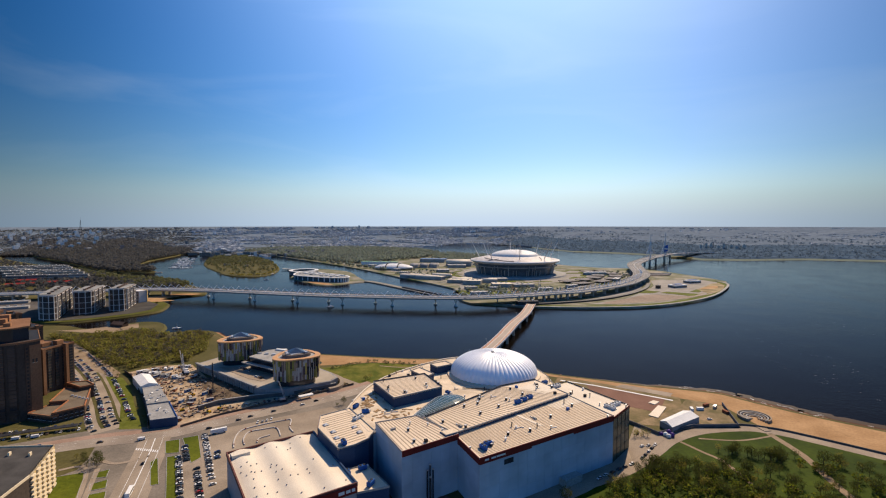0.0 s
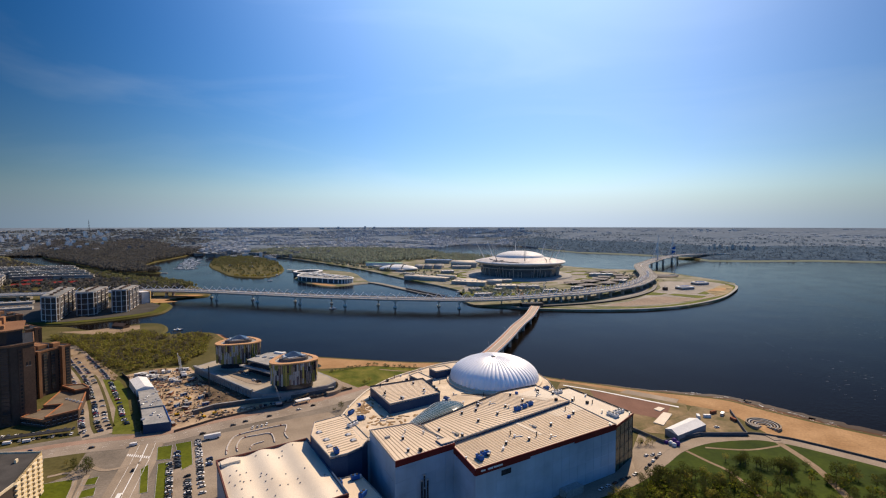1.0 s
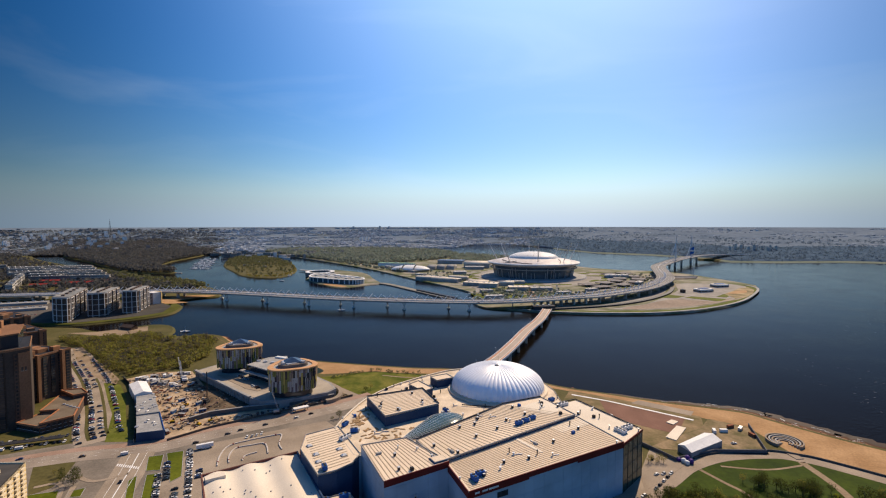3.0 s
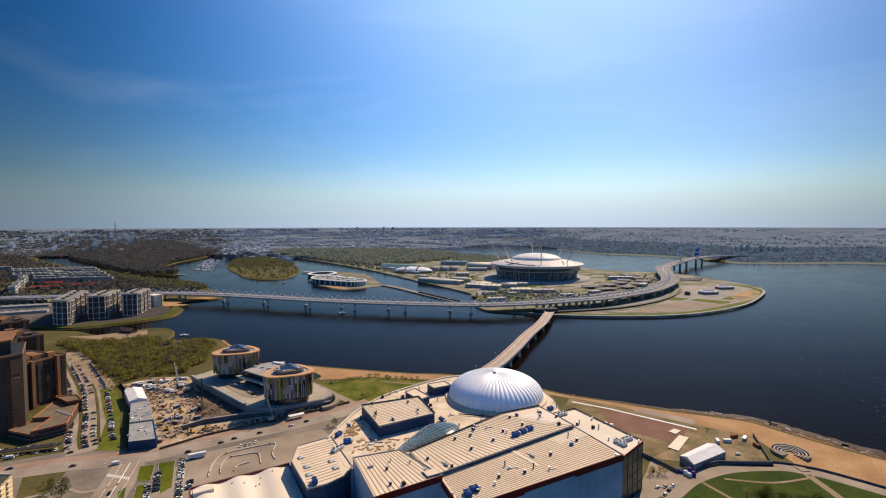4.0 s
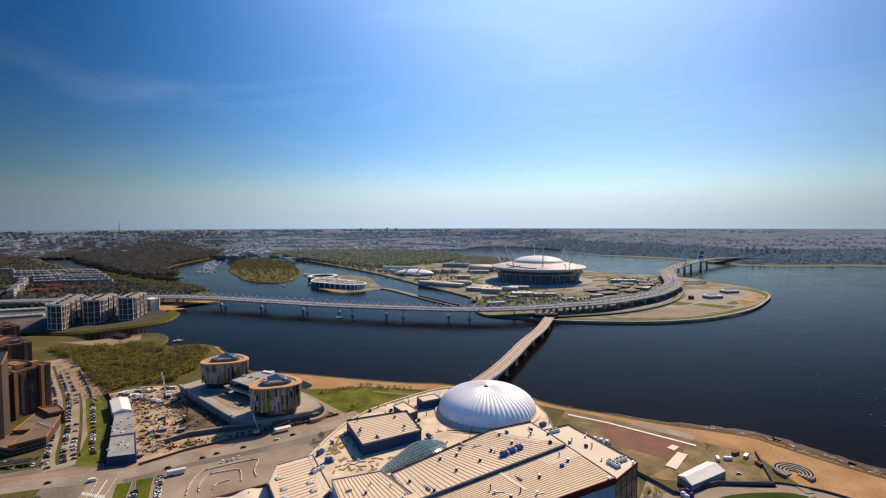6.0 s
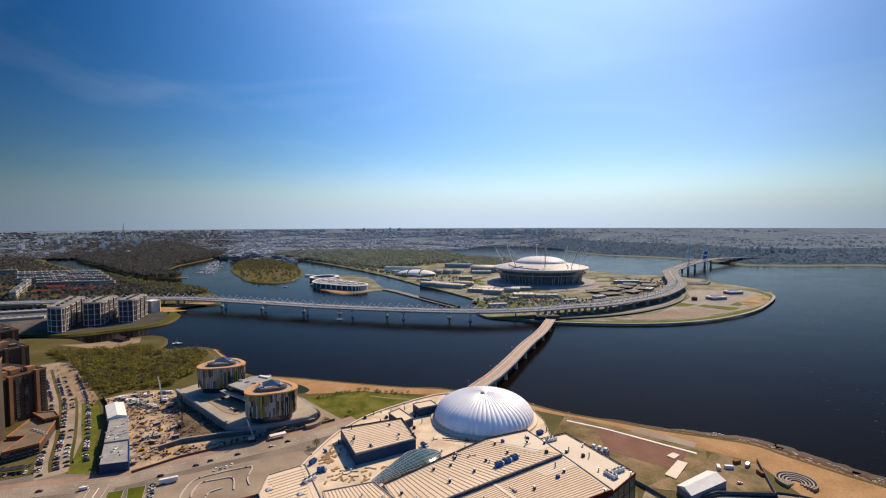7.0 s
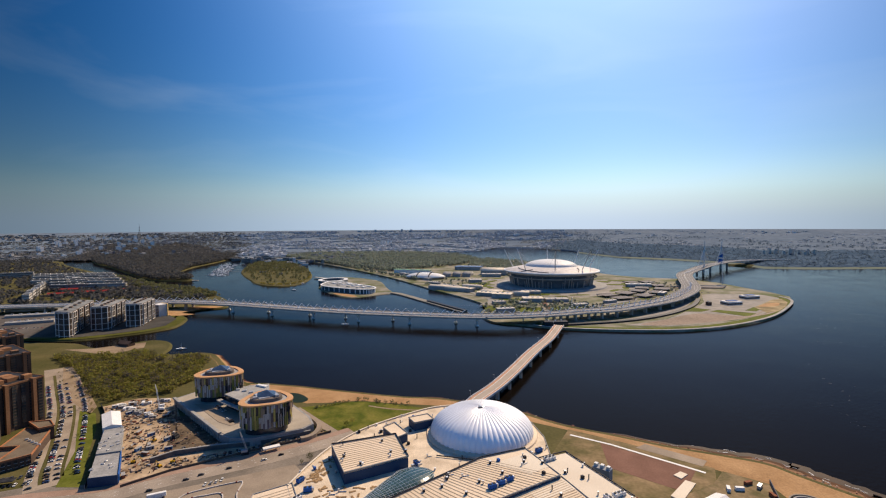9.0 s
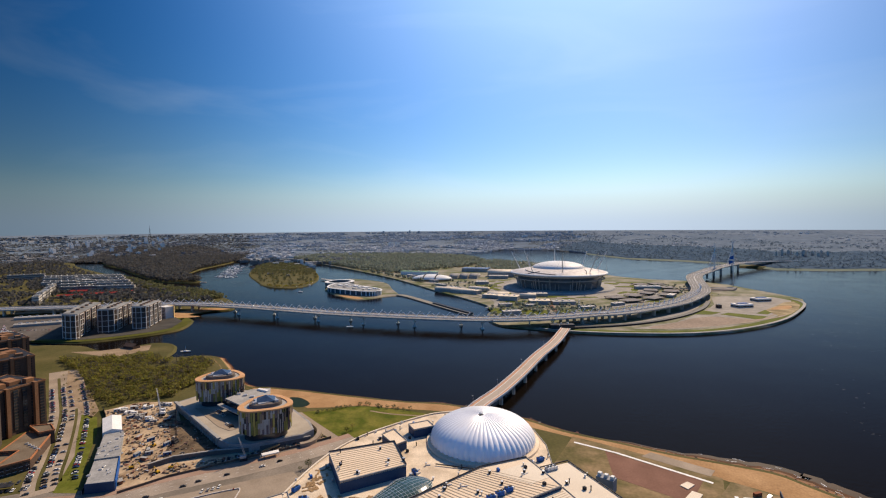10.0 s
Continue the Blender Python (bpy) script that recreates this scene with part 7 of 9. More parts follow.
# ---- vegetation ----
def forest(name, label, pts, material, size=(9.0, 6.0), quads=14, seed=1, trunk=None, leaf=0.42, level=1.0):
    """Many trees in one mesh: loose tufts round each crown, with gaps, and a trunk each."""
    rg = np.random.default_rng(seed)
    n = len(pts)
    P = np.array(pts, float)
    H = size[0] * rg.uniform(0.65, 1.25, n)
    R = size[1] * 0.5 * rg.uniform(0.7, 1.3, n)
    q = n * quads
    idx = np.repeat(np.arange(n), quads)
    v = rg.normal(size=(q, 3))
    v /= np.linalg.norm(v, axis=1)[:, None]
    rad = rg.uniform(0.35, 1.0, q) ** 0.6
    c = np.empty((q, 3))
    c[:, 0] = P[idx, 0] + v[:, 0] * rad * R[idx]
    c[:, 1] = P[idx, 1] + v[:, 1] * rad * R[idx]
    c[:, 2] = P[idx, 2] + H[idx] * (0.60 + 0.38 * v[:, 2] * rad)
    a = rg.normal(size=(q, 3))
    a[:, 2] *= level
    a /= np.linalg.norm(a, axis=1)[:, None]
    up = rg.normal(size=(q, 3))
    up[:, 2] = up[:, 2] / level
    b = np.cross(a, up)
    b /= np.linalg.norm(b, axis=1)[:, None]
    s = (R[idx] * leaf * rg.uniform(0.6, 1.4, q))[:, None]
    verts = np.stack([c - a * s - b * s * 0.7, c + a * s * 0.8 - b * s, c + a * s + b * s * 0.8, c - a * s * 0.7 + b * s], 1).reshape(-1, 3)
    me = bpy.data.meshes.new(name)
    if trunk:
        tw = 0.035 * H
        tv = []
        for k in range(3):
            ang = 2.1 * k
            tv.append(np.stack([P[:, 0] + tw * math.cos(ang), P[:, 1] + tw * math.sin(ang), P[:, 2] - 0.2], 1))
        tv.append(np.stack([P[:, 0], P[:, 1], P[:, 2] + H * 0.8], 1))
        tverts = np.stack(tv, 1).reshape(-1, 3)
        base = len(verts)
        verts = np.concatenate([verts, tverts])
        k4 = base + 4 * np.arange(n)
        tris = np.concatenate([np.stack([k4 + i, k4 + (i + 1) % 3, k4 + 3], 1) for i in range(3)])
    faces = np.arange(q * 4).reshape(-1, 4).tolist()
    if trunk:
        faces += tris.tolist()
    me.from_pydata(verts.tolist(), [], faces)
    me.materials.append(material)
    if trunk:
        me.materials.append(trunk)
        me.polygons.foreach_set("material_index", [0] * q + [1] * (3 * n))
    me.update()
    return tagged(new(name, me), label, "trees", "", "stuff")


def scatter(poly, step, z, seed, keep=1.0, skip=()):
    rg = random.Random(seed)
    xs, ys = [p[0] for p in poly], [p[1] for p in poly]
    out = []
    y = min(ys)
    while y < max(ys):
        x = min(xs)
        while x < max(xs):
            px, py = x + rg.uniform(-0.6, 0.6) * step, y + rg.uniform(-0.6, 0.6) * step
            if rg.random() < keep and noise.noise((px * 0.012, py * 0.012, seed)) > -0.35 and inside(px, py, poly) and not any(inside(px, py, s) for s in skip):
                out.append((px, py, z))
            x += step
        y += step
    return out


BARK = mat("grey_bark", (0.07, 0.055, 0.04), (0.12, 0.10, 0.08), 0.5)
BARE = island_mat("bare_spring_crowns", [(0.085, 0.074, 0.064), (0.105, 0.09, 0.076), (0.095, 0.088, 0.066), (0.12, 0.104, 0.088)], leaf=0.5)
SPRING = island_mat("spring_crowns", [(0.20, 0.20, 0.03), (0.27, 0.25, 0.04), (0.24, 0.18, 0.05), (0.19, 0.15, 0.05), (0.31, 0.29, 0.045)], leaf=0.6)
SCRUBC = island_mat("willow_crowns", [(0.19, 0.19, 0.04), (0.23, 0.23, 0.042), (0.20, 0.165, 0.06), (0.17, 0.14, 0.055), (0.26, 0.26, 0.046)], leaf=0.6)
# greens of the woods beyond the water, lightened and greyed to carry haze
GREENC = island_mat("hazed_green_crowns", [(0.165, 0.205, 0.165), (0.19, 0.235, 0.185), (0.205, 0.225, 0.19), (0.185, 0.205, 0.185)], leaf=0.55)
BANKC = island_mat("budding_crowns", [(0.13, 0.135, 0.062), (0.16, 0.165, 0.07), (0.12, 0.115, 0.075), (0.17, 0.175, 0.07)], leaf=0.55)
ymid = Vector((-1700, 2500))
# copy of the bare crown colours, greyed with haze for distant trees
HAZYBARE = island_mat("hazed_bare_crowns", [(0.088, 0.088, 0.088), (0.108, 0.105, 0.102), (0.10, 0.104, 0.094), (0.122, 0.118, 0.114)], leaf=0.5)
y_in = [tuple(Vector(p).lerp(ymid, 0.015)) for p in yelagin]
forest("bare_woods", "dense bare spring woods on the island, greyed by painted haze", scatter(y_in, 10.5, G0, 3), HAZYBARE, (19, 14), 20, 3, BARK, 0.3)
forest("park_woods", "park woods on the island, their green greyed by painted haze", scatter([(-1230, 2860), (-1000, 2640), (-760, 2370), (-400, 2030), (-310, 2150), (-120, 2400), (-60, 2700), (-160, 3050), (-500, 3300), (-1200, 3300)], 12.5, G0, 5), GREENC, (18, 14), 18, 5, BARK, 0.3)
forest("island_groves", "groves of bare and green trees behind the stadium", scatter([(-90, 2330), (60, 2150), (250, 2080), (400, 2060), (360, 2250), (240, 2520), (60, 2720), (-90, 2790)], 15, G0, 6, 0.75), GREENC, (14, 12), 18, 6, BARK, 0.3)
# far end of the wood, its crown colours hazed further
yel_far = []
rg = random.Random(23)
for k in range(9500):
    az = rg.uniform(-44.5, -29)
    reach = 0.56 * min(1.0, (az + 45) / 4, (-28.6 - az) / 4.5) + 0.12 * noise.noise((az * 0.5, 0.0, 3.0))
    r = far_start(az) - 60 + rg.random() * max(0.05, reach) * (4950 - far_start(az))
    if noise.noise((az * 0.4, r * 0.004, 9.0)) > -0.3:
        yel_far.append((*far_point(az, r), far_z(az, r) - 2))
forest("far_park_woods", "dense bare woods at the far end of the island", yel_far, island_mat("hazed_far_bare_crowns", [(0.098, 0.10, 0.10), (0.118, 0.118, 0.116), (0.13, 0.13, 0.128)], leaf=0.5), (13, 15), 12, 24, None, 0.34, 0.4)
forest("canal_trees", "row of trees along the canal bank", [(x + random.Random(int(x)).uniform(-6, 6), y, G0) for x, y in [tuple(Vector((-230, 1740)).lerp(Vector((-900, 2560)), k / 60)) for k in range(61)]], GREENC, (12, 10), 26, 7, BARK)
forest("bank_woods", "budding trees along the river bank", scatter([(-700, 1330), (-860, 1450), (-1050, 1535), (-1200, 1645), (-1350, 1745), (-1500, 1838), (-1540, 1810), (-1380, 1690), (-1180, 1560), (-960, 1400), (-840, 1280), (-760, 1230)], 10, G0, 8), BANKC, (11, 10), 24, 8, BARK, 0.3)
forest("town_trees", "bare street trees and groves among the town blocks", scatter([(-2660, 2700), (-2180, 2280), (-1560, 1820), (-1200, 1630), (-1040, 1500), (-1000, 1250), (-900, 1180), (-1300, 1050), (-2600, 1000)], 17, G0, 41, 0.6) + scatter([(-1180, 1300), (-1000, 1240), (-880, 1200), (-760, 1180), (-700, 1270), (-900, 1400), (-1060, 1450)], 11, G0, 42, 0.5), HAZYBARE, (12, 11), 14, 41, BARK)
isle_mid = Vector((-860, 2000))
isle_in = [tuple(Vector(p).lerp(isle_mid, 0.06)) for p in isle_m]
forest("islet_trees", "budding trees and shrubs on the marina islet", [p for p in scatter(isle_in, 11, 2.5, 9, 0.8) if random.Random(int(p[0] * 7)).random() < (0.75 if p[1] > 2020 else 0.22)], BANKC, (10, 9), 30, 9, BARK, 0.26)
forest("islet_hedge", "light green shrubs along the islet shore", [(*Vector(isle_in[k]).lerp(Vector(isle_in[(k + 1) % len(isle_in)]), f), 2.5) for k in range(8, 30) for f in (0.1, 0.35, 0.6, 0.85) if (k * 7 + int(f * 10)) % 3], SPRING, (6, 7), 26, 10, BARK, 0.26)
WOODS = [(-600, 722), (-566, 712), (-529, 728), (-470, 755), (-447, 744), (-417, 728), (-380, 742), (-350, 728), (-318, 640), (-312, 590), (-340, 580), (-362, 560), (-400, 572), (-440, 612), (-500, 660)]
forest("willow_scrub", "yellow green spring willow scrub by the shore", scatter(WOODS, 6.6, G0, 12, 0.8), SCRUBC, (7.0, 9), 80, 12, BARK, 0.12, 0.6)
forest("bare_scrub_trees", "taller bare brown trees among the willow scrub", scatter(WOODS, 11, G0, 52, 0.6), BARE, (11, 7), 70, 52, BARK, 0.1, 0.8)
forest("shore_scrub", "low shrubs at the edge of the sand", [(-92 + 3.3 * k + random.Random(k).uniform(-2, 2), 592 - 0.4 * k + random.Random(k + 50).uniform(-3, 3), G0) for k in range(0, 20, 2)] + [(-128 + 4 * k, 566 + 3 * k, G0) for k in range(8)] + scatter([(-60, 575), (-30, 578), (-26, 566), (-62, 562)], 5, G0, 66, 0.5), BANKC, (3.2, 4.5), 40, 13, BARK, 0.16)
forest("stadium_trees", "young trees and hedges round the stadium", scatter([(20, 1130), (150, 1080), (260, 1180), (330, 1290), (200, 1300), (80, 1330), (30, 1250)], 13, G0, 14, 0.6) + scatter([(-200, 1640), (-100, 1520), (0, 1500), (60, 1560), (-20, 1720), (-120, 1800)], 16, G0, 15, 0.35) + scatter([(480, 1500), (640, 1520), (620, 1660), (500, 1760)], 18, G0, 16, 0.4), GREENC, (7, 7), 20, 14, BARK)
# far woods: haze is painted into the blue of canopy and crowns
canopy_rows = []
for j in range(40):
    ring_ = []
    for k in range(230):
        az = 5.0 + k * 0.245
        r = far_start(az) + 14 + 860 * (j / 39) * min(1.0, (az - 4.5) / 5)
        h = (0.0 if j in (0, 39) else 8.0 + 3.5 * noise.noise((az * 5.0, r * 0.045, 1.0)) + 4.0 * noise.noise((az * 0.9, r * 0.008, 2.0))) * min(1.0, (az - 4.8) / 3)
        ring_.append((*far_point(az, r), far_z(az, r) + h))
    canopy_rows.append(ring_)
tagged(Geo().loft(canopy_rows, False, False).ob("far_woods", mat("hazed_far_canopy", (0.050, 0.084, 0.128), (0.095, 0.137, 0.188), 0.02, fine=0.09, rough=1.0, spec=0.0, contrast=1.2), None, "", True), "woods along the far shore with haze in their blue grey colour", "trees", "", "stuff")
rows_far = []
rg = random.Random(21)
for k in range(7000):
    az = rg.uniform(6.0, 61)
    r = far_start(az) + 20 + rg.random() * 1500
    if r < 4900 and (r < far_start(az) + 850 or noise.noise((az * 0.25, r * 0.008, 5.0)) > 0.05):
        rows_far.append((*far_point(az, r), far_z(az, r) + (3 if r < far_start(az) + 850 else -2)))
forest("far_groves", "single crowns standing out of the far woods", rows_far, island_mat("hazed_wood_crowns", [(0.080, 0.122, 0.170), (0.095, 0.137, 0.188), (0.11, 0.152, 0.20)], leaf=0.6), (13, 12), 10, 21, None, 0.3, 0.5)
# city trees, their crowns paled in colour to look hazy
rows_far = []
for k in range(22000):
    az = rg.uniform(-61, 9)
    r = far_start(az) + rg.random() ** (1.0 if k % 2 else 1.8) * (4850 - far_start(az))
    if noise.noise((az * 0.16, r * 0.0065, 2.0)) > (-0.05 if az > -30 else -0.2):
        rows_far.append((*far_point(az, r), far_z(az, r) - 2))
forest("far_city_trees", "patches of bare woods in the far city, paled by painted haze", rows_far, island_mat("hazed_city_crowns", [(0.19, 0.22, 0.24), (0.205, 0.235, 0.255), (0.22, 0.25, 0.265)], leaf=0.6), (8, 11), 9, 22, None, 0.36, 0.4)
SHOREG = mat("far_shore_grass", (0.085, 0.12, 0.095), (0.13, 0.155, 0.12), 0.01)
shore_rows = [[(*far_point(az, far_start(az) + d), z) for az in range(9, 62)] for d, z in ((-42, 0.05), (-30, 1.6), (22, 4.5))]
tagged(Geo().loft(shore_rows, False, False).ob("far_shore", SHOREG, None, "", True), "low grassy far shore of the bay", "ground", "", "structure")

# ---- far city ----
def far_city(name, label, count, az0, az1, seed, colours, hh, near=0.0, far=1.0, power=1.0, quarter=-0.1):
    """Long low blocks, thick in the built-up quarters and thin between them."""
    g = Geo()
    rg = random.Random(seed)
    for k in range(count):
        az = rg.uniform(az0, az1)
        u = near + (far - near) * rg.random() ** power
        r0 = far_start(az) + 40
        r = r0 + (4900 - r0) * u
        x, y = far_point(az, r)
        if noise.noise((az * 0.2, r * 0.006, seed)) < quarter or az > 3 and az1 < 20 and rg.random() < (az - 3) / 6:
            continue
        w, d, h = rg.uniform(8, 42), rg.uniform(8, 22), rg.uniform(*hh)
        if rg.random() < 0.03:
            w, d, h = rg.uniform(14, 20), 14, h * 2.6
        g.box(x, y, far_z(az, r) - 4, w, d, h + 4, rg.choice((0, 8, 35, 90, 125)) - az)
    return tagged(g.ob(name, island_mat(name + "_walls", colours)), label, "city", "", "stuff")


# pale bluish wall colours that include the haze over the city
HAZECITY = [(0.30, 0.335, 0.37), (0.36, 0.385, 0.41), (0.33, 0.36, 0.39), (0.43, 0.45, 0.47), (0.30, 0.33, 0.36), (0.38, 0.395, 0.41), (0.34, 0.365, 0.39), (0.50, 0.51, 0.52), (0.32, 0.345, 0.37), (0.40, 0.41, 0.415), (0.55, 0.56, 0.57), (0.74, 0.75, 0.76)]
far_city("far_city", "dense far city of low blocks, paled by painted haze", 9500, -29, 9, 31, HAZECITY, (3.0, 9.0), 0.0, 0.97, 1.15)
# Darker than far_city: the dimmer side of the view is put into these colours.
far_city("far_west_city", "far housing quarters beyond the wooded island", 4200, -61, -29, 33, [(0.13, 0.135, 0.14), (0.20, 0.20, 0.20), (0.16, 0.165, 0.165), (0.25, 0.25, 0.245), (0.14, 0.14, 0.14), (0.22, 0.21, 0.20), (0.50, 0.50, 0.49)], (3.0, 9.0), 0.0, 0.97, 1.1)
rows_far = []
for k in range(11000):
    az = rg.uniform(-61, -28)
    r = far_start(az) + rg.random() ** 1.2 * (4800 - far_start(az))
    if noise.noise((az * 0.18, r * 0.007, 8.0)) > -0.15:
        rows_far.append((*far_point(az, r), far_z(az, r) - 2))
forest("far_west_trees", "dark bare groves among the far housing", rows_far, island_mat("far_west_crowns", [(0.085, 0.088, 0.084), (0.105, 0.108, 0.10), (0.12, 0.122, 0.115)], leaf=0.5), (9, 12), 9, 34, None, 0.36, 0.4)
far_city("far_suburb", "scattered far blocks beyond the woods", 1500, 6, 61, 32, HAZECITY, (1.5, 3), 0.42, 0.97, 1.0, 0.05)
# distant walls, lightened in base colour where haze would pale them
HAZEWALL = mat("haze_grey_walls", (0.42, 0.42, 0.40), (0.50, 0.50, 0.48), 0.02, spec=0.0)
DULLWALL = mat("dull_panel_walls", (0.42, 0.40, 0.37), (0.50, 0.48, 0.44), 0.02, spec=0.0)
PALEWALL = mat("hazed_panel_walls", (0.66, 0.66, 0.64), (0.78, 0.78, 0.76), 0.02, spec=0.0)
tv = thing("television_mast", "distant lattice television mast above the city", "mast", at=(*far_point(-38.45, 4700), far_z(-38.45, 4700) - 1))
for k in range(3):
    a = 2.1 * k
    Geo().tube((9 * math.cos(a), 9 * math.sin(a), 0), (1.2 * math.cos(a), 1.2 * math.sin(a), 88), 1.0, 5, 0.6).ob("leg", DARK, tv)
for z in (14, 34, 52, 70):
    Geo().tube((0, 0, z), (0, 0, z + 1.5), 8.6 - z * 0.09, 8).ob("ring", DARK, tv)
Geo().tube((0, 0, 86), (0, 0, 108), 0.9, 5, 0.4).ob("antenna", DARK, tv)
frng2 = random.Random(91)
distant = [(26.9 + 0.38 * k + 0.1 * (k % 3), 3230 + 14 * (k % 4), 10 + 2 * (k % 3), 26 + 4 * (k * 7 % 4)) for k in range(11)]
distant += [(frng2.uniform(-47, -37), frng2.uniform(3700, 4650), frng2.uniform(12, 24), frng2.uniform(14, 34)) for k in range(46)]
distant += [(-13.6 + 0.35 * k, 3950, 16, 34) for k in range(4)] + [(-2, 4650, 30, 22), (2.2, 4700, 40, 20), (-6.5, 4500, 24, 24)]
for k, (az, r, w, h) in enumerate(distant):
    x, y = far_point(az, r)
    o = thing("distant_block", "distant tall pale block with haze in its wall colour", "building", "distant blocks", at=(x, y, far_z(az, r) - 1), turn=-az + (0 if k < 11 else 25))
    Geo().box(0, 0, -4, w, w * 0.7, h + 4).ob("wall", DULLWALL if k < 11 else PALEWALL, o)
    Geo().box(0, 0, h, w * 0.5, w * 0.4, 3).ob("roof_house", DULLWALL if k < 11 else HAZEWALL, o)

# ---- park trees ----
def tree_parts(seed, h, r, quads, crown_mat):
    """Tapered trunk with limbs, and a loose crown of leaf tufts."""
    rg = random.Random(seed)
    tr = Geo()
    tr.tube((0, 0, -0.3), (0.1, 0, h * 0.45), 0.028 * h, 6, 0.016 * h)
    for k in range(5):
        a = 1.26 * k + rg.uniform(-0.3, 0.3)
        z = h * rg.uniform(0.28, 0.45)
        tr.tube((0.08, 0, z), (r * 0.65 * math.cos(a), r * 0.65 * math.sin(a), z + h * rg.uniform(0.2, 0.4)), 0.012 * h, 4, 0.004 * h)
    cr = Geo()
    for k in range(quads):
        v = Vector((rg.gauss(0, 1), rg.gauss(0, 1), rg.gauss(0, 1))).normalized() * rg.uniform(0.3, 1.0) ** 0.6
        lump = 0.8 + 0.35 * noise.noise(v * 2.2 + Vector((seed, 0, 0)))
        c = Vector((v.x * r * lump, v.y * r * lump, h * 0.56 + v.z * h * 0.44 * lump))
        a = Vector((rg.gauss(0, 1), rg.gauss(0, 1), rg.gauss(0, 1))).normalized()
        b = a.cross(Vector((rg.gauss(0, 1), rg.gauss(0, 1), rg.gauss(0, 1)))).normalized()
        s = r * 0.05 * rg.uniform(0.6, 1.4)
        cr.add([tuple(c - a * s), tuple(c - b * s * 0.8), tuple(c + a * s), tuple(c + b * s)], [(0, 1, 2, 3)])
    return tr.mesh("trunk", BARK), cr.mesh("crown", crown_mat)


PARKGREEN = island_mat("park_crowns", [(0.05, 0.068, 0.012), (0.07, 0.09, 0.016), (0.075, 0.075, 0.022), (0.065, 0.06, 0.022)], leaf=0.5)
KINDS = [tree_parts(1, 9, 4.4, 520, PARKGREEN), tree_parts(2, 7.5, 3.4, 340, SPRING), tree_parts(3, 10.5, 5.2, 640, PARKGREEN), tree_parts(4, 6, 3.4, 340, PARKGREEN)]
trng = random.Random(77)


def tree(x, y, kind=None, s=1.0):
    k = trng.randrange(4) if kind is None else kind
    o = thing("park_tree", ("leafy dark green spring tree in the park", "light green young spring tree", "large dark green spring tree on the lawn", "small rounded spring tree")[k], "tree", "park trees", at=(x, y, G0 + 0.1), turn=trng.uniform(0, 360))
    o.scale = (s, s, s * trng.uniform(0.85, 1.15))
    piece("trunk", KINDS[k][0], o)
    piece("crown", KINDS[k][1], o)
    return o


for cx, cy, n, sp in ((214, 364, 14, 8), (243, 358, 26, 14), (272, 342, 16, 15), (178, 338, 30, 15), (150, 334, 26, 13), (205, 332, 22, 18), (225, 322, 22, 18), (120, 314, 22, 13), (165, 314, 30, 20), (240, 305, 20, 22), (100, 290, 20, 15), (190, 296, 26, 26), (295, 328, 16, 16), (270, 310, 14, 18)):
    for k in range(int(n * 0.68)):
        x, y = cx + trng.gauss(0, sp * 0.62), cy + trng.gauss(0, sp * 0.42)
        if inside(x, y, lawn + [(500, 60), (240, 60), (60, 120), (40, 270)]):
            tree(x, y, None, trng.uniform(0.7, 1.15))
THICKC = island_mat("thicket_crowns", [(0.08, 0.105, 0.010), (0.13, 0.16, 0.016), (0.17, 0.19, 0.02), (0.10, 0.095, 0.022), (0.085, 0.07, 0.026)], leaf=0.6)
forest("park_thicket", "loose green spring thicket in the park", scatter([(92, 290), (118, 314), (148, 336), (172, 346), (196, 336), (222, 318), (246, 300), (244, 270), (100, 268)], 4.6, G0, 71, 0.55) + scatter([(252, 352), (290, 330), (330, 310), (330, 280), (268, 290)], 6, G0, 72, 0.4), THICKC, (6.0, 6.0), 70, 71, BARK, 0.13, 0.7)
for x, y in ((158, 392), (161, 389), (164, 393), (160, 396), (155, 389), (166, 390), (-243, 336), (-240, 343), (-247, 339), (-252, 345), (-236, 341), (-258, 346), (-246, 349), (-235, 335), (-82, 524), (-78, 530), (-70, 470), (-76, 465), (-90, 455), (-95, 450)):
    tree(x, y, 1 if x > 0 else None, trng.uniform(0.6, 1.0))
for k in range(40):
    f = trng.random()
    p = lots[int(f * (len(lots) - 1))]
    tree(p[0] + trng.choice((8.5, -9, 24)) + trng.uniform(-2, 2), p[1] + trng.uniform(-3, 3) + 6, trng.choice((1, 3)), trng.uniform(0.35, 0.6))

# ---- cars ----
TYRE = mat("tyre_rubber", (0.015, 0.015, 0.015), (0.03, 0.03, 0.03), 3.0)


def paint(name, c, rough=0.3):
    return mat("paint_" + name, tuple(v * 0.9 for v in c), c, 0.5, rough=rough, fine=0.5)


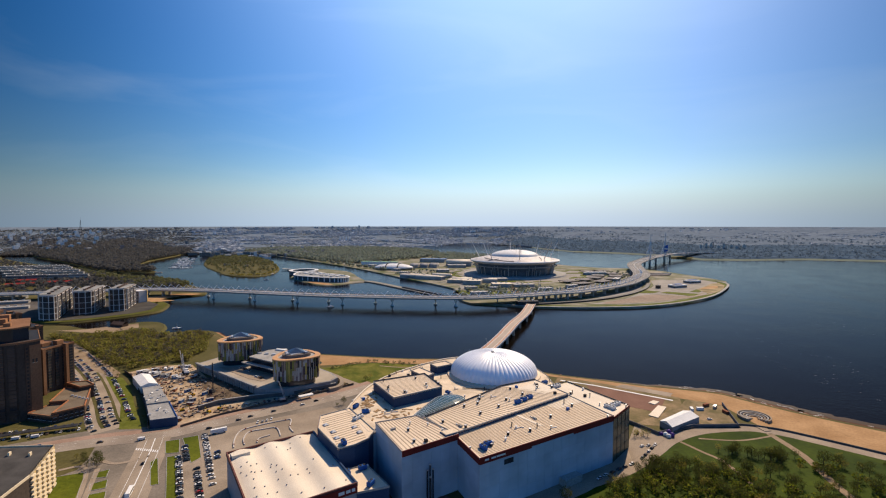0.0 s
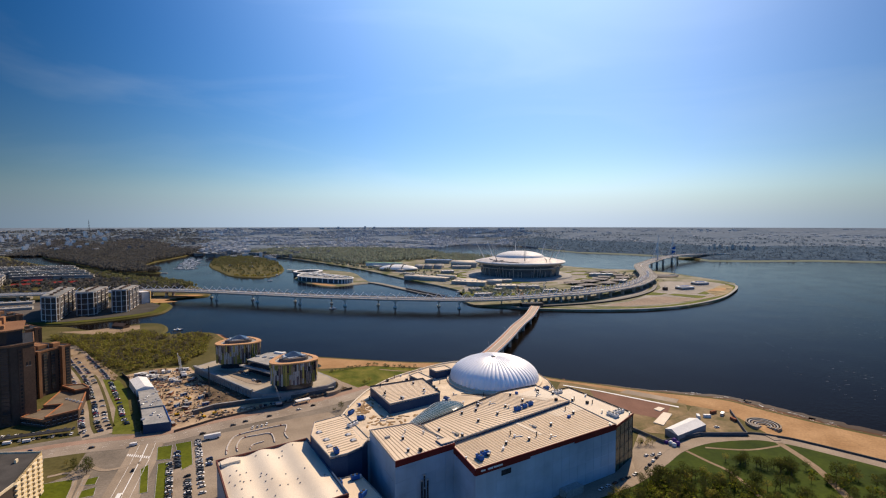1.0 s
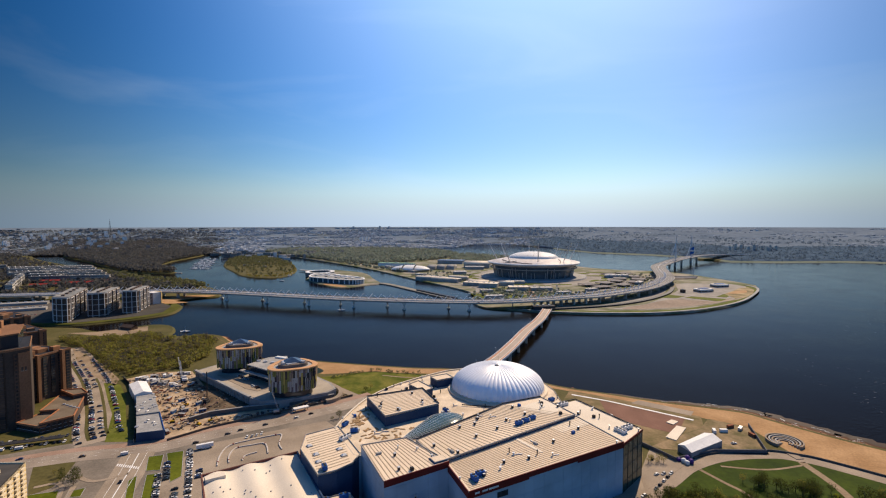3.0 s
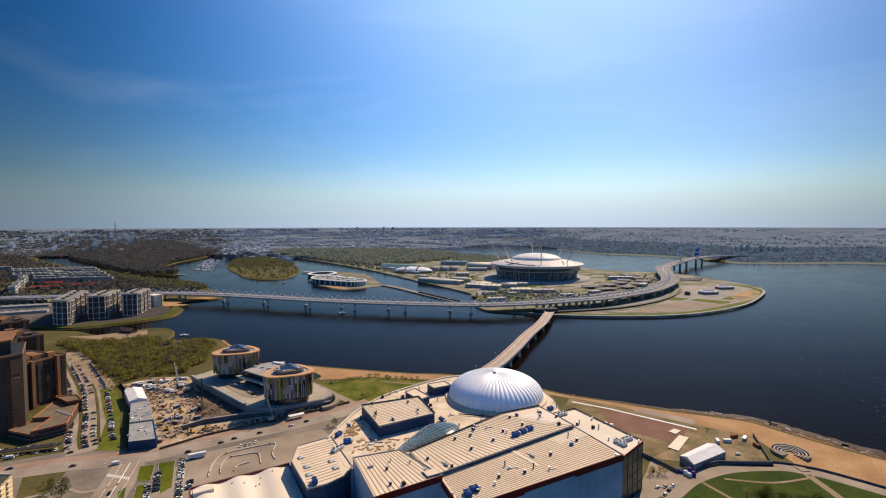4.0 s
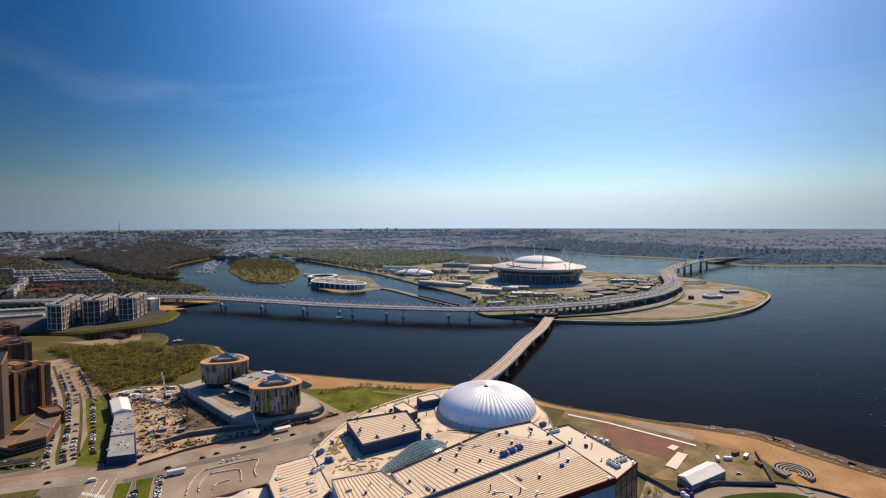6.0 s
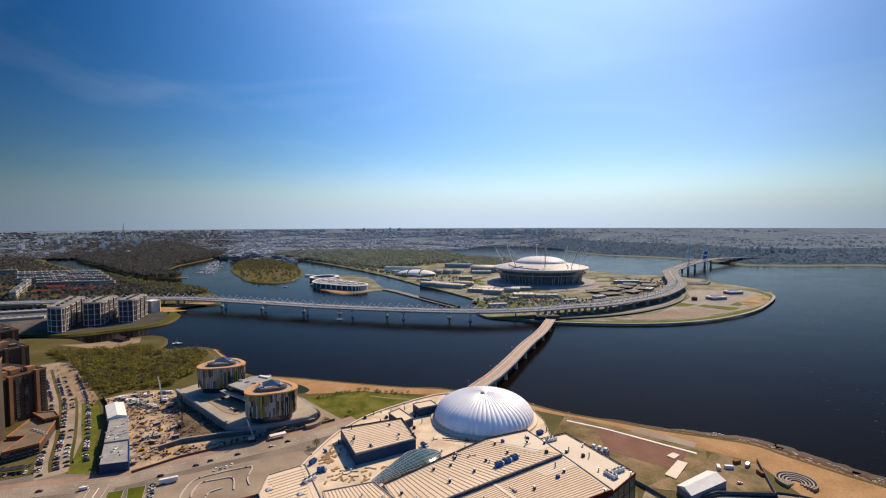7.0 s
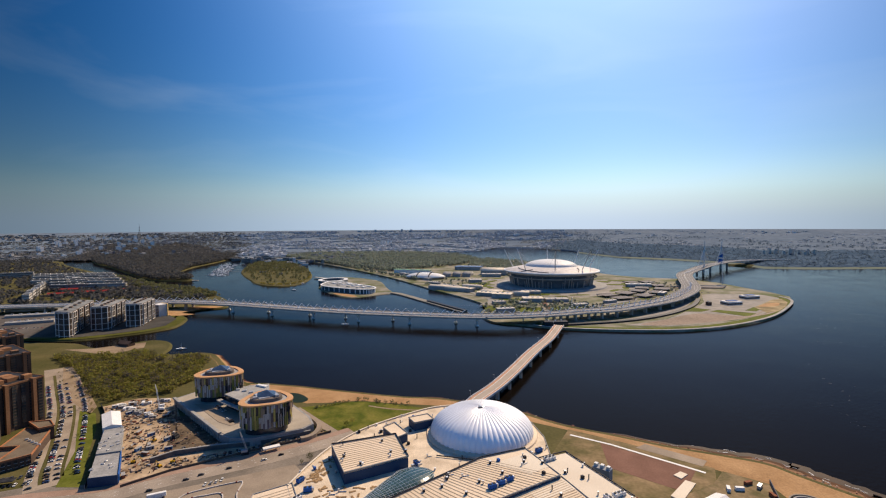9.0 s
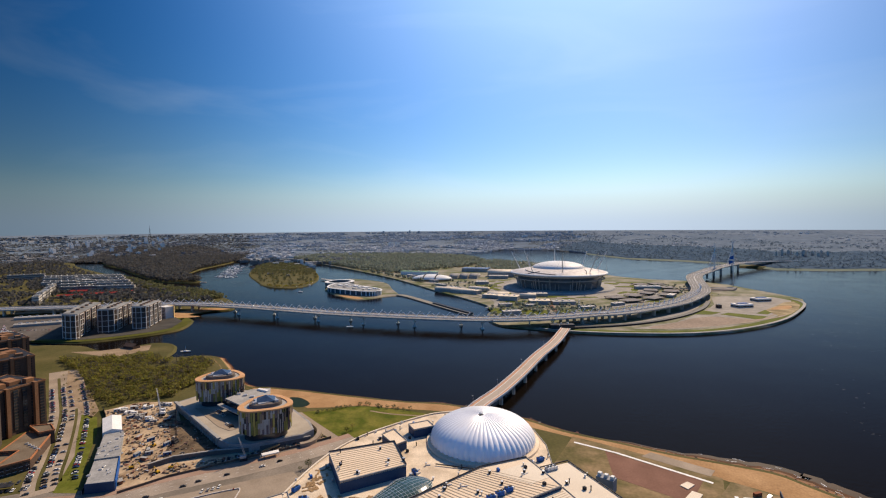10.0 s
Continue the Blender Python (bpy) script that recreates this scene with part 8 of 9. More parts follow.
def car(colour, paint_mat, van=False):
    o = thing("van" if van else "parked_car", colour + (" delivery van parked at the kerb" if van else " parked car on the asphalt"), "van" if van else "car", "vans" if van else "parked cars")
    L, W, H = (5.4, 2.0, 2.2) if van else (4.4, 1.8, 0.78)
    body = [[(x, e * W / 2 * w, z) for x, z, w in prof] for e, prof in ((-1, ((-L / 2, 0.35, 0.95), (L / 2, 0.35, 0.95), (L / 2, 0.62, 1), (L * 0.42, H - 0.02, 1), (-L * 0.46, H + 0.04, 1), (-L / 2, 0.7, 1))), (1, ((-L / 2, 0.35, 0.95), (L / 2, 0.35, 0.95), (L / 2, 0.62, 1), (L * 0.42, H - 0.02, 1), (-L * 0.46, H + 0.04, 1), (-L / 2, 0.7, 1))))]
    Geo().loft(body, True).ob("body", paint_mat, o)
    if not van:
        cab = [[(1.15, e * 0.82, H - 0.02), (-1.95, e * 0.82, H + 0.02), (-1.45, e * 0.66, 1.36), (0.35, e * 0.66, 1.38)] for e in (-1, 1)]
        Geo().loft(cab, True).ob("glasshouse", GLASS2, o)
        Geo().box(-0.55, 0, 1.33, 1.75, 1.28, 0.1, 0, 0.04).ob("roof", paint_mat, o)
    else:
        Geo().box(L * 0.36, 0, 1.25, 1.3, 1.9, 0.75, 0, 0.1).ob("windscreen", GLASS2, o)
    for x in (-1.35, 1.35):
        axle = Geo().tube((x, -0.7, 0.32), (x, 0.7, 0.32), 0.06, 4)
        for e in (-1, 1):
            axle.tube((x, e * (W / 2 - 0.2), 0.32), (x, e * (W / 2 + 0.02), 0.32), 0.32, 8)
        axle.ob("axle", TYRE, o)
    return o


PAINTS = [("white", (0.75, 0.75, 0.73)), ("black", (0.02, 0.02, 0.022)), ("silver", (0.42, 0.43, 0.44)), ("dark grey", (0.08, 0.085, 0.09)), ("red", (0.35, 0.03, 0.03)), ("navy blue", (0.03, 0.06, 0.16)), ("brown", (0.12, 0.08, 0.05))]
CARS = [car(n, paint(n.replace(" ", "_"), c)) for n, c in PAINTS]
VAN = car("white", paint("van_white", (0.76, 0.75, 0.72)), True)
crng = random.Random(8)
park_spots = []


def row(a, b, gap, turn, keep=0.85, z=Z2 + 0.05):
    a, b = Vector(a), Vector(b)
    n = int((b - a).length / gap)
    base = math.degrees(math.atan2((b - a).y, (b - a).x))
    for k in range(n):
        if crng.random() < keep:
            p = a.lerp(b, (k + 0.5) / n)
            park_spots.append((p.x + crng.uniform(-0.3, 0.3), p.y + crng.uniform(-0.3, 0.3), z, base + turn + crng.uniform(-3, 3) + crng.choice((0, 180))))


for off, keep in ((-15.0, 0.62), (-4.6, 0.66), (1.6, 0.3), (14.0, 0.7)):
    line = side(lots, off)
    for a, b in zip(line[4:-2], line[5:-1]):
        row(a, b, 2.9, 80, keep, Z1 + 0.05)
row((-192, 368), (-177, 344), 2.7, 90, 0.9, Z1 + 0.06)
row((-187, 351), (-150, 288), 2.7, 90, 0.9, Z3 + 0.02)
row((-165, 335), (-135, 284), 2.7, 90, 0.85, Z1 + 0.06)
row((-187, 388), (-143, 313), 2.7, 90, 0.7, Z1 + 0.06)
row((-163, 360), (-157, 348), 2.7, 90, 0.9, Z1 + 0.06)
row((-155, 410), (-143, 420), 3.4, 60, 0.9, Z1 + 0.08)
row((106, 324), (140, 348), 6.2, 0, 0.9, Z2 + 0.02)
row((146, 352), (168, 378), 6.0, 0, 0.9, Z2 + 0.02)
row((-370, 362), (-285, 399), 2.9, 90, 0.7, Z1)
row((-385, 372), (-300, 406), 2.9, 90, 0.75, Z1)
row((-350, 385), (-305, 402), 5.5, 0, 0.7, Z1)
row((-345, 340), (-300, 366), 5.6, 0, 0.6, Z1)
row((-226, 542), (-208, 528), 3.0, 90, 0.9, PODIUM + 0.16)
row((-196, 512), (-186, 504), 3.0, 90, 0.9, PODIUM + 0.16)
for a, b in (((-1100, 700), (-860, 780)), ((-1090, 716), (-850, 796)), ((-1000, 860), (-800, 900)), ((-960, 820), (-790, 850)), ((-1150, 800), (-950, 850))):
    row(a, b, 6.5, 90, 0.8, Z1)
for a, b in (((-30, 1222), (60, 1236)), ((-20, 1210), (60, 1224)), ((560, 1480), (640, 1500))):
    row(a, b, 6, 90, 0.6, G0 + 0.1)
for x, y, t in ((-233, 380, 30), (-189, 399, 35), (-172, 416, 35), (-149, 436, 38), (-165, 424, 38), (-260, 372, 30), (-206, 340, 115), (-128, 452, 40), (-118, 462, 40), (-300, 352, 30), (155, 373, 40), (160, 374, 220), (233, 425, 10), (160, 395, 60)):
    park_spots.append((x, y, Z2 + 0.02, t))
for k, off in enumerate((-15, -9, 9, 15, -12, 12, 10, -10, 14, -16, 9, -13, 15, -8, 11, 13, -14, 9)):
    i = 14 + k * 4
    p, a = side(deck, off)[i], Vector(deck[i + 1]) - Vector(deck[i])
    park_spots.append((p[0], p[1], dz[i] + 0.08, math.degrees(math.atan2(a.y, a.x)) + (180 if off > 0 else 0)))
used = set()
weights = (28, 22, 18, 18, 6, 6, 5)
park_spots.sort(key=lambda p: (p[0] - 30) ** 2 + (p[1] - 50) ** 2)
far_bodies, far_glass = Geo(), Geo()
for x, y, z, t in park_spots[285:]:
    far_bodies.box(x, y, z + 0.25, 4.4, 1.8, 0.6, t, 0.1)
    far_glass.box(x - 0.3 * math.cos(radians(t)), y - 0.3 * math.sin(radians(t)), z + 0.85, 2.4, 1.55, 0.55, t, 0.2)
rest = tagged(far_bodies.ob("distant_cars", island_mat("distant_paints", [(0.7, 0.7, 0.68), (0.02, 0.02, 0.022), (0.4, 0.41, 0.42), (0.07, 0.075, 0.08), (0.3, 0.03, 0.03), (0.5, 0.5, 0.5)], 0.35, 0.5)), "rows of distant parked cars", "cars", "", "stuff")
far_glass.ob("glasshouse", GLASS2, rest)
for x, y, z, t in park_spots[:285]:
    k = crng.choices(range(7), weights)[0]
    m = pose(x, y, z, 0, 0, t)
    if k not in used:
        used.add(k)
        CARS[k].matrix_basis = m
    else:
        copy_thing(CARS[k], m)
VAN.matrix_basis = pose(-231, 377, Z2 + 0.1, 0, 0, 30)
for x, y, t in ((-176, 391, 35), (-330, 376, 25), (-318, 380, 30), (-250, 430, 50)):
    copy_thing(VAN, pose(x, y, Z2, 0, 0, t))
trailer = thing("long_trailer", "long white trailer parked beside the kart track", "trailer", at=(-177, 391, Z2), turn=32)
Geo().box(0, 0, 1.0, 12, 2.5, 2.8, 0, 0.1).ob("body", WHITE, trailer)
for x in (-4, -2.8, 4):
    for e in (-1.0, 1.0):
        Geo().tube((x, e - 0.15, 0.5), (x, e + 0.15, 0.5), 0.5, 8).ob("wheel", TYRE, trailer)
bus = thing("bus", "white city bus on the avenue", "bus", at=(-190, 302, Z2 + 0.1), turn=110)
Geo().box(0, 0, 0.4, 11, 2.5, 2.7, 0, 0.15).ob("body", WHITE, bus)
Geo().box(0, 0, 1.5, 10.2, 2.56, 1.0).ob("window_band", GLASS2, bus)
for x in (-3.5, 3.5):
    for e in (-1.05, 1.05):
        Geo().tube((x, e - 0.2, 0.5), (x, e + 0.2, 0.5), 0.5, 8).ob("wheel", TYRE, bus)

far_lot = Geo()
for k in range(420):
    a, b = crng.randrange(24), crng.randrange(15)
    x, y = -735 - 9.2 * b - 3.1 * a, 800 + 6.6 * b + 2.9 * (a % 24) - 34
    turn = crng.choice((-48, 132)) + crng.uniform(-4, 4)
    if crng.random() < 0.75:
        far_lot.box(x, y, G0, 4.4, 1.8, 0.85, turn, 0.15).box(x, y, G0 + 0.85, 2.3, 1.5, 0.55, turn, 0.2)
tagged(far_lot.ob("yard_cars", island_mat("mixed_car_paint", [(0.7, 0.7, 0.68), (0.03, 0.03, 0.033), (0.4, 0.41, 0.42), (0.6, 0.6, 0.6), (0.25, 0.03, 0.03), (0.05, 0.08, 0.16)], rough=0.4, spec=0.4)), "crowded rows of cars in the riverside yard", "cars", "", "stuff")

# ---- kart track ----
for pts in ([(-153, 365), (-159, 380), (-160, 396), (-148, 407), (-132, 417), (-127, 417), (-123, 402), (-117, 393)], [(-147, 370), (-152, 380), (-153, 392), (-144, 398), (-134, 401), (-125, 386)], [(-139, 374), (-140, 381), (-134, 387)]):
    kart = thing("kart_barrier", "low red and white kart track barrier", "barrier", "kart barriers")
    line = smooth_line(pts, False, 5)
    ribbon(line, 0.42, 0.42, G0, Z1 + 0.8).ob("barrier", mat("white_tyres", (0.42, 0.38, 0.34), (0.60, 0.56, 0.52), 0.8), kart)
    for k in range(2, len(line) - 1, 9):
        Geo().box(line[k][0], line[k][1], Z1 + 0.2, 1.1, 1.1, 0.8, 30, 0.1).ob("red_block", CLADRED, kart)

# ---- building site ----
srng = random.Random(5)
SITE = [(-352, 540), (-338, 566), (-300, 572), (-258, 526), (-232, 488), (-214, 450), (-214, 412), (-228, 412), (-282, 488)]
CABC = [mat("blue_cabin", (0.05, 0.12, 0.28), (0.08, 0.17, 0.36), 0.3), WHITE, mat("grey_cabin", (0.25, 0.26, 0.27), (0.34, 0.35, 0.36), 0.3), mat("rust_container", (0.22, 0.085, 0.045), (0.30, 0.12, 0.065), 0.4)]


def cabin(x, y, turn, k):
    o = thing("site_cabin", ("blue", "white", "grey", "rust red")[k] + " steel site cabin on bare ground", "cabin", "site cabins", at=(x, y, Z2), turn=turn)
    Geo().box(0, 0, 0, 6, 2.5, 2.6, 0, 0.05).ob("body", CABC[k], o)
    Geo().box(0, 0, 2.6, 6.2, 2.7, 0.2, 0, 0.05).ob("roof", CONCRETE if k != 1 else WHITE, o)
    Geo().box(1.8, -1.27, 0.1, 0.9, 0.08, 2.0).ob("door", DARK, o)
    Geo().box(-1.2, -1.27, 1.0, 1.4, 0.08, 1.0).ob("window", GLASS2, o)


for k in range(26):
    f = k / 25
    p = Vector((-345, 545)).lerp(Vector((-300, 568)), f) if k % 2 else Vector((-335, 545)).lerp(Vector((-278, 520)), f)
    cabin(p.x + srng.uniform(-3, 3), p.y + srng.uniform(-3, 3), srng.choice((25, 115)), srng.choice((0, 1, 2, 2, 3)))
for k in range(14):
    while True:
        p = (srng.uniform(-320, -215), srng.uniform(410, 560))
        if inside(*p, SITE):
            break
    cabin(p[0], p[1], srng.uniform(0, 180), srng.choice((0, 2, 3, 3)))
SPOIL = mat("spoil_earth", (0.19, 0.12, 0.07), (0.34, 0.24, 0.15), 0.3, fine=1.5, bump=0.6, vary=0.25)
DEBRIS = island_mat("debris_pieces", [(0.05, 0.045, 0.04), (0.16, 0.12, 0.08), (0.30, 0.25, 0.19), (0.10, 0.10, 0.105), (0.24, 0.10, 0.06), (0.42, 0.38, 0.32)])
BEAMS = [Geo().box(0, 0, 0, ln, w_, h_, 0, 0.04).mesh("beam", m_) for ln, w_, h_, m_ in ((4.2, 0.5, 0.35, TIMBER), (3.2, 0.9, 0.5, STEEL), (5.0, 0.35, 0.35, CABC[3]), (2.4, 1.4, 0.8, DARK), (3.6, 0.7, 0.4, CONCRETE))]
rubble = Geo()
for k in range(1500):
    p = (srng.uniform(-345, -208), srng.uniform(405, 572)) if k < 1050 else (srng.uniform(-212, -100), srng.uniform(415, 512))
    band_ = 449 + (p[0] + 170) * 0.76
    if (k < 1050 and inside(*p, SITE) and noise.noise((p[0] * 0.05, p[1] * 0.05, 0)) > -0.12) or (k >= 1050 and band_ < p[1] < band_ + 13):
        rubble.box(p[0], p[1], Z2 - 0.1, srng.uniform(0.5, 4.5), srng.uniform(0.3, 1.8), srng.uniform(0.3, 1.7), srng.choice((20, 110, 55, 140)) + srng.uniform(-10, 10))
PIT = [(-268, 524), (-238, 490), (-220, 456), (-212, 448), (-190, 460), (-172, 472), (-196, 492), (-246, 536)]
for k in range(1400):
    p = (srng.uniform(-352, -172), srng.uniform(405, 572))
    if inside(*p, PIT) or inside(*p, SITE) and noise.noise((p[0] * 0.06, p[1] * 0.06, 4.0)) > 0.08:
        rubble.box(p[0], p[1], Z2 - 0.1, srng.uniform(0.4, 3.2), srng.uniform(0.2, 1.1), srng.uniform(0.3, 1.3), srng.choice((20, 110, 55, 140)) + srng.uniform(-10, 10))
tagged(rubble.ob("site_rubble", DEBRIS), "scattered rubble, formwork and rods on the building site", "rubble", "", "stuff")
for k in range(110):
    while True:
        p = (srng.uniform(-340, -210), srng.uniform(405, 570)) if k < 70 else (srng.uniform(-212, -105), srng.uniform(420, 508))
        if inside(*p, SITE) or (k >= 70 and p[1] > 452 + (p[0] + 170) * 0.68 and p[1] < 462 + (p[0] + 170) * 0.68):
            break
    s = srng.uniform(1.2, 3.6)
    if k % 3 == 0:
        o = thing("earth_mound", "heap of sandy spoil on the building site", "heap", "spoil heaps", at=(*p, Z2 - 0.05), turn=srng.uniform(0, 360))
        Geo().loft([[(f * s * (1 + 0.25 * math.sin(3 * a + k)) * math.cos(a), f * s * 0.8 * (1 + 0.2 * math.cos(2 * a + k)) * math.sin(a), z * s * 0.5) for a in [math.pi * i / 6 for i in range(12)]] for f, z in ((1, 0), (0.75, 0.5), (0.4, 0.85), (0.1, 1))], True).ob("mound", SPOIL, o, "", True)
    else:
        o = thing("material_pile", "untidy pile of beams, pipes and formwork", "building material", "material piles", at=(*p, Z2), turn=srng.uniform(0, 180))
        for j in range(5):
            piece("beam", srng.choice(BEAMS), o, pose(srng.uniform(-s, s) * 0.6, srng.uniform(-s, s) * 0.6, 0.3 * (j // 2), 0, 0, srng.choice((0, 8, 90, 83))))


def excavator(x, y, turn):
    o = thing("excavator", "yellow tracked excavator on churned ground", "excavator", "excavators", at=(x, y, Z2), turn=turn)
    YP = mat("machine_yellow", (0.55, 0.30, 0.02), (0.68, 0.40, 0.04), 0.5, rough=0.5)
    for e in (-1.1, 1.1):
        Geo().box(0, e, 0, 3.8, 0.6, 0.9, 0, 0.2).ob("track", TYRE, o)
    Geo().box(-0.3, 0, 1.0, 3.2, 2.4, 1.1, 0, 0.15).ob("house", YP, o)
    Geo().box(0.7, 0.6, 2.1, 1.3, 1.1, 1.2, 0, 0.15).ob("cab", GLASS2, o)
    Geo().tube((1.0, -0.3, 1.8), (4.4, -0.3, 4.4), 0.28, 5).ob("boom", YP, o)
    Geo().tube((4.4, -0.3, 4.4), (6.0, -0.3, 1.6), 0.22, 5).ob("stick", YP, o)
    Geo().box(6.0, -0.3, 0.7, 0.9, 1.0, 0.9, 0, 0.2).ob("bucket", DARK, o)
    return o


ex0 = excavator(-232, 436, 40)
for x, y, t in ((-206, 432, 160), (-243, 474, 250), (-200, 440, 20)):
    copy_thing(ex0, pose(x, y, Z2, 0, 0, t))


def lattice_crane(x, y, h, lean, turn, label, material):
    o = thing("crane", label, "crane", "site cranes", at=(x, y, Z2), turn=turn)
    Geo().box(0, 0, 0, 6, 4, 2.2, 0, 0.2).ob("crawler", DARK, o)
    Geo().box(-0.5, 0, 2.2, 5, 3, 2.0, 0, 0.2).ob("cab", material, o)
    foot_, tip_ = Vector((1.5, 0, 3)), Vector((1.5 + lean, 0, h))
    for dy in (-0.5, 0.5):
        for dx in (-0.5, 0.5):
            Geo().tube(foot_ + Vector((dx, dy, 0)), tip_ + Vector((dx * 0.5, dy * 0.5, 0)), 0.14, 4).ob("chord", material, o)
    for k in range(10):
        a, b = foot_.lerp(tip_, k / 10), foot_.lerp(tip_, (k + 1) / 10)
        Geo().tube(a + Vector((-0.5, -0.5, 0)), b + Vector((0.4, 0.4, 0)), 0.08, 4).ob("brace", material, o)
    return o


lattice_crane(-286, 540, 24, 2, 200, "white lattice boom crane on the building site", WHITE)
lattice_crane(-292, 548, 26, 3, 210, "white lattice boom crane beside the podium", WHITE)
lattice_crane(-228, 482, 30, 0.5, 90, "dark drilling rig with an upright mast", DARK)
lattice_crane(-149, 460, 20, -5, 30, "grey mobile crane beside the street", STEEL)
gate = thing("site_gate", "white gate canopy and footbridge on the street side", "canopy")
Geo().box(-130, 469, 6.0, 14, 5, 0.7, 38, 0.1).ob("roof", WHITE, gate)
for dx, dy in ((-6, -5), (5, 4), (-4.5, -1.5), (3, 5.5)):
    Geo().box(-130 + dx, 469 + dy, G0 - 0.1, 0.5, 0.5, 3.2).ob("post", STEEL, gate)
Geo().box(-134, 478, 6.0, 2.2, 16, 0.8, -30, 0.1).ob("walkway", SAND, gate, "sandy coloured walkway")

# ---- marina boats ----
boat0 = thing("motor_boat", "small white boat moored at the islet", "boat", "moored boats", at=(-1010, 2010, 0), turn=20)
Geo().loft([[(-7, -2.0 * f, z), (3, -2.2 * f, z), (7.5, 0, z + 0.3), (3, 2.2 * f, z), (-7, 2.0 * f, z)] for f, z in ((0.7, -0.4), (1.0, 1.4), (0.92, 1.5))], True).ob("hull", WHITE, boat0)
Geo().box(-0.8, 0, 1.0, 4.2, 2.2, 1.6, 0, 0.2).tube((0, 0, 1.5), (0, 0, 10), 0.22, 4, 0.1).ob("cabin", WHITE, boat0, "white cabin and mast")
brng = random.Random(3)
for k in range(120):
    f = brng.random()
    p = Vector((-985, 1850)).lerp(Vector((-1270, 2420)), f) + Vector((-brng.uniform(6, 80), -brng.uniform(-10, 30)))
    copy_thing(boat0, pose(p.x, p.y, 0, 0, 0, brng.choice((20, 25, 110))))
for x, y, t in ((-620, 1590, 60), (-600, 1640, 60), (-612, 1700, 80), (-240, 1000, 190), (-560, 1480, 200), (-440, 790, 20)):
    copy_thing(boat0, pose(x, y, 0, 0, 0, t))
pontoon = thing("pontoon", "long grey floating pontoon in the marina", "pontoon")
for k in range(5):
    Geo().box(-1075 - 38 * k, 2020 + 90 * k, -0.3, 70, 2.4, 0.9, 20, 0.05).ob("float", CONCRETE, pontoon)
mole = thing("stone_mole", "long pale stone mole off the wooded island", "mole")
ribbon(smooth_line([(-1190, 1690), (-1100, 1668), (-1010, 1690)], False, 5), 5, 5, -1.5, 2.0).ob("mole_bed", CONCRETE, mole)
for x, y, h, w in ((-1010, 2500, 26, 16), (-1050, 2560, 20, 22), (-960, 2470, 14, 34), (-1100, 2520, 18, 30), (-920, 2400, 12, 26), (-1130, 2450, 12, 30), (-880, 2330, 9, 30), (-1000, 2420, 9, 24)):
    o = thing("yacht_club_house", "pale rendered club house among the trees", "building", "club houses", at=(x, y, 2.2), turn=25)
    Geo().box(0, 0, 0, w, 14, h).ob("wall", WGRID, o)
    Geo().box(0, 0, h, w * 1.04, 15, 1.2, 0, 0.5).ob("roof", PALEROOF, o)
islet_huts = [(-905, 1960, 24), (-870, 2080, 18), (-930, 2120, 26), (-800, 1900, 14), (-960, 2230, 20), (-1000, 2320, 24), (-860, 2230, 16)]
for x, y, s in islet_huts:
    town_block(x, y, s, 10, 6, 30, "small pale clubhouse on the marina islet", 2.4)
for k in range(90):
    az, = (brng.uniform(-30, -8),)
    r = brng.uniform(2450, 3000)
    x, y = far_point(az, r)
    if y > 2450 and x < -700:
        town_block(x, y, brng.uniform(16, 44), brng.uniform(12, 20), brng.uniform(9, 22), brng.uniform(0, 90), "pale town house near the river")

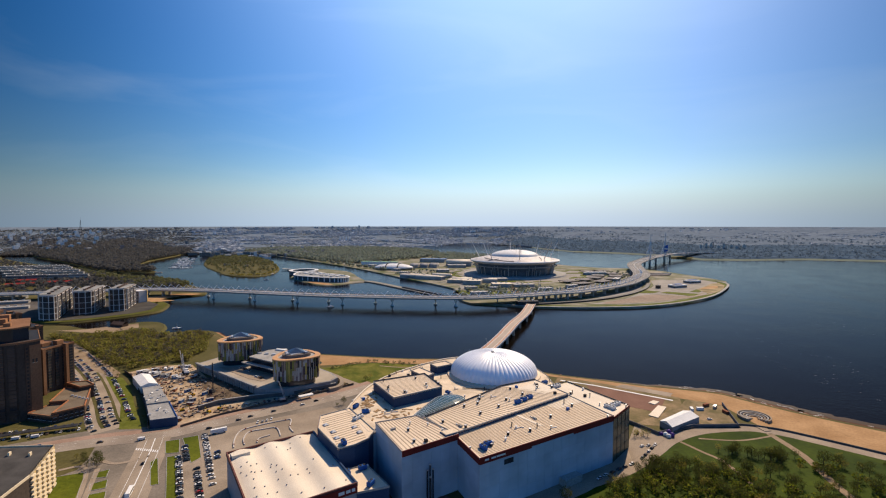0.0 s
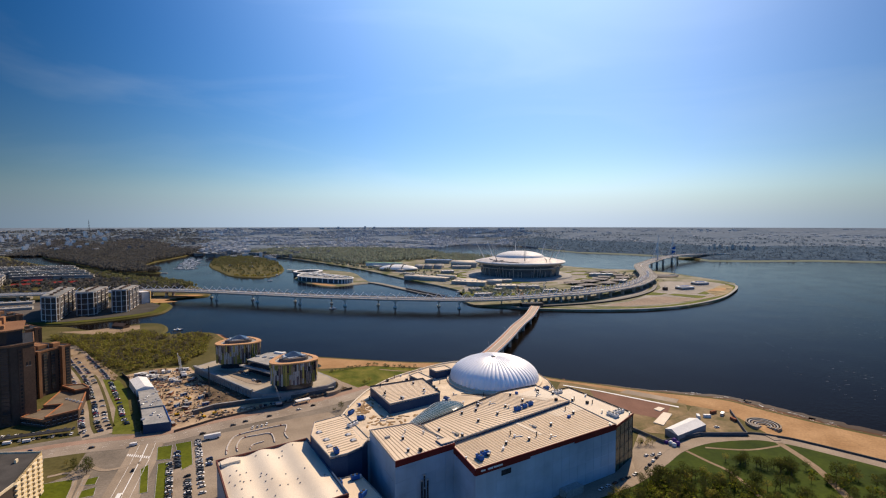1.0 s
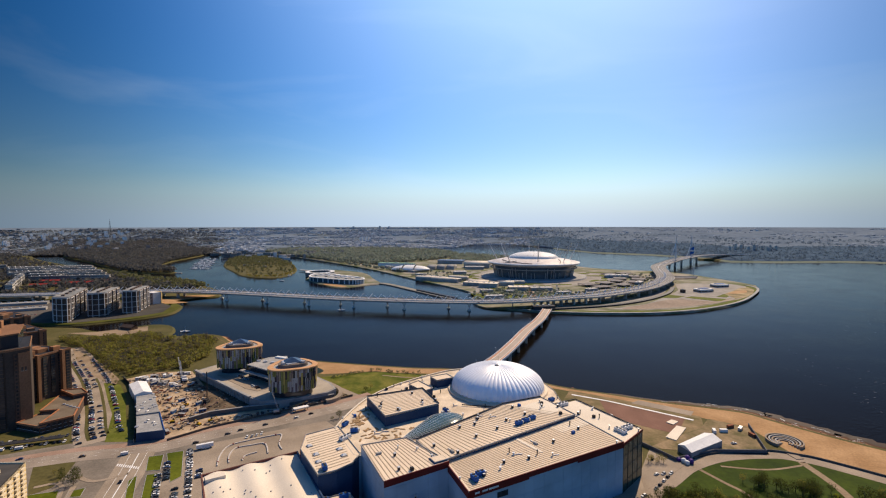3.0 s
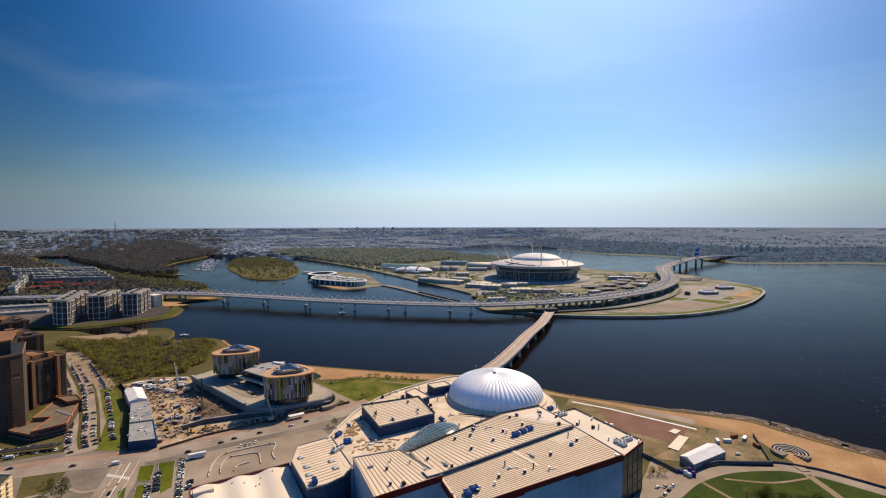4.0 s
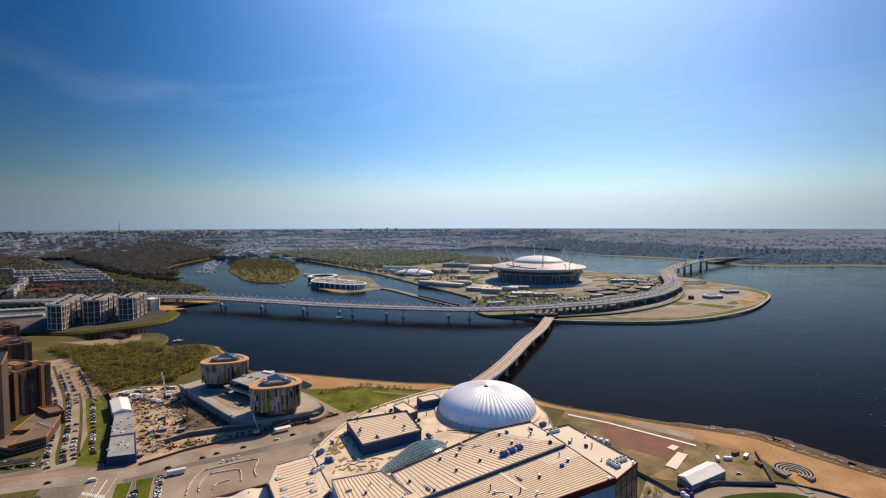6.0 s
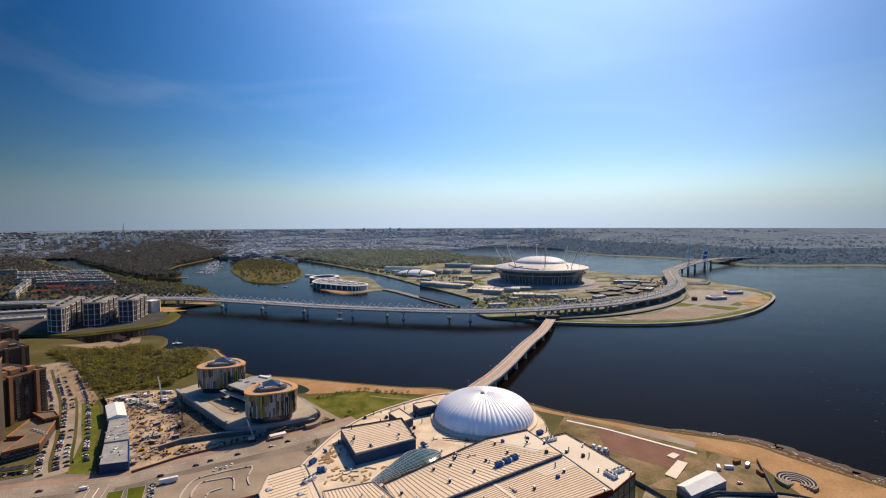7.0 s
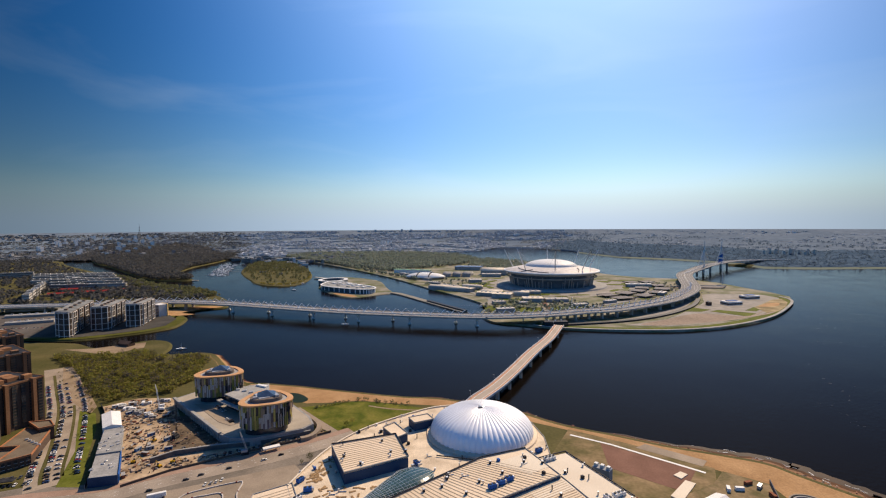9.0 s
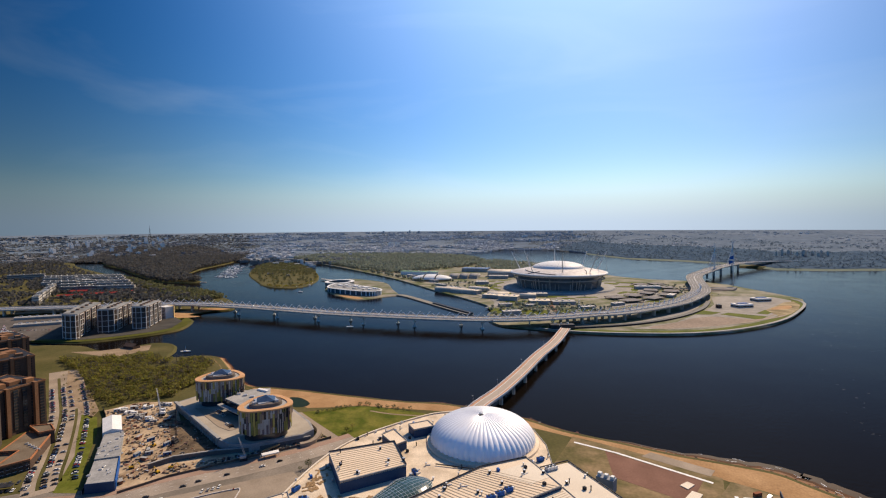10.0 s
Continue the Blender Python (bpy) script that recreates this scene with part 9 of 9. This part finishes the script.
# ---- beach yard clutter ----
for k, (x, y, m, label) in enumerate(((236, 447, WHITE, "white"), (246, 456, CABC[3], "rust red"), (252, 452, STEEL, "grey"), (228, 446, WHITE, "white"), (255, 440, CABC[3], "rust red"))):
    o = thing("yard_container", label + " container in the sandy yard", "container", "yard containers", at=(x, y, Z2), turn=25 * k)
    Geo().box(0, 0, 0, 6, 2.4, 2.4, 0, 0.06).ob("body", m, o)
    Geo().box(3.02, 0, 0.2, 0.08, 2.0, 2.0).ob("door", DARK, o)
drift = Geo()
for k in range(160):
    f = srng.random()
    p = side(beach_w, -srng.uniform(-2.0, 4))[int(40 + f * (len(beach_w) - 45))]
    drift.box(p[0], p[1], 0.9 if True else 0, srng.uniform(0.6, 4.0), srng.uniform(0.3, 1.1), 0.35, srng.uniform(0, 180))
tagged(drift.ob("driftwood", DEBRIS), "driftwood and stones along the wet sand", "driftwood", "", "stuff")

# ---- small roof clutter on the shopping centre ----
STACK = [Geo().tube((0, 0, -0.1), (0, 0, h), r, 8).tube((0, 0, h), (0, 0, h + 0.3), r * 1.5, 8).mesh("vent_pipe", m) for h, r, m in ((1.8, 0.45, STEEL), (2.6, 0.35, DARK), (1.4, 0.6, WHITE))]
UNITS = [Geo().box(0, 0, -0.1, sx, sy, h, 0, 0.12).mesh("housing", m) for sx, sy, h, m in ((2.6, 1.6, 1.7, STEEL), (1.8, 1.8, 2.0, DARK), (3.2, 1.4, 1.3, CONCRETE), (2.2, 1.6, 1.9, BLUEPAINT))]
qrng = random.Random(61)
for poly, z, n in ((MAIN, 36.6, 10), (MID, 38.6, 12), (SLAB, 38.8, 5), (BOXR, 39.6, 6), (BASE, 32.05, 46), (CORNER, 35.4, 6)):
    xs, ys = [p[0] for p in poly], [p[1] for p in poly]
    done = 0
    while done < n:
        x, y = qrng.uniform(min(xs), max(xs)), qrng.uniform(min(ys), max(ys))
        if not inside(x, y, poly) or poly is BASE and (any(inside(x, y, q) for q in (MID, MAIN, SLAB, BOXR, CORNER)) or (x - DC[0]) ** 2 + (y - DC[1]) ** 2 < 47 ** 2 or (Vector((x, y)) - Vector((2, 368))).length < 30):
            continue
        done += 1
        if qrng.random() < 0.6:
            o = thing("roof_vent", "short round vent pipe on the flat roof", "vent", "roof vents", at=(x, y, z), turn=qrng.uniform(0, 90))
            piece("vent_pipe", qrng.choice(STACK), o)
        else:
            o = thing("roof_unit", "boxy ventilation unit on the flat roof", "ventilation unit", "roof units", at=(x, y, z), turn=MA + qrng.choice((0, 90)))
            piece("housing", qrng.choice(UNITS), o)
        if qrng.random() < 0.4:
            a = MA + qrng.choice((0, 90, 180, 270))
            Geo().tube((0.5, 0, 0.35), (qrng.uniform(3, 7), 0, 0.35), 0.3, 6).ob("duct", STEEL, o)
